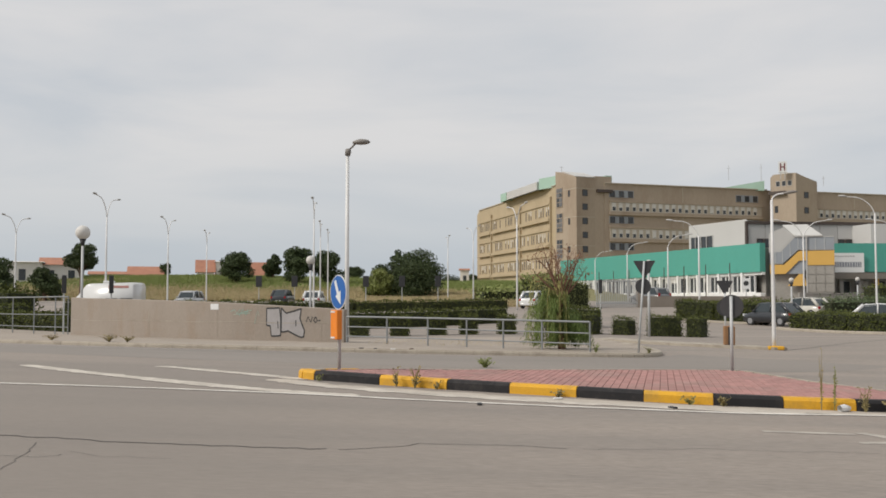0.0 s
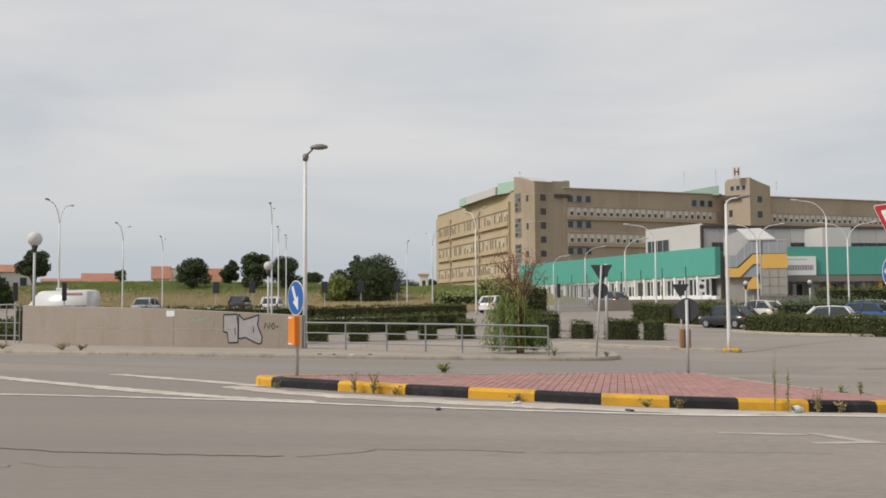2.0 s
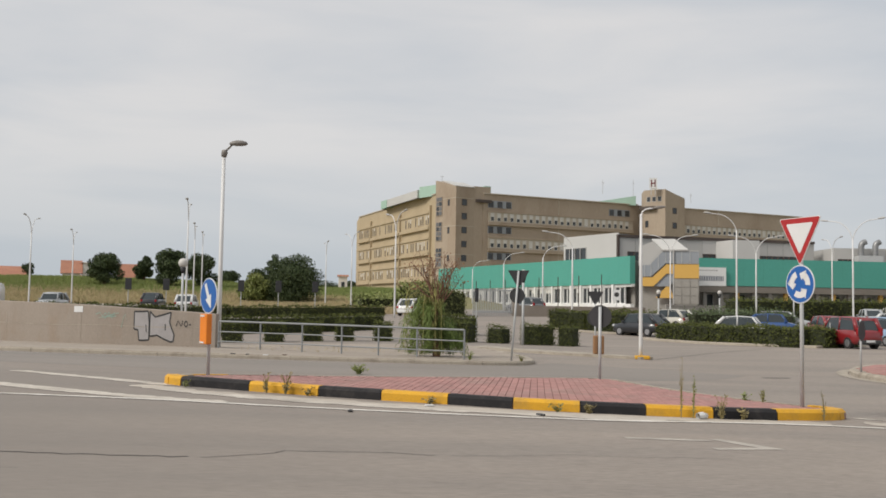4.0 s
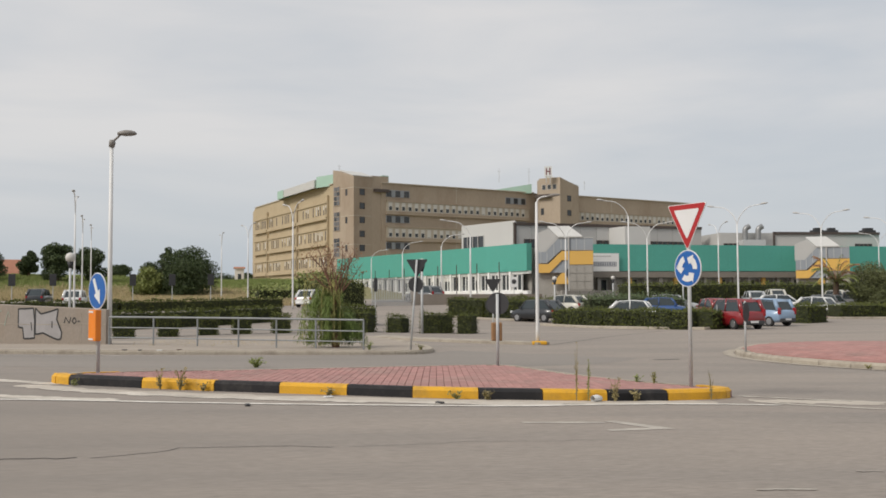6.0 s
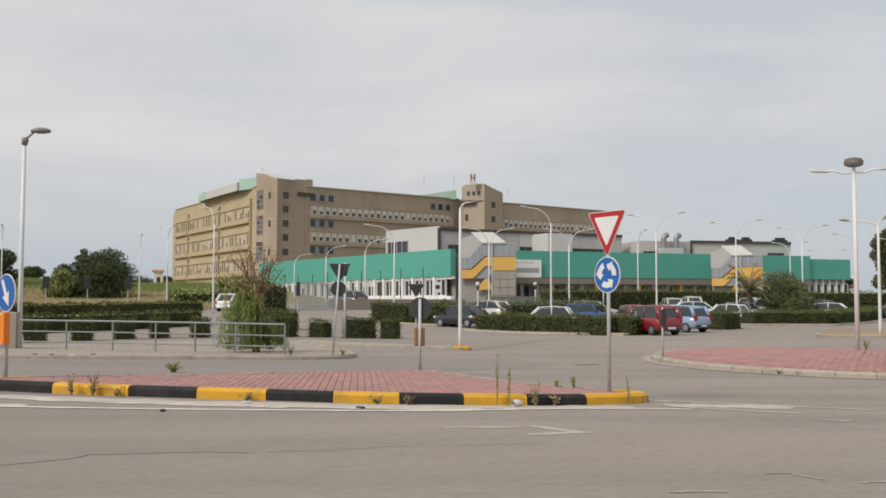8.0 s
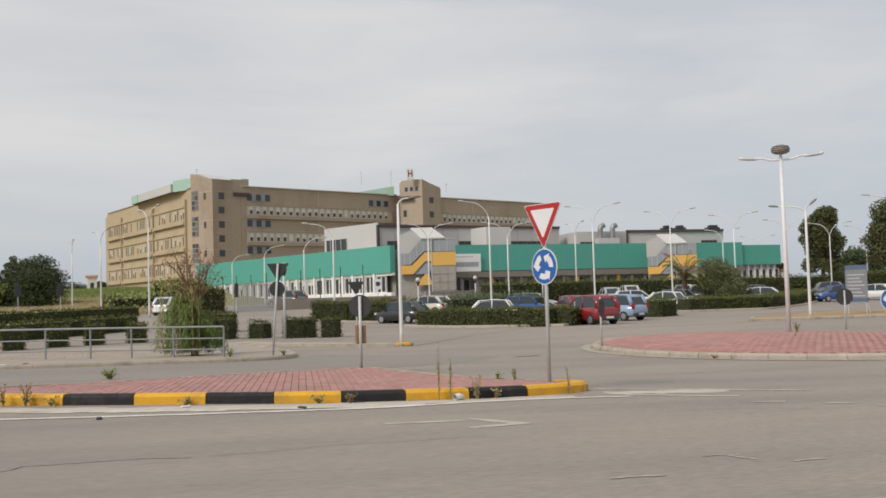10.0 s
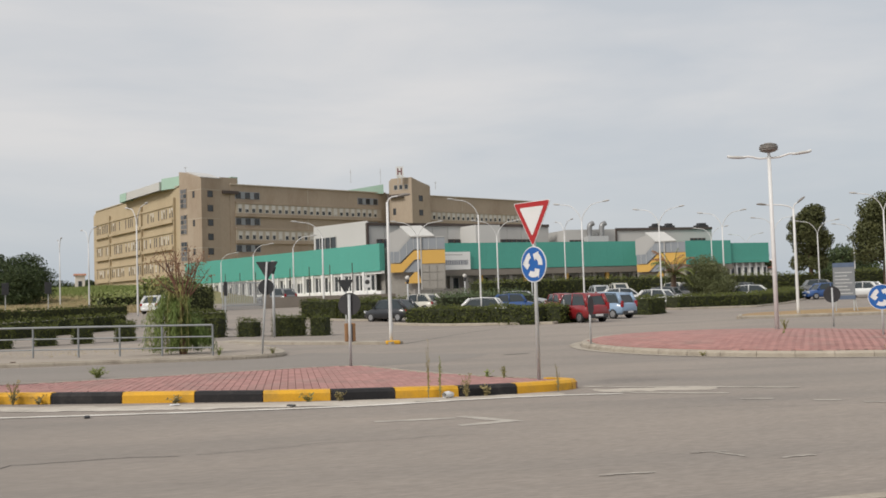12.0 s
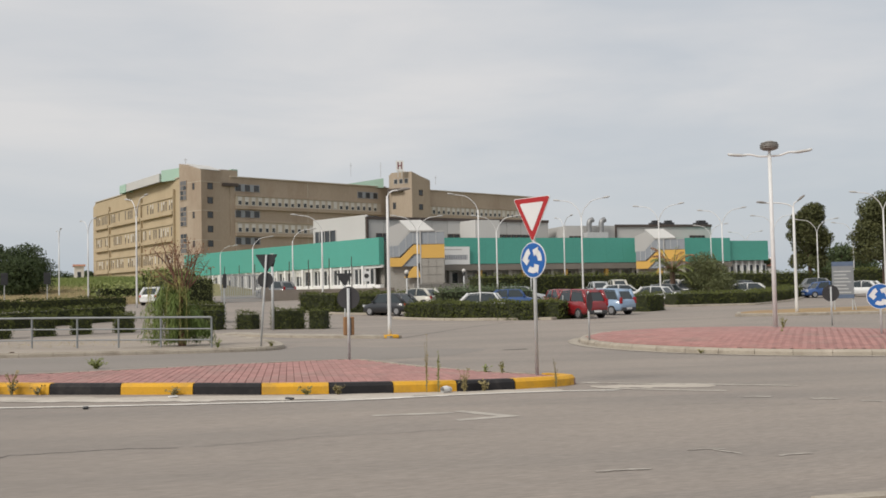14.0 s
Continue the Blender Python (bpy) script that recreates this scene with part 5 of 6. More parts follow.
def house(x, y, w, d, h, roof, turn, wall_mat, roof_mat, label):
    root = thing("house", on_ground(x, y, -1.5 if x < 0 else -.3), label, "house", "distant houses", turn=turn)
    bm = bmesh.new()
    box(bm, (-w / 2, -d / 2, 0), (w / 2, d / 2, h))
    part("wall", bm, wall_mat, root)
    bm = bmesh.new()
    o = .4
    quad_faces(bm, [(-w / 2 - o, -d / 2 - o, h), (w / 2 + o, -d / 2 - o, h), (w / 2 + o, d / 2 + o, h), (-w / 2 - o, d / 2 + o, h), (-w / 2 - o, 0, h + roof), (w / 2 + o, 0, h + roof)], ((0, 1, 5, 4), (2, 3, 4, 5), (0, 4, 3), (1, 2, 5), (0, 3, 2, 1)))
    part("roof", bm, roof_mat, root)
    for k in range(max(1, int(w / 3))):
        bm = bmesh.new()
        xx = -w / 2 + (k + .5) * w / max(1, int(w / 3))
        box(bm, (xx - .5, -d / 2 - .05, h * .35), (xx + .5, -d / 2 + .05, h * .75))
        part("window", bm, M_GLASSDARK, root)


M_TILE = material("orange_roof_tile", (0.42, 0.20, 0.125), 0.85, (0.33, 0.15, 0.10), 0.8, 0.5, 0.15, 6.0)
M_HOUSE = material("white_house_render", (0.74, 0.71, 0.67), 0.85, (0.66, 0.63, 0.59), 0.4, 0.5)
house(-63.4, 157.7, 6.2, 7, 3.6, 1.3, 20, M_HOUSE, M_TILE, "white house with an orange tiled roof beyond the meadow")
house(-66.5, 150.5, 5.0, 6, 4.4, .2, 18, M_HOUSE, M_HOUSE, "white flat-roofed house beyond the meadow")
house(-63.2, 179.2, 6.5, 6, 2.2, .6, 18, M_HOUSE, M_TILE, "low white house beyond the meadow")
house(-56.8, 181.3, 6.0, 7, 1.9, 1.9, 15, M_HOUSE, M_TILE, "house with a steep orange tiled roof beyond the meadow")
house(-48.6, 193.7, 3.2, 6, 3.0, 2.6, 15, M_HOUSE, M_TILE, "white and orange house beyond the meadow")
house(-45.4, 196, 3.2, 6, 5.2, .2, 15, M_HOUSE, M_HOUSE, "white house block beyond the meadow")
house(-40.2, 206, 3.4, 6, 2.2, 3.4, 15, M_HOUSE, M_TILE, "house with an orange gable roof beyond the trees")
house(-52.0, 215, 4, 5, 3.0, .4, 10, M_HOUSE, M_TILE, "small pale house beyond the meadow")
house(-75, 150, 7, 6, 4.2, .6, 22, M_HOUSE, M_TILE, "white house half hidden by trees")
house(6.6, 292, 2.6, 6, 6.5, .6, 0, M_HOUSE, M_TILE, "narrow white house beside the hospital")
house(92, 112, 10, 6, 2.8, 1.1, -35, M_HOUSE, M_TILE, "low house with a red tiled roof behind the car park")
house(100, 118, 6, 6, 3.8, .4, -35, M_HOUSE, M_HOUSE, "white house among trees")


# ---- planting ----
def leaf_cloud(bm, centres, count, size, rng, droop=0.0, stretch=1.0):
    """Small two-triangle leaves scattered in and on ellipsoid clumps (centre, radii)."""
    weights = [r[0] * r[1] + r[1] * r[2] + r[0] * r[2] for _, r in centres]
    for _ in range(count):
        c, r = rng.choices(centres, weights)[0]
        v = Vector((rng.gauss(0, 1), rng.gauss(0, 1), rng.gauss(0, 1))).normalized() * (rng.uniform(.62, 1.05) if rng.random() < .8 else rng.uniform(.2, .7))
        p = Vector((c[0] + v.x * r[0], c[1] + v.y * r[1], c[2] + v.z * r[2]))
        a = Vector((rng.gauss(0, 1), rng.gauss(0, 1), rng.gauss(0, 1) * (1 - droop) - 2 * droop)).normalized()
        b = a.orthogonal().normalized()
        b.rotate(Matrix.Rotation(rng.uniform(0, 6.28), 3, a))
        s = size * rng.uniform(.6, 1.4)
        vs = [bm.verts.new(p + a * s * stretch), bm.verts.new(p + b * s * .55), bm.verts.new(p - a * s * stretch), bm.verts.new(p - b * s * .55)]
        bm.faces.new(vs)


def tree(x, y, height, wide, label, seed, mat=M_TREE, leaves=2600, size=.28, trunk=.3, low=.06, depth=None, lobes=11, name="tree", category="tree"):
    rng = random.Random(seed)
    root = thing(name, on_ground(x, y), label, category)
    depth = depth or wide
    bm = bmesh.new()
    top = height * .6
    lean = rng.uniform(-.3, .3)
    tube(bm, bend([(0, 0, -.3), (lean * .3, .05, top * .4), (lean, 0, top)], 4), [trunk * (1 - .06 * k) for k in range(9)], 8)
    trk = part("trunk", bm, M_BARK, root, smooth=True)
    clumps = [((0, 0, height * (low + .45 * (1 - low))), (wide * .30, depth * .30, height * .30 * (1 - low * .5)))] if low < .4 else []
    lobes = int(lobes * 1.6)
    for k in range(lobes):
        a, rr = 2.4 * k + rng.uniform(-.4, .4), rng.uniform(.38, .78)
        v_ = rng.uniform(.08, .88)
        zz = height * (low + (1 - low) * v_)
        f = max(.25, 1 - (abs(v_ - .38) / .62) ** 2.2)
        c = (math.cos(a) * wide * .5 * rr * f, math.sin(a) * depth * .5 * rr * f, zz)
        r = wide * rng.uniform(.16, .26)
        clumps.append((c, (r, r * depth / wide, min(r, height * .24) * rng.uniform(.7, 1.0))))
        bm2 = bmesh.new()
        tube(bm2, [(lean * .5, 0, top * rng.uniform(.35, .9)), (c[0] * .6, c[1] * .6, zz * .85 + .1), c], [trunk * .35, trunk * .22, trunk * .08], 5)
        part("limb", bm2, M_BARK, trk)
    bm = bmesh.new()
    leaf_cloud(bm, clumps, int(leaves * 4.2), size * .52, rng)
    part("crown", bm, mat, root)
    return root


def hedge(line, width, height, label, seed, density=70, mat=M_HEDGE, name="hedge", leaf=.07, lift=0.0, ragged=.06):
    """A clipped hedge along a plan line: solid core, coloured dark for the shade among its twigs, under a coat of small
    leaves.
    """
    rng = random.Random(seed)
    pts = [Vector((*p, 0)) for p in line]
    root = thing(name, on_ground(*line[0], lift), label, "hedge")
    inv = root.matrix_world.inverted()
    core, coat = bmesh.new(), bmesh.new()
    for a, b in zip(pts, pts[1:]):
        d = (b - a)
        L = d.length
        d.normalize()
        nrm = Vector((-d.y, d.x, 0))
        n = max(1, int(L / 1.5))
        prev = None
        for k in range(n + 1):
            c = a + d * (L * k / n)
            z = ground_z(c.x, c.y) + lift
            w = width / 2 - .06
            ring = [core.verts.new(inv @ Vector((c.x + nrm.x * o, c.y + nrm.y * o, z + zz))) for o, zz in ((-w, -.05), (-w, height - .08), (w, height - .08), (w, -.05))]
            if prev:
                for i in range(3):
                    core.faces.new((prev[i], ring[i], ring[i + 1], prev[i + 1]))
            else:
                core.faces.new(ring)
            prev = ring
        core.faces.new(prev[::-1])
        area = L * (2 * height + width) + 2 * width * height
        for _ in range(int(area * density * 2.0)):
            u = rng.uniform(-.03, L + .03)
            s = rng.uniform(0, 2 * height + width)
            if s < height:
                o, zz = -width / 2, s
            elif s < height + width:
                o, zz = s - height - width / 2, height
            else:
                o, zz = width / 2, s - height - width
            if rng.random() < min(.5, 2 * width * height / area):
                u, o, zz = rng.choice((0, L)), rng.uniform(-width / 2, width / 2), rng.uniform(0, height)
            bump = .07 * math.sin(u * 1.9 + seed) + .05 * math.sin(u * 4.3 + zz * 3)
            o += math.copysign(bump * .6, o) + rng.gauss(0, ragged)
            zz += (bump if zz >= height else 0) + rng.gauss(0, ragged)
            c = a + d * (u + rng.gauss(0, ragged)) + nrm * o
            p = inv @ Vector((c.x, c.y, ground_z(c.x, c.y) + lift + max(zz, .03)))
            t = Vector((rng.gauss(0, 1), rng.gauss(0, 1), rng.gauss(0, 1))).normalized()
            q = t.orthogonal().normalized()
            sz = leaf * .62 * rng.uniform(.6, 1.5)
            coat.faces.new([coat.verts.new(p + t * sz), coat.verts.new(p + q * sz * .6), coat.verts.new(p - t * sz), coat.verts.new(p - q * sz * .6)])
    bmesh.ops.recalc_face_normals(core, faces=core.faces[:])
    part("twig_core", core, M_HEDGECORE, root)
    part("foliage", coat, mat, root)
    return root


M_EUC = leaf_material('olive_eucalyptus_leaves', (0.07, 0.08, 0.03), (0.10, 0.10, 0.04))
# left car park hedges, clipped cubes and beds
hedge([(-22, 55), (-13, 53), (-5, 52.5), (-1, 55), (3.6, 59)], 1.1, .88, "long clipped dark green hedge in the car park", 1, 60, leaf=.09)
hedge([(-30, 76), (-17, 74.5), (-7, 74), (0, 78), (5.2, 82)], 1.2, .75, "long clipped dark green hedge along the meadow", 2, 45, leaf=.1)
hedge([(-40, 62), (-30, 58), (-24.5, 55)], 1.2, 1.2, "ragged green hedge behind the rail", 3, 50, leaf=.1)
for i, (x, y) in enumerate(((-3.75, 42.6), (-2.0, 43.9), (-.28, 45.2), (1.25, 46.0), (3.1, 46.4))):
    hedge([(x - .38, y), (x + .38, y)], .8, .88 + .04 * (i % 2), "small clipped cube of dark green hedge", 10 + i, 160, leaf=.06)
for i, (x0, y0, x1, y1, hh_) in enumerate(((8.5, 46.4, 9.1, 45.9, .78), (9.75, 45.0, 11.15, 44.6, .95), (11.45, 44.1, 12.0, 43.7, .92))):
    hedge([(x0, y0), (x1, y1)], .9, hh_, "clipped block of dark green hedge on the kerb", 20 + i, 150, leaf=.06)
hedge([(6.2, 56), (8.8, 54.4)], 1.3, 1.05, "clipped dark hedge at the car park entrance", 30, 70, leaf=.09)
hedge([(5.4, 47.6), (7.5, 46.4)], 1.1, 1.0, "clipped dark hedge at the car park entrance", 31, 90, leaf=.08)
hedge([(8.6, 84), (12.5, 85.5)], 2.4, 2.1, "tall olive green hedge beside the gate", 32, 45, leaf_material("olive_hedge_leaves", (0.085, 0.10, 0.03), (0.14, 0.15, 0.05)), leaf=.13, ragged=.14)
# right car park hedges
hedge([(17.0, 67.2), (19.0, 65.2), (21.0, 63.6)], 2.0, 1.35, "clipped green hedge on a kerbed bed", 33, 70, leaf=.09)
hedge([(20.9, 55.2), (22.4, 51.2), (25.0, 46.2), (28.2, 48.6)], 1.9, 1.0, "clipped green hedge on a kerbed bed in the car park", 34, 80, leaf=.09)
hedge([(36.6, 54.5), (39.0, 56)], 1.6, 1.15, "clipped green hedge beside parked cars", 35, 80, leaf=.09)
hedge([(44.2, 61.2), (50.5, 60.4), (57, 64.5), (64, 70)], 2.0, 1.0, "long clipped green hedge on a kerbed bed", 36, 60, leaf=.1)
hedge([(24, 77), (31, 72), (36, 74)], 1.8, 1.0, "green shrubs between parking rows", 37, 45, leaf=.12, ragged=.14)
hedge([(38, 84), (45, 86.5), (52, 87.5), (64, 86), (82, 82)], 2.0, 1.9, "tall dark hedge along the building front", 38, 26, leaf=.16, ragged=.15)
hedge([(82, 82), (97, 78), (112, 72)], 2.0, 2.2, "tall dark hedge behind the car park", 39, 26, leaf=.16, ragged=.15)

tree(-32, 146.5, 4.6, 5.6, "round dark green tree beyond the meadow", 41, leaves=2600)
tree(-28.3, 157.5, 4.0, 3.2, "dark green tree beyond the meadow", 42, leaves=1800)
tree(-22.8, 148.5, 5.5, 5.6, "large dark green tree beyond the meadow", 43, leaves=2800)
tree(-18.4, 149, 5.2, 5.6, "large dark green tree beyond the meadow", 44, leaves=2800)
tree(-16.1, 169, 2.4, 4.2, "low dark tree beyond the meadow", 45, leaves=1200)
tree(-3.6, 124.9, 6.2, 7.6, "broad dark fig tree at the edge of the meadow", 46, leaves=6500, size=.22, lobes=20)
tree(-6.4, 126.5, 6.9, 2.6, "slim dark tree with a ragged top beside the fig", 146, leaves=1500, size=.2)
tree(-8.6, 129.5, 4.4, 3.4, "dark low tree beside the fig", 147, leaves=1500, size=.2)
tree(-8.3, 125.5, 3.4, 4.4, "low light green bush beneath the fig tree", 47, M_BUSH, 1900)
tree(-46.4, 121.5, 7.2, 4.0, "slim umbrella pine with an open crown", 48, leaves=1300, low=.5, lobes=7)
tree(-47, 112, 3.9, 3.8, "small dark tree beyond the meadow", 49, leaves=1300)
tree(-47.0, 99.8, 4.6, 4.2, "dark tree behind the rail", 50, leaves=1700)
tree(-53, 181, 3.0, 2.4, "small dark cypress between houses", 51, leaves=600)
for i, (x, y, h, w) in enumerate(((2, 300, 5, 14), (-8, 300, 4, 16), (9, 305, 5, 8))):
    tree(x, y, h, w, "far dark trees on the skyline", 52 + i, leaves=1500, size=.4)
tree(79.2, 83.4, 10.6, 5.0, "tall dark eucalyptus with a ragged crown", 60, M_EUC, leaves=6000, size=.24, low=.2, lobes=18)
tree(79.6, 73.4, 10.4, 6.5, "tall dark eucalyptus with a ragged crown", 61, M_EUC, leaves=6000, size=.24, low=.28, lobes=18)
tree(54.8, 70.4, 3.9, 5.2, "broad olive-green shrub tree in the car park", 62, leaf_material("olive_leaves", (0.10, 0.115, 0.05), (0.13, 0.14, 0.06)), 4200, .14, .15, .05)
for i, (x, y, h, w) in enumerate(((107, 105, 5.6, 8), (100, 100, 5.0, 6), (93, 108, 5.2, 4), (118, 100, 5.2, 10), (112, 112, 5, 10), (86, 118, 5.4, 4), (125, 108, 5, 12))):
    tree(x, y, h, w, "dark trees behind the car park", 63 + i, leaves=1500, size=.32)
hedge([(10.8, 88), (9, 95)], 2.5, 2.6, "bright green shrubs behind the gate", 71, 30, M_BUSH, leaf=.18, ragged=.25)
hedge([(4, 104), (10, 106), (14, 110)], 3.0, 1.2, "bright green shrubs before the hospital", 72, 20, M_BUSH, leaf=.22, ragged=.3)
hedge([(28, 70), (33, 71), (36, 69)], 2.4, 1.25, "flowering shrubs before the stair", 73, 40, leaf_material("grey_green_shrub", (0.05, 0.08, 0.03), (0.09, 0.11, 0.05)), leaf=.13, ragged=.25)


def planted_bed(outline, label):
    """A kerbed bed of soil round a hedge."""
    bed = raised_area("planting_bed", outline, 0.10, M_BED, label, "planting bed")
    ring = outline + outline[:1]
    for a, b in zip(ring, ring[1:]):
        n = max(1, round(math.hypot(b[0] - a[0], b[1] - a[1]) / 1.2))
        for k in range(n):
            p = (a[0] + (b[0] - a[0]) * k / n, a[1] + (b[1] - a[1]) * k / n)
            q = (a[0] + (b[0] - a[0]) * (k + 1) / n, a[1] + (b[1] - a[1]) * (k + 1) / n)
            kerb_stone("kerb_stone", p, q, 0.16, 0.14, M_KERB, bed)


planted_bed([(19.5, 55.6), (20.9, 50.6), (24.9, 45.2), (29.8, 48.9), (28.4, 51.0), (25.6, 48.9), (23.6, 51.9), (22.2, 55.9)], "kerbed planting bed under the car park hedge")
planted_bed([(42.6, 60.4), (50.3, 58.9), (57.4, 62.9), (65, 69), (64, 71.4), (56.6, 66.2), (50.4, 62.0), (43.4, 62.6)], "long kerbed planting bed under the hedge")
planted_bed([(15.6, 67.4), (18.2, 64.2), (20.8, 62.3), (22.4, 63.4), (19.8, 66.2), (16.8, 68.8)], "kerbed planting bed under the hedge")
hedge([(-27, 54.0), (-21.5, 49.4), (-18.0, 46.9)], 1.2, .9, "clipped dark green hedge behind the rail", 74, 70, leaf=.09)
hedge([(-36, 64), (-30, 60), (-25.5, 57.4)], 2.0, 1.9, "loose dark green shrubs behind the rail", 75, 40, leaf=.13, ragged=.22)


# ---- cars ----
PAINTS = {n: material("car_paint_" + n, c, 0.32, tuple(v * .9 for v in c), 1.0, 0.5, coat=0.6) for n, c in (
    ("red", (0.22, 0.014, 0.018)), ("pale_blue", (0.24, 0.34, 0.48)), ("white", (0.66, 0.66, 0.65)), ("black", (0.018, 0.02, 0.024)),
    ("silver", (0.40, 0.41, 0.42)), ("grey", (0.15, 0.155, 0.16)), ("dark_blue", (0.02, 0.07, 0.22)), ("cream", (0.52, 0.50, 0.44)))}
M_CARGLASS = material("tinted_car_glass", (0.03, 0.04, 0.045), 0.08, (0.04, 0.05, 0.055), 1.0)
M_TYRE = material("rubber_tyre", (0.018, 0.018, 0.019), 0.85, (0.03, 0.03, 0.03), 8.0)
M_RIM = material("alloy_rim", (0.42, 0.42, 0.43), 0.35, (0.35, 0.35, 0.36), 5.0, metal=0.7)
M_TAIL = material("red_tail_lamp", (0.28, 0.012, 0.016), 0.25, (0.3, 0.012, 0.018), 5.0)
M_HEAD = material("clear_head_lamp", (0.55, 0.56, 0.58), 0.15, (0.45, 0.46, 0.48), 5.0)
M_BUMPER = material("dark_plastic_bumper", (0.04, 0.042, 0.045), 0.7, (0.055, 0.056, 0.058), 4.0)

SHAPES = {
    # length, width, height, then the side line: (x, top) along the body; roof from, to (bottom and top of screens)
    "hatch": (3.75, 1.62, 1.48, (1.02, .98, .55, -.35, -1.15, -1.62)),
    "mpv": (3.7, 1.62, 1.62, (1.25, 1.06, .62, -.35, -1.42, -1.72)),
    "estate": (4.3, 1.72, 1.48, (1.05, .98, .38, -.55, -1.55, -2.0)),
    "suv": (4.4, 1.8, 1.68, (1.2, 1.05, .45, -.5, -1.6, -2.05)),
}


def car(x, y, turn, shape, paint, label, group="parked cars"):
    L, W, H, (cowl, base, roof_f, mid, roof_r, tail) = SHAPES[shape]
    mat = PAINTS[paint]
    root = thing("car", on_ground(x, y), label, "car", group, turn=turn)
    hl, hw = L / 2, W / 2
    belt = H * .60
    # lower body: sections along the length (x, half width, sill, belt)
    sections = [(-hl, hw * .80, .42, belt * .86), (-hl + .08, hw * .93, .30, belt * .97), (-hl * .6, hw, .22, belt), (0, hw, .20, belt), (hl * .42, hw, .20, belt), (hl * .62, hw, .22, belt * .95), (hl - .22, hw * .92, .26, belt * .80), (hl - .04, hw * .82, .34, belt * .68), (hl, hw * .70, .40, belt * .56)]
    bm = bmesh.new()
    rings = []
    for sx, w, z0, z1 in sections:
        zm = z0 + (z1 - z0) * .55
        rings.append([bm.verts.new(v) for v in ((sx, -w * .9, z0), (sx, -w, z0 + .12), (sx, -w, zm), (sx, -w * .95, z1 - .03), (sx, -w * .86, z1), (sx, 0, z1 + .03), (sx, w * .86, z1), (sx, w * .95, z1 - .03), (sx, w, zm), (sx, w, z0 + .12), (sx, w * .9, z0))])
    for r0, r1 in zip(rings, rings[1:]):
        for k in range(10):
            bm.faces.new((r0[k], r0[k + 1], r1[k + 1], r1[k]))
        bm.faces.new((r0[10], r0[0], r1[0], r1[10]))
    bm.faces.new(rings[0])
    bm.faces.new(rings[-1][::-1])
    bmesh.ops.recalc_face_normals(bm, faces=bm.faces[:])
    body = part("body", bm, mat, root, smooth=True)
    # greenhouse of glass, then roof and pillars in paint
    xs_low = (hl * .52, -hl * .93)
    lo = [(xs_low[0], hw * .86, belt), (mid, hw * .9, belt), (xs_low[1], hw * .84, belt * .98)]
    hi = [(roof_f, hw * .74, H - .05), (mid, hw * .78, H), (roof_r, hw * .74, H - .06)]
    bm = bmesh.new()
    lv = [[bm.verts.new((a, s * b, c)) for a, b, c in lo] for s in (1, -1)]
    hv = [[bm.verts.new((a, s * b, c - .02)) for a, b, c in hi] for s in (1, -1)]
    for s in (0, 1):
        for k in (0, 1):
            bm.faces.new((lv[s][k], lv[s][k + 1], hv[s][k + 1], hv[s][k]))
    bm.faces.new((lv[0][0], lv[1][0], hv[1][0], hv[0][0]))
    bm.faces.new((lv[0][2], lv[1][2], hv[1][2], hv[0][2]))
    bmesh.ops.recalc_face_normals(bm, faces=bm.faces[:])
    part("windows_glass", bm, M_CARGLASS, root).name = "glazing"
    bm = bmesh.new()
    rv = [[bm.verts.new((a + (.06 if k == 0 else -.06 if k == 2 else 0), s * (b + .02), c - .11)) for k, (a, b, c) in enumerate(hi)] for s in (1, -1)]
    rt = [[bm.verts.new((a, s * b * .86, c + .025)) for a, b, c in hi] for s in (1, -1)]
    for k in (0, 1):
        bm.faces.new((rt[0][k], rt[0][k + 1], rt[1][k + 1], rt[1][k]))
        for s in (0, 1):
            bm.faces.new((rv[s][k], rv[s][k + 1], rt[s][k + 1], rt[s][k]))
    for k in (0, 2):
        bm.faces.new((rv[0][k], rv[1][k], rt[1][k], rt[0][k]))
    bmesh.ops.recalc_face_normals(bm, faces=bm.faces[:])
    part("roof", bm, mat, root, smooth=True)
    for s in (1, -1):
        for a, b, r in ((lo[0], hi[0], .05), (lo[1], hi[1], .045), (lo[2], hi[2], .12)):
            bm = bmesh.new()
            tube(bm, [(a[0], s * a[1], a[2] - .02), (b[0], s * b[1], b[2] - .01)], r, 6)
            part("pillar", bm, mat, root, smooth=True)
        bm = bmesh.new()
        soft_box(bm, (hl * .42, s * (hw + .02) - .05, belt), (hl * .42 + .14, s * (hw + .02) + .05, belt + .12), .02)
        part("mirror", bm, mat, root)
        bm = bmesh.new()
        soft_box(bm, (hl - .16, s * hw * .68 - .14, belt * .66), (hl + .0, s * hw * .68 + .14, belt * .84), .03)
        part("headlight", bm, M_HEAD, root)
        bm = bmesh.new()
        soft_box(bm, (-hl - .01, s * hw * .80 - .09, belt * .72), (-hl + .14, s * hw * .80 + .09, belt * 1.12 if shape in ("mpv", "suv") else belt * .95), .03)
        part("tail_light", bm, M_TAIL, root)
    for e in (hl - .1, -hl + .02):
        bm = bmesh.new()
        soft_box(bm, (e - .06, -hw * .8, .26), (e + .12, hw * .8, .48), .05)
        part("bumper", bm, M_BUMPER if shape in ("mpv", "suv") else mat, root)
        bm = bmesh.new()
        face = e + .125 if e > 0 else e - .065
        box(bm, (face - .004, -.25, .36), (face + .004, .25, .47))
        part("number_plate", bm, M_WHITE, root)
    wr = .30 if shape != "suv" else .34
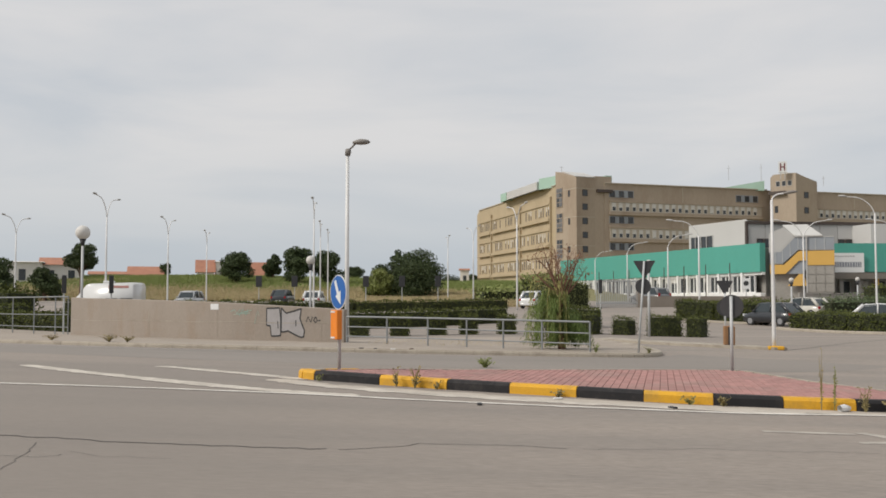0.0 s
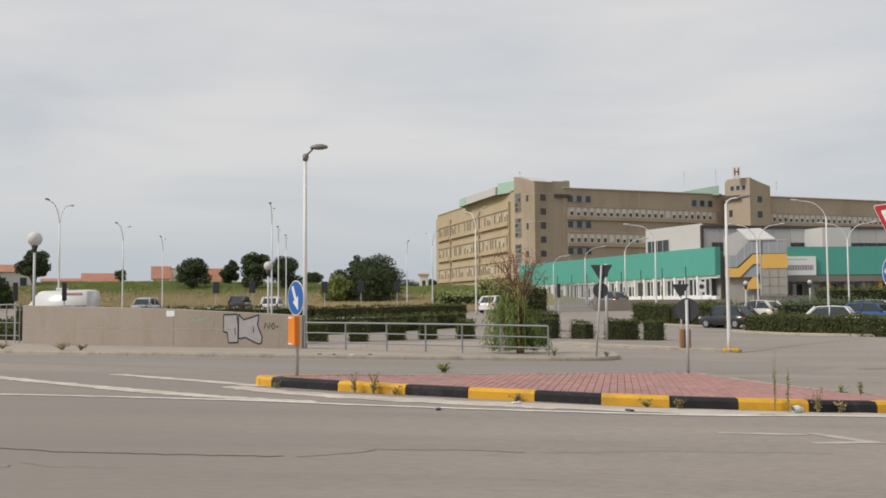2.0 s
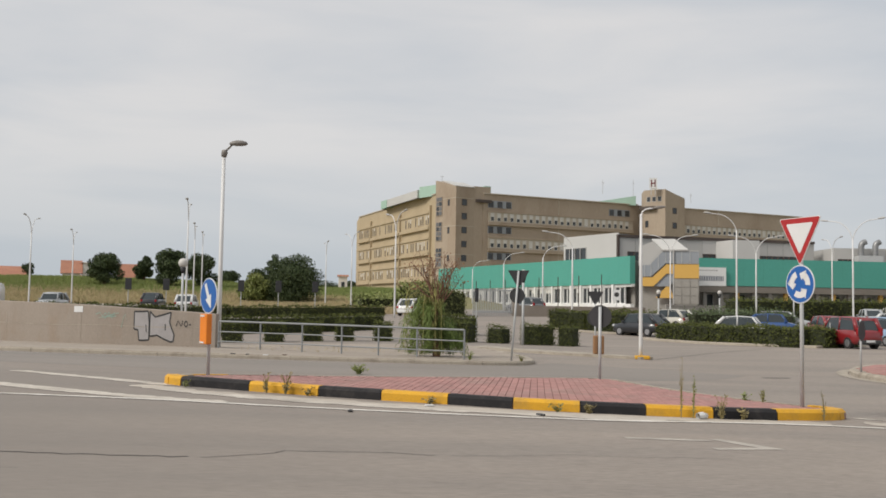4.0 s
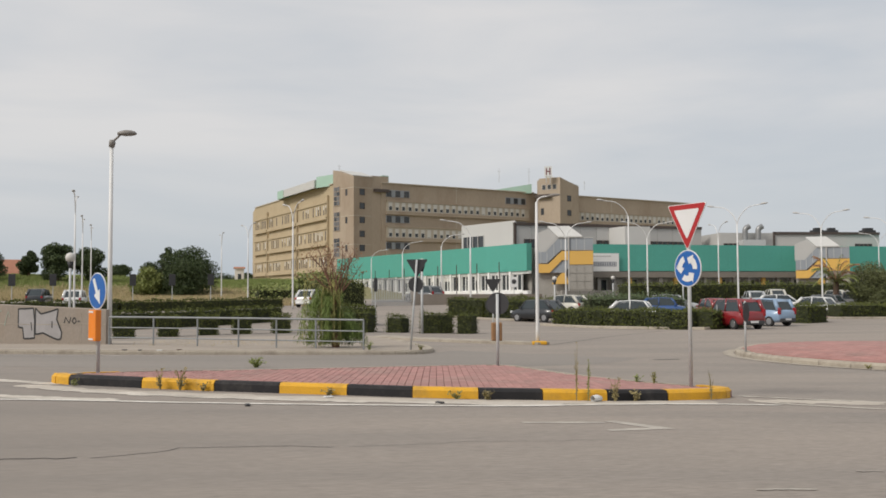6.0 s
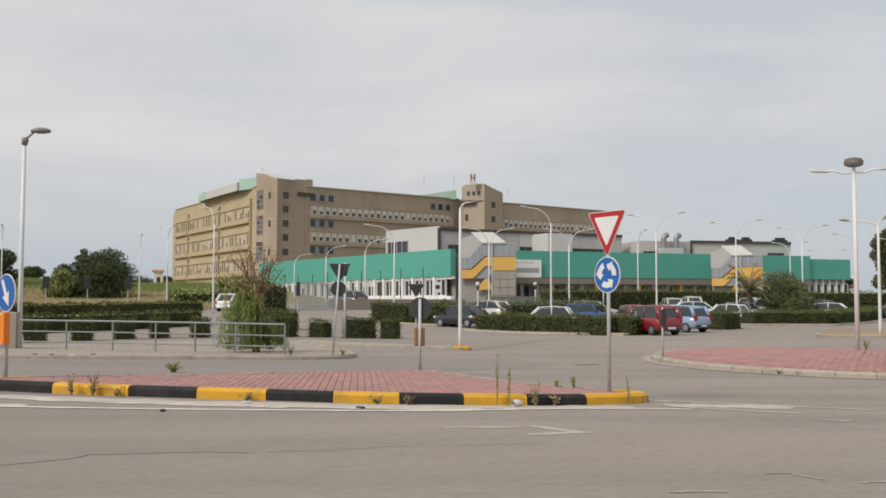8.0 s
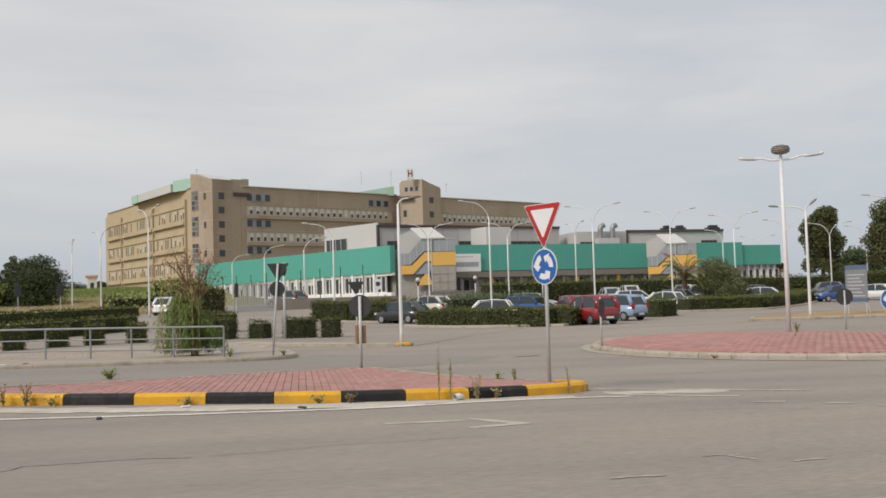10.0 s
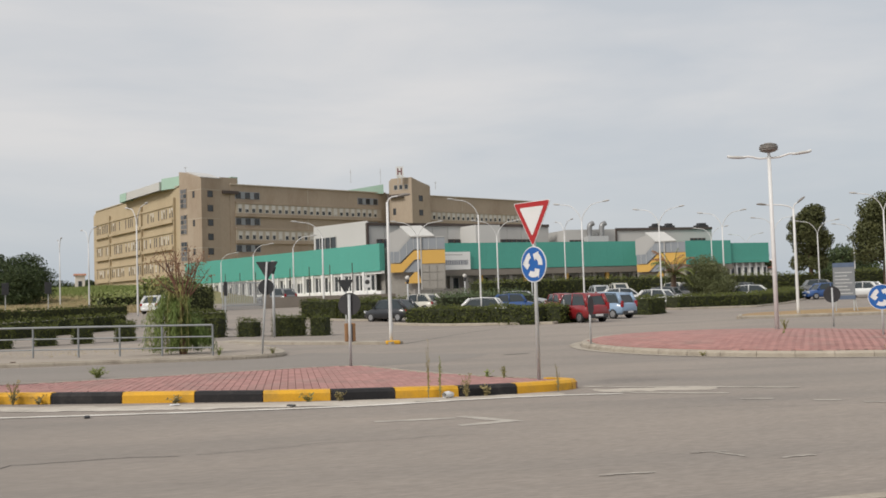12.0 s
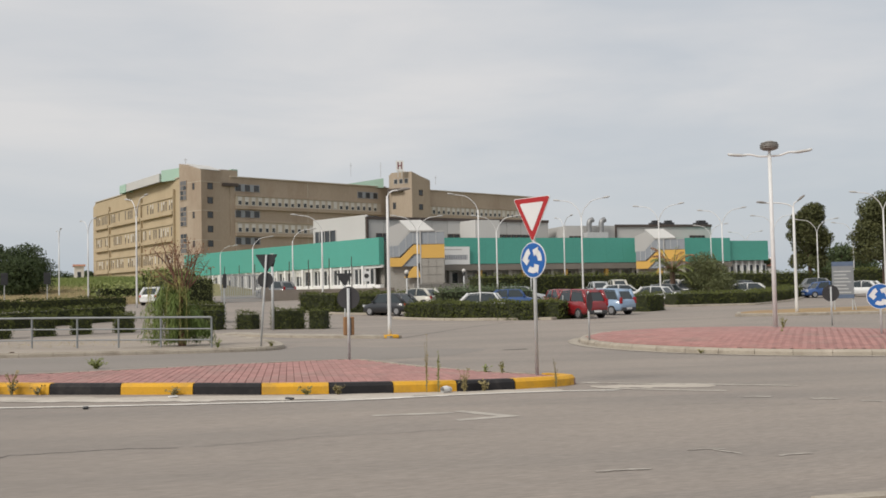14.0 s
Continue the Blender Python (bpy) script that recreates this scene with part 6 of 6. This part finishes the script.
    for wx in (hl * .62, -hl * .62):
        for s in (1, -1):
            bm = bmesh.new()
            tube(bm, [(wx, s * (hw - .2), wr), (wx, s * (hw - .17), wr), (wx, s * (hw + .005), wr), (wx, s * (hw + .015), wr)], [wr * .9, wr, wr, wr * .9], 20)
            tyre = part("wheel", bm, M_TYRE, root)
            bm = bmesh.new()
            tube(bm, [(wx, s * (hw - .0), wr), (wx, s * (hw + .025), wr)], [wr * .66, wr * .60], 16)
            part("rim", bm, M_RIM, tyre)
    return root


car(27.25, 46.4, 95, "mpv", "red", "dark red compact car parked beside a hedge")
car(32.0, 51.1, 107, "mpv", "pale_blue", "pale metallic blue compact car parked on asphalt")
car(21.2, 61.0, 122, "hatch", "black", "black estate car parked beside a hedge")
car(26.7, 57.2, -35, "hatch", "white", "white hatchback parked behind a hedge")
car(32.7, 65.4, -30, "hatch", "dark_blue", "dark blue hatchback in the car park")
car(36.5, 71.3, -30, "estate", "silver", "silver car behind shrubs")
car(34.8, 62.0, 84, "hatch", "red", "dark red hatchback in the car park")
car(48.2, 78.5, 72, "hatch", "silver", "silver hatchback before the tall hedge")
car(53.5, 83.4, 72, "hatch", "cream", "pale hatchback before the tall hedge")
car(46.0, 70.4, -30, "estate", "white", "white estate car in the car park")
car(45.5, 64.7, -62, "hatch", "white", "white car nosing out of a parking bay")
car(50.2, 70.0, -60, "hatch", "grey", "grey hatchback in the car park")
car(55.3, 76.2, 95, "mpv", "cream", "cream people carrier in the car park")
car(55.8, 73.2, -50, "mpv", "grey", "dark grey people carrier in the car park")
car(61.8, 74.9, 100, "hatch", "black", "black hatchback behind a hedge")
car(58.5, 68.5, -45, "estate", "white", "white car behind a hedge")
car(73.2, 76.9, 150, "hatch", "grey", "dark grey car beneath trees")
car(65.5, 67.6, 165, "hatch", "dark_blue", "bright blue hatchback parked on asphalt")
car(70.0, 67.4, 110, "hatch", "white", "white hatchback parked on asphalt")
car(27.2, 71.4, 120, "hatch", "cream", "pale hatchback behind shrubs")
car(20.6, 94.5, 120, "suv", "grey", "dark car before the boundary wall")
car(11.0, 88.0, 150, "estate", "grey", "grey car behind the shrub")
car(8.0, 81.5, 60, "hatch", "white", "white hatchback behind the shrub")
car(-22.3, 83.5, -95, "hatch", "silver", "pale silver car beyond the hedge")
car(-15.6, 92.5, 85, "hatch", "black", "dark hatchback beyond the hedge")
car(-11.3, 83.5, 88, "hatch", "white", "white hatchback beyond the hedge")

# white minibus behind the parapet
van = thing("minibus", on_ground(-23.2, 66.0, -.12), "white minibus with a raised roof behind the parapet", "van", turn=172)
van.scale = (.92, .92, 1.08)
bm = bmesh.new()
prof = [(-2.5, .35), (2.45, .35), (2.55, .9), (2.1, 1.25), (1.55, 2.05), (1.2, 2.22), (-2.3, 2.3), (-2.5, 2.1)]
plate(bm, prof, -.95, .95)
bmesh.ops.bevel(bm, geom=bm.edges[:], offset=.1, segments=2, affect="EDGES")
bmesh.ops.recalc_face_normals(bm, faces=bm.faces[:])
vbody = part("body", bm, PAINTS["white"], van, smooth=True)
for s in (1, -1):
    for x0, x1 in ((-2.3, -1.3), (-1.15, -.15), (0, .85), (1.0, 1.55)):
        bm = bmesh.new()
        box(bm, (x0, s * .955 - .01, .8), (x1, s * .955 + .01, 1.3))
        part("window", bm, M_CARGLASS, van)
    for wx in (-1.6, 1.65):
        bm = bmesh.new()
        tube(bm, [(wx, s * .75, .34), (wx, s * .97, .34)], .34, 18)
        part("wheel", bm, M_TYRE, van)
    bm = bmesh.new()
    box(bm, (-2.0, s * .957 - .008, 1.95), (-.4, s * .957 + .008, 2.1))
    part("lettering_bar", bm, material("pale_red_lettering", (0.5, 0.25, 0.22), 0.6), vbody)
bm = bmesh.new()
soft_box(bm, (-.3, -.3, 2.26), (.4, .3, 2.42), .05)
part("roof_hatch", bm, PAINTS["white"], van)
bm = bmesh.new()
box(bm, (1.72, -.8, 1.32), (1.78, .8, 1.9), Matrix.Translation((1.75, 0, 1.6)) @ Matrix.Rotation(radians(-34), 4, "Y") @ Matrix.Translation((-1.72, 0, -1.6)))
part("windscreen", bm, M_CARGLASS, van)


# ---- information boards, panels in the meadow, small notices ----
M_BOARD = material("weathered_grey_blue_board", (0.22, 0.235, 0.25), 0.7, (0.17, 0.18, 0.195), 1.5, 0.5)


def info_board(x, y, w, z0, z1, turn, label):
    root = thing("information_board", on_ground(x, y, .1), label, "notice board", turn=turn)
    for s in (-w / 2 + .1, w / 2 - .1):
        bm = bmesh.new()
        tube(bm, [(s, .05, -.1), (s, .05, z1)], .035, 8)
        part("post", bm, M_GALV, root)
        bm = bmesh.new()
        tube(bm, [(s, .05, z0 + .3), (s + (.2 if s > 0 else -.2), .1, -.1)], .025, 6)
        part("brace", bm, M_GALV, root)
    bm = bmesh.new()
    box(bm, (-w / 2, -.02, z0), (w / 2, .03, z1))
    board = part("board", bm, M_BOARD, root)
    for a, b in ((z0, z0 + .22), (z1 - .25, z1)):
        bm = bmesh.new()
        box(bm, (-w / 2, -.028, a), (w / 2, -.018, b))
        part("blue_strip", bm, material("dull_blue_panel", (0.10, 0.14, 0.22), 0.6), board)
    for k in range(7):
        bm = bmesh.new()
        zz = z0 + .32 + k * (z1 - z0 - .7) / 7
        box(bm, (-w / 2 + .1, -.026, zz), (w / 2 - .15 - .12 * (k % 3), -.019, zz + .05))
        part("text_bar", bm, M_GALV, board)


info_board(42.0, 41.7, 1.15, .65, 2.75, -44, "grey information board with blue strips on the splitter island")
info_board(45.0, 40.0, 1.4, 1.3, 2.9, -46, "grey information board on the splitter island")
for x, y in ((-18.1, 93.2), (-14.7, 93.9), (-7.7, 94.7), (-4.1, 94.9), (-.5, 95.0)):
    root = thing("field_sign", on_ground(x, y), "dark rectangular panel on a post beside the meadow", "sign", "panels beside the meadow", turn=5)
    bm = bmesh.new()
    tube(bm, [(0, .06, -.1), (0, .06, 2.8)], .04, 8)
    part("post", bm, M_GALV, root)
    bm = bmesh.new()
    soft_box(bm, (-.3, -.06, 1.75), (.3, .04, 2.85), .03)
    part("panel", bm, M_DARK, root)
for x, y, t in ((-16.9, 42.3, 20), (-14.9, 42.6, 20), (9.1, 54.8, 0)):
    root = thing("parking_sign", on_ground(x, y), "narrow dark blue sign on a steel post behind the rail", "sign", turn=t)
    bm = bmesh.new()
    tube(bm, [(0, .05, -.1), (0, .05, 2.7)], .035, 8)
    part("post", bm, M_GALV, root)
    bm = bmesh.new()
    soft_box(bm, (-.1, -.05, 1.95), (.1, .04, 2.75), .02)
    part("panel", bm, M_DARK, root)
for x, y, z in ((31.2, 97.6, 2.6),):
    root = thing("notice_sign", on_ground(x, y), "white square notice with a dark mark on a post", "sign", "notices", turn=-15)
    bm = bmesh.new()
    tube(bm, [(0, .05, -.1), (0, .05, z)], .04, 8)
    part("post", bm, M_GALV, root)
    bm = bmesh.new()
    soft_box(bm, (-.45, -.04, z - 1.1), (.45, .03, z), .02)
    face = part("plate", bm, M_WHITE, root)
    bm = bmesh.new()
    disc(bm, .26, -.05, -.04, z - .5, 16)
    part("mark", bm, M_DARK, face)
bin_ = thing("litter_bin", on_ground(26.2, 46.2), "small green litter bin on a post beside the hedge", "bin", turn=-30)
bm = bmesh.new()
tube(bm, [(0, 0, .5), (0, 0, .95)], [.12, .15], 12)
part("bucket", bm, material("green_bin_plastic", (0.03, 0.16, 0.12), 0.5), bin_)
bm = bmesh.new()
tube(bm, [(0, .2, -.1), (0, .2, 1.3)], .03, 8)
part("post", bm, M_GALV, bin_)

# ---- parapet graffiti and plate ----
def on_wall(name, pts, mat, off, label):
    bm = bmesh.new()
    bm.faces.new([bm.verts.new(wall_point(s, z, off)) for s, z in pts])
    bmesh.ops.triangulate(bm, faces=bm.faces[:])
    return part(name, bm, mat, wall, label)


def stroke(pts, width, mat, name="graffiti_stroke"):
    bm = bmesh.new()
    prev = None
    for i, (s, z) in enumerate(pts):
        a, b = pts[max(i - 1, 0)], pts[min(i + 1, len(pts) - 1)]
        ds, dz = (b[0] - a[0]) * 16.5, b[1] - a[1]
        ln = math.hypot(ds, dz) or 1
        ns, nz = -dz / ln * width / 2 / 16.5, ds / ln * width / 2
        row = [bm.verts.new(wall_point(s + ns, z + nz, .008)), bm.verts.new(wall_point(s - ns, z - nz, .008))]
        if prev:
            bm.faces.new((prev[0], prev[1], row[1], row[0]))
        prev = row
    part(name, bm, mat, wall)


M_SPRAYBLACK = material("black_spray_paint", (0.02, 0.02, 0.022), 0.7, (0.04, 0.04, 0.04), 6.0)
M_SPRAYGREY = material("silver_spray_paint", (0.36, 0.34, 0.34), 0.6, (0.29, 0.275, 0.27), 3.0)
M_SPRAYTEAL = material("faded_teal_spray", (0.22, 0.34, 0.29), 0.8, (0.33, 0.33, 0.27), 5.0, 0.3)
S = lambda px_: float(np.interp(px_, (124.9, 175.4, 230.5, 296.9, 368.7, 427.5, 488.5, 547.5, 608.1), (1, .875, .75, .625, .5, .375, .25, .125, 0)))
Z = lambda py_: .15 + (602.0 - py_) * .0213
block1 = [(471, 549), (494, 548), (496, 567), (496, 594), (480, 595), (478, 578), (471, 577)]
block2 = [(497, 548), (505, 557), (528, 549), (526, 565), (533, 585), (532, 595), (527, 596), (508, 586), (497, 588)]
for blk in (block1, block2):
    on_wall("graffiti_fill", [(S(a), Z(b)) for a, b in blk], M_SPRAYGREY, .004, "silver graffiti block")
    pts = blk + blk[:1]
    for a, b in zip(pts, pts[1:]):
        stroke([(S(a[0]), Z(a[1])), (S((a[0] + b[0]) / 2), Z((a[1] + b[1]) / 2 + .4)), (S(b[0]), Z(b[1]))], .055, M_SPRAYBLACK)
for blk in ([(536, 571), (538, 562), (543, 571), (545, 562)], [(549, 563), (547, 568), (550, 572), (553, 568), (551, 563), (549, 563)], [(555, 568), (558, 568)], [(491, 570), (492, 582)], [(520, 568), (520, 578)]):
    stroke([(S(a), Z(b)) for a, b in blk], .045, M_SPRAYBLACK)
for blk in ([(405, 555), (412, 552), (416, 558), (422, 552)], [(420, 562), (427, 551), (432, 561), (436, 551)], [(424, 557), (444, 552)], [(449, 575), (452, 560), (455, 553), (457, 562)], [(410, 560), (440, 557)]):
    stroke([(S(a), Z(b)) for a, b in blk], .04, M_SPRAYTEAL)
on_wall("small_plate", [(S(372), Z(542)), (S(385), Z(542)), (S(385), Z(552)), (S(372), Z(552))], M_WHITE, .012, "small white plate")
for px_ in (264, 383, 560):
    stroke([(S(px_), .2), (S(px_), 1.2)], .018, M_KERB, "joint")
stroke([(s / 20, .78 + .02 * math.sin(s)) for s in range(0, 21)], .02, M_KERB, "pour_line")


# ---- shrubs, palm, weeds and meadow ----
tam = thing("tamarisk_shrub", on_ground(3.62, 30.1, .12), "weeping green tamarisk with a half-bare rusty crown", "shrub")
rng = random.Random(77)
bm = bmesh.new()
tube(bm, bend([(.15, 0, -.1), (.1, .1, .9), (.12, 0, 1.75)], 4), [.13, .12, .12, .115, .11, .11, .1, .1, .09], 8)
trunk = part("trunk", bm, M_TWIG, tam, smooth=True)
tips = []
for k in range(15):
    a = rng.uniform(0, 6.28)
    r = rng.uniform(.35, 1.1)
    tip_ = Vector((.12 + math.cos(a) * r, math.sin(a) * r * .7, rng.uniform(2.2, 3.35)))
    root_ = Vector((.12, 0, rng.uniform(1.3, 1.8)))
    mid_ = root_.lerp(tip_, .5) + Vector((rng.uniform(-.12, .12), rng.uniform(-.1, .1), rng.uniform(-.1, .15)))
    bm = bmesh.new()
    tube(bm, bend([root_, mid_, tip_], 4), [.034, .03, .027, .024, .02, .016, .012, .009, .006], 6)
    limb = part("limb", bm, M_TWIG, trunk)
    bm = bmesh.new()
    for j in range(11):
        st = mid_.lerp(tip_, rng.uniform(.1, 1))
        en = st + Vector((rng.uniform(-.3, .3), rng.uniform(-.3, .3), rng.uniform(-.05, .42)))
        tube(bm, [st, st.lerp(en, .5) + Vector((0, 0, .04)), en], [.008, .006, .003], 4)
    part("twig", bm, M_TWIG, limb)
    tips.append(tip_)
bm = bmesh.new()
leaf_cloud(bm, [((t.x, t.y, t.z - .1), (.28, .28, .22)) for t in tips], 420, .03, rng, 0.2, 1.3)
part("dry_sprays", bm, M_RUSTLEAF, tam, "rusty brown dry sprays")
# drooping green fronds: arching stems that leave the trunk and hang to the ground, thick with fine sprays, gaps between
def frond_group(name, count, mat, text, lean, reach, tops, dens):
    bm = bmesh.new()
    for k in range(count):
        a = rng.uniform(0, 6.28)
        rr = rng.uniform(.25, 1) * reach
        start = Vector((.05, 0, rng.uniform(*tops)))
        far = Vector((lean + math.cos(a) * rr, math.sin(a) * rr * .7, start.z + rng.uniform(-.15, .25)))
        end = Vector((far.x * 1.12, far.y * 1.1, rng.uniform(.05, .55)))
        pts = bend([start, start.lerp(far, .55) + Vector((0, 0, .22)), far, far.lerp(end, .5), end], 4)
        tube(bm, pts, [.012] * len(pts), 3, cap=False)
        for p in pts[3:]:
            for _ in range(dens):
                o = p + Vector((rng.gauss(0, .07), rng.gauss(0, .07), rng.gauss(0, .07)))
                ln = rng.uniform(.10, .24)
                d = Vector((rng.gauss(0, .3), rng.gauss(0, .3), -1)).normalized()
                if o.z - ln < .0:
                    continue
                w = d.orthogonal().normalized()
                w.rotate(Matrix.Rotation(rng.uniform(0, 6.28), 3, d))
                w *= .010
                bm.faces.new([bm.verts.new(o), bm.verts.new(o + d * ln * .5 + w), bm.verts.new(o + d * ln), bm.verts.new(o + d * ln * .5 - w)])
    part(name, bm, mat, tam, text)


frond_group("frond", 20, M_TAMARISK, "drooping light green fronds", -.35, .62, (1.1, 1.62), 15)
frond_group("frond", 24, leaf_material("deep_green_sprays", (0.085, 0.13, 0.033), (0.13, 0.175, 0.05)), "dark green inner fronds", .42, .62, (.4, 1.1), 15)
frond_group("frond", 6, leaf_material("yellowing_sprays", (0.30, 0.25, 0.09), (0.24, 0.26, 0.09)), "yellowing upper fronds", -.35, .8, (1.55, 1.95), 8)

palm = thing("palm_tree", on_ground(51.7, 71.3), "short palm with rust-tipped arching fronds", "palm")
palm.scale = (.85, .85, 1.15)
bm = bmesh.new()
tube(bm, [(0, 0, -.1), (0, 0, 1.2), (0, 0, 2.2)], [.28, .3, .26], 10)
part("trunk", bm, M_BARK, palm)
for k in range(34):
    a = 2.4 * k
    up_ = rng.uniform(.5, 2.5)
    bm = bmesh.new()
    pts = [Vector((math.cos(a) * 2.3 * t, math.sin(a) * 2.3 * t, 2.1 + up_ * 1.6 * t - 1.9 * t * t)) for t in (0, .2, .4, .6, .8, 1)]
    tube(bm, pts, [.03, .028, .024, .018, .012, .006], 4)
    for i in range(20):
        t = .15 + .85 * i / 20
        p = Vector((math.cos(a) * 2.3 * t, math.sin(a) * 2.3 * t, 2.1 + up_ * 1.6 * t - 1.9 * t * t))
        for s in (1, -1):
            side = Vector((-math.sin(a) * s, math.cos(a) * s, -.45)).normalized() * .42
            fw = Vector((math.cos(a), math.sin(a), 0)) * .05
            bm.faces.new([bm.verts.new(p - fw), bm.verts.new(p + fw), bm.verts.new(p + side + fw * 2)])
    part("frond", bm, M_RUSTLEAF if k % 3 == 0 else M_BUSH, palm)


def weed(x, y, h, spread, n, label, seed, mat=M_WEED, lift=0.0, tall=False):
    r = random.Random(seed)
    root = thing("weed", on_ground(x, y, lift), label, "weed", "roadside weeds")
    bm = bmesh.new()
    for k in range(n):
        a, q = r.uniform(0, 6.28), r.uniform(.2, 1) * spread
        top = Vector((math.cos(a) * q, math.sin(a) * q, h * r.uniform(.5, 1)))
        mid_ = Vector((top.x * .35, top.y * .35, top.z * .6))
        tube(bm, [(top.x * .05, top.y * .05, -.03), mid_, top], [.006, .005, .002], 4)
        for j in range(5 if not tall else 14):
            t = r.uniform(.15, 1)
            p = Vector((0, 0, 0)).lerp(top, t)
            d = Vector((r.gauss(0, 1), r.gauss(0, 1), r.gauss(.5, .6))).normalized() * (.05 if not tall else .028)
            w = d.orthogonal().normalized() * .014
            bm.faces.new([bm.verts.new(p), bm.verts.new(p + d * .5 + w), bm.verts.new(p + d), bm.verts.new(p + d * .5 - w)])
    tagged(part("stem_tuft", bm, mat, root), kind="stuff")


weed(5.4, 13.62, 1.0, .06, 3, "tall thin dry weed stem at the kerb", 1, M_WEEDDRY, 0, True)
weed(5.58, 13.6, .8, .03, 4, "tall green weed spike at the kerb", 2, M_WEED, 0, True)
for i, (x, y, h, s, n) in enumerate(((-.75, 15.5, .34, .1, 9), (-.45, 15.4, .38, .14, 12), (-.1, 15.25, .16, .12, 8), (1.75, 14.55, .14, .14, 10), (3.6, 13.92, .14, .14, 8), (4.05, 13.85, .16, .12, 9), (6.0, 13.6, .36, .13, 12), (6.35, 13.62, .2, .12, 9), (7.72, 13.8, .5, .04, 4), (-2.1, 16.2, .12, .1, 6))):
    weed(x, y - .05, h, s, n, "dry yellow-green weed growing at the kerb", 5 + i, M_WEED if i % 5 == 4 else M_WEEDDRY)
for i, (x, y, h, s, n, lf) in enumerate(((.95, 21.6, .24, .26, 40, 0), (7.5, 15.3, .26, .1, 9, .12), (7.35, 15.7, .16, .1, 7, .12), (24.9, 27.6, .45, .2, 22, .3), (22.5, 25.0, .2, .1, 6, .3), (16.6, 21.6, .14, .12, 8, 0), (20.5, 18.9, .28, .1, 8, 0), (-10.6, 30.2, .2, .4, 30, .15), (-9.9, 29.8, .18, .3, 22, .15), (-13, 31.6, .16, .4, 22, .15), (4.6, 28.6, .3, .2, 14, .12), (6.2, 28.6, .2, .2, 12, .12))):
    weed(x, y, h, s, n, "low weed tuft growing from a joint", 30 + i, M_WEEDDRY if x < -8 else M_WEED if i % 2 else M_BUSH, lf)
# broken plastic cup by the kerb, and litter on the pavement
litter = thing("plastic_litter", on_ground(5.68, 13.5), "crushed white plastic container lying at the kerb", "litter", turn=20)
bm = bmesh.new()
tube(bm, [(-.09, 0, .05), (.0, 0, .055), (.09, .02, .045)], [.05, .055, .04], 9, cap=False)
part("cup", bm, M_WHITE, litter)
for i, (x, y, mt) in enumerate(((-1.4, 26.6, M_WHITE), (-1.9, 26.7, M_DARK), (-2.3, 26.8, M_DARK), (-.9, 27.1, M_BARK), (3.2, 13.3, M_DARK), (1.7, 14.1, M_WHITE), (0.5, 13.0, M_DARK))):
    bm = bmesh.new()
    soft_box(bm, (-.1, -.05, 0), (.1, .05, .05), .02)
    ob = tagged(part("litter_scrap", bm, mt), "small scrap of litter on the ground", "litter", "litter")
    ob.matrix_world = Matrix.Translation(on_ground(x, y, .16 if y > 26 else .005)) @ Matrix.Rotation(i * 1.3, 4, "Z") @ Matrix.Diagonal((.7, .7, .5, 1))


def grass_field(name, spots, mat, label, seed, tall, wide):
    """Tufts of upright blades over an area, each blade a thin triangle."""
    r = random.Random(seed)
    verts, faces = [], []
    for x, y, k in spots:
        z = ground_z(x, y) - .05
        for _ in range(5):
            a = r.uniform(0, 3.14)
            bx, by = x + r.gauss(0, wide * 1.6), y + r.gauss(0, wide * 1.6)
            h = tall * k * r.uniform(.5, 1.25)
            ca, sa = math.cos(a) * wide, math.sin(a) * wide
            lx, ly = r.gauss(0, .2) * h, r.gauss(0, .2) * h
            i = len(verts)
            verts += [(bx - ca, by - sa, z), (bx + ca, by + sa, z), (bx + lx, by + ly, z + h)]
            faces.append((i, i + 1, i + 2))
    me = bpy.data.meshes.new(name)
    me.from_pydata(verts, [], faces)
    me.materials.append(mat)
    return tagged(new(name, me), label, "grass", kind="stuff")


r = random.Random(9)
dry, green = [], []
for _ in range(110000):
    y = 86 + 104 * r.random() ** 1.15
    x = r.uniform(-.62 * y, .115 * y)
    if y < 112 and x < -9.5:
        continue
    nn = noise.noise(Vector((x * .06, y * .05, 3.0))) + .5 * noise.noise(Vector((x * .2, y * .16, 7.0)))
    edge = (y - 138) / 7 + nn * 1.3 - (1.6 if x < -.33 * y and y > 150 else 0)
    (green if edge + r.gauss(0, .5) > 0 or r.random() < .07 else dry).append((x, y, .7 + .6 * nn))
grass_field("dry_grass", dry, M_GRASSDRY, "tall straw-coloured dry meadow grass", 21, .62, .03)
grass_field("green_grass", green, M_GRASSGREEN, "tall green meadow grass on the rise", 22, .6, .035)
strip = [(r.uniform(-2.6, 4.2), r.uniform(31.5, 35.5), r.uniform(.2, .5)) for _ in range(700)]
grass_field("verge_grass", strip, M_GRASSDRY, "short dry grass behind the rail", 23, .5, .012)


# ---- block paving, piece by piece ----
for job in PAVER_JOBS:
    pavers(*job)
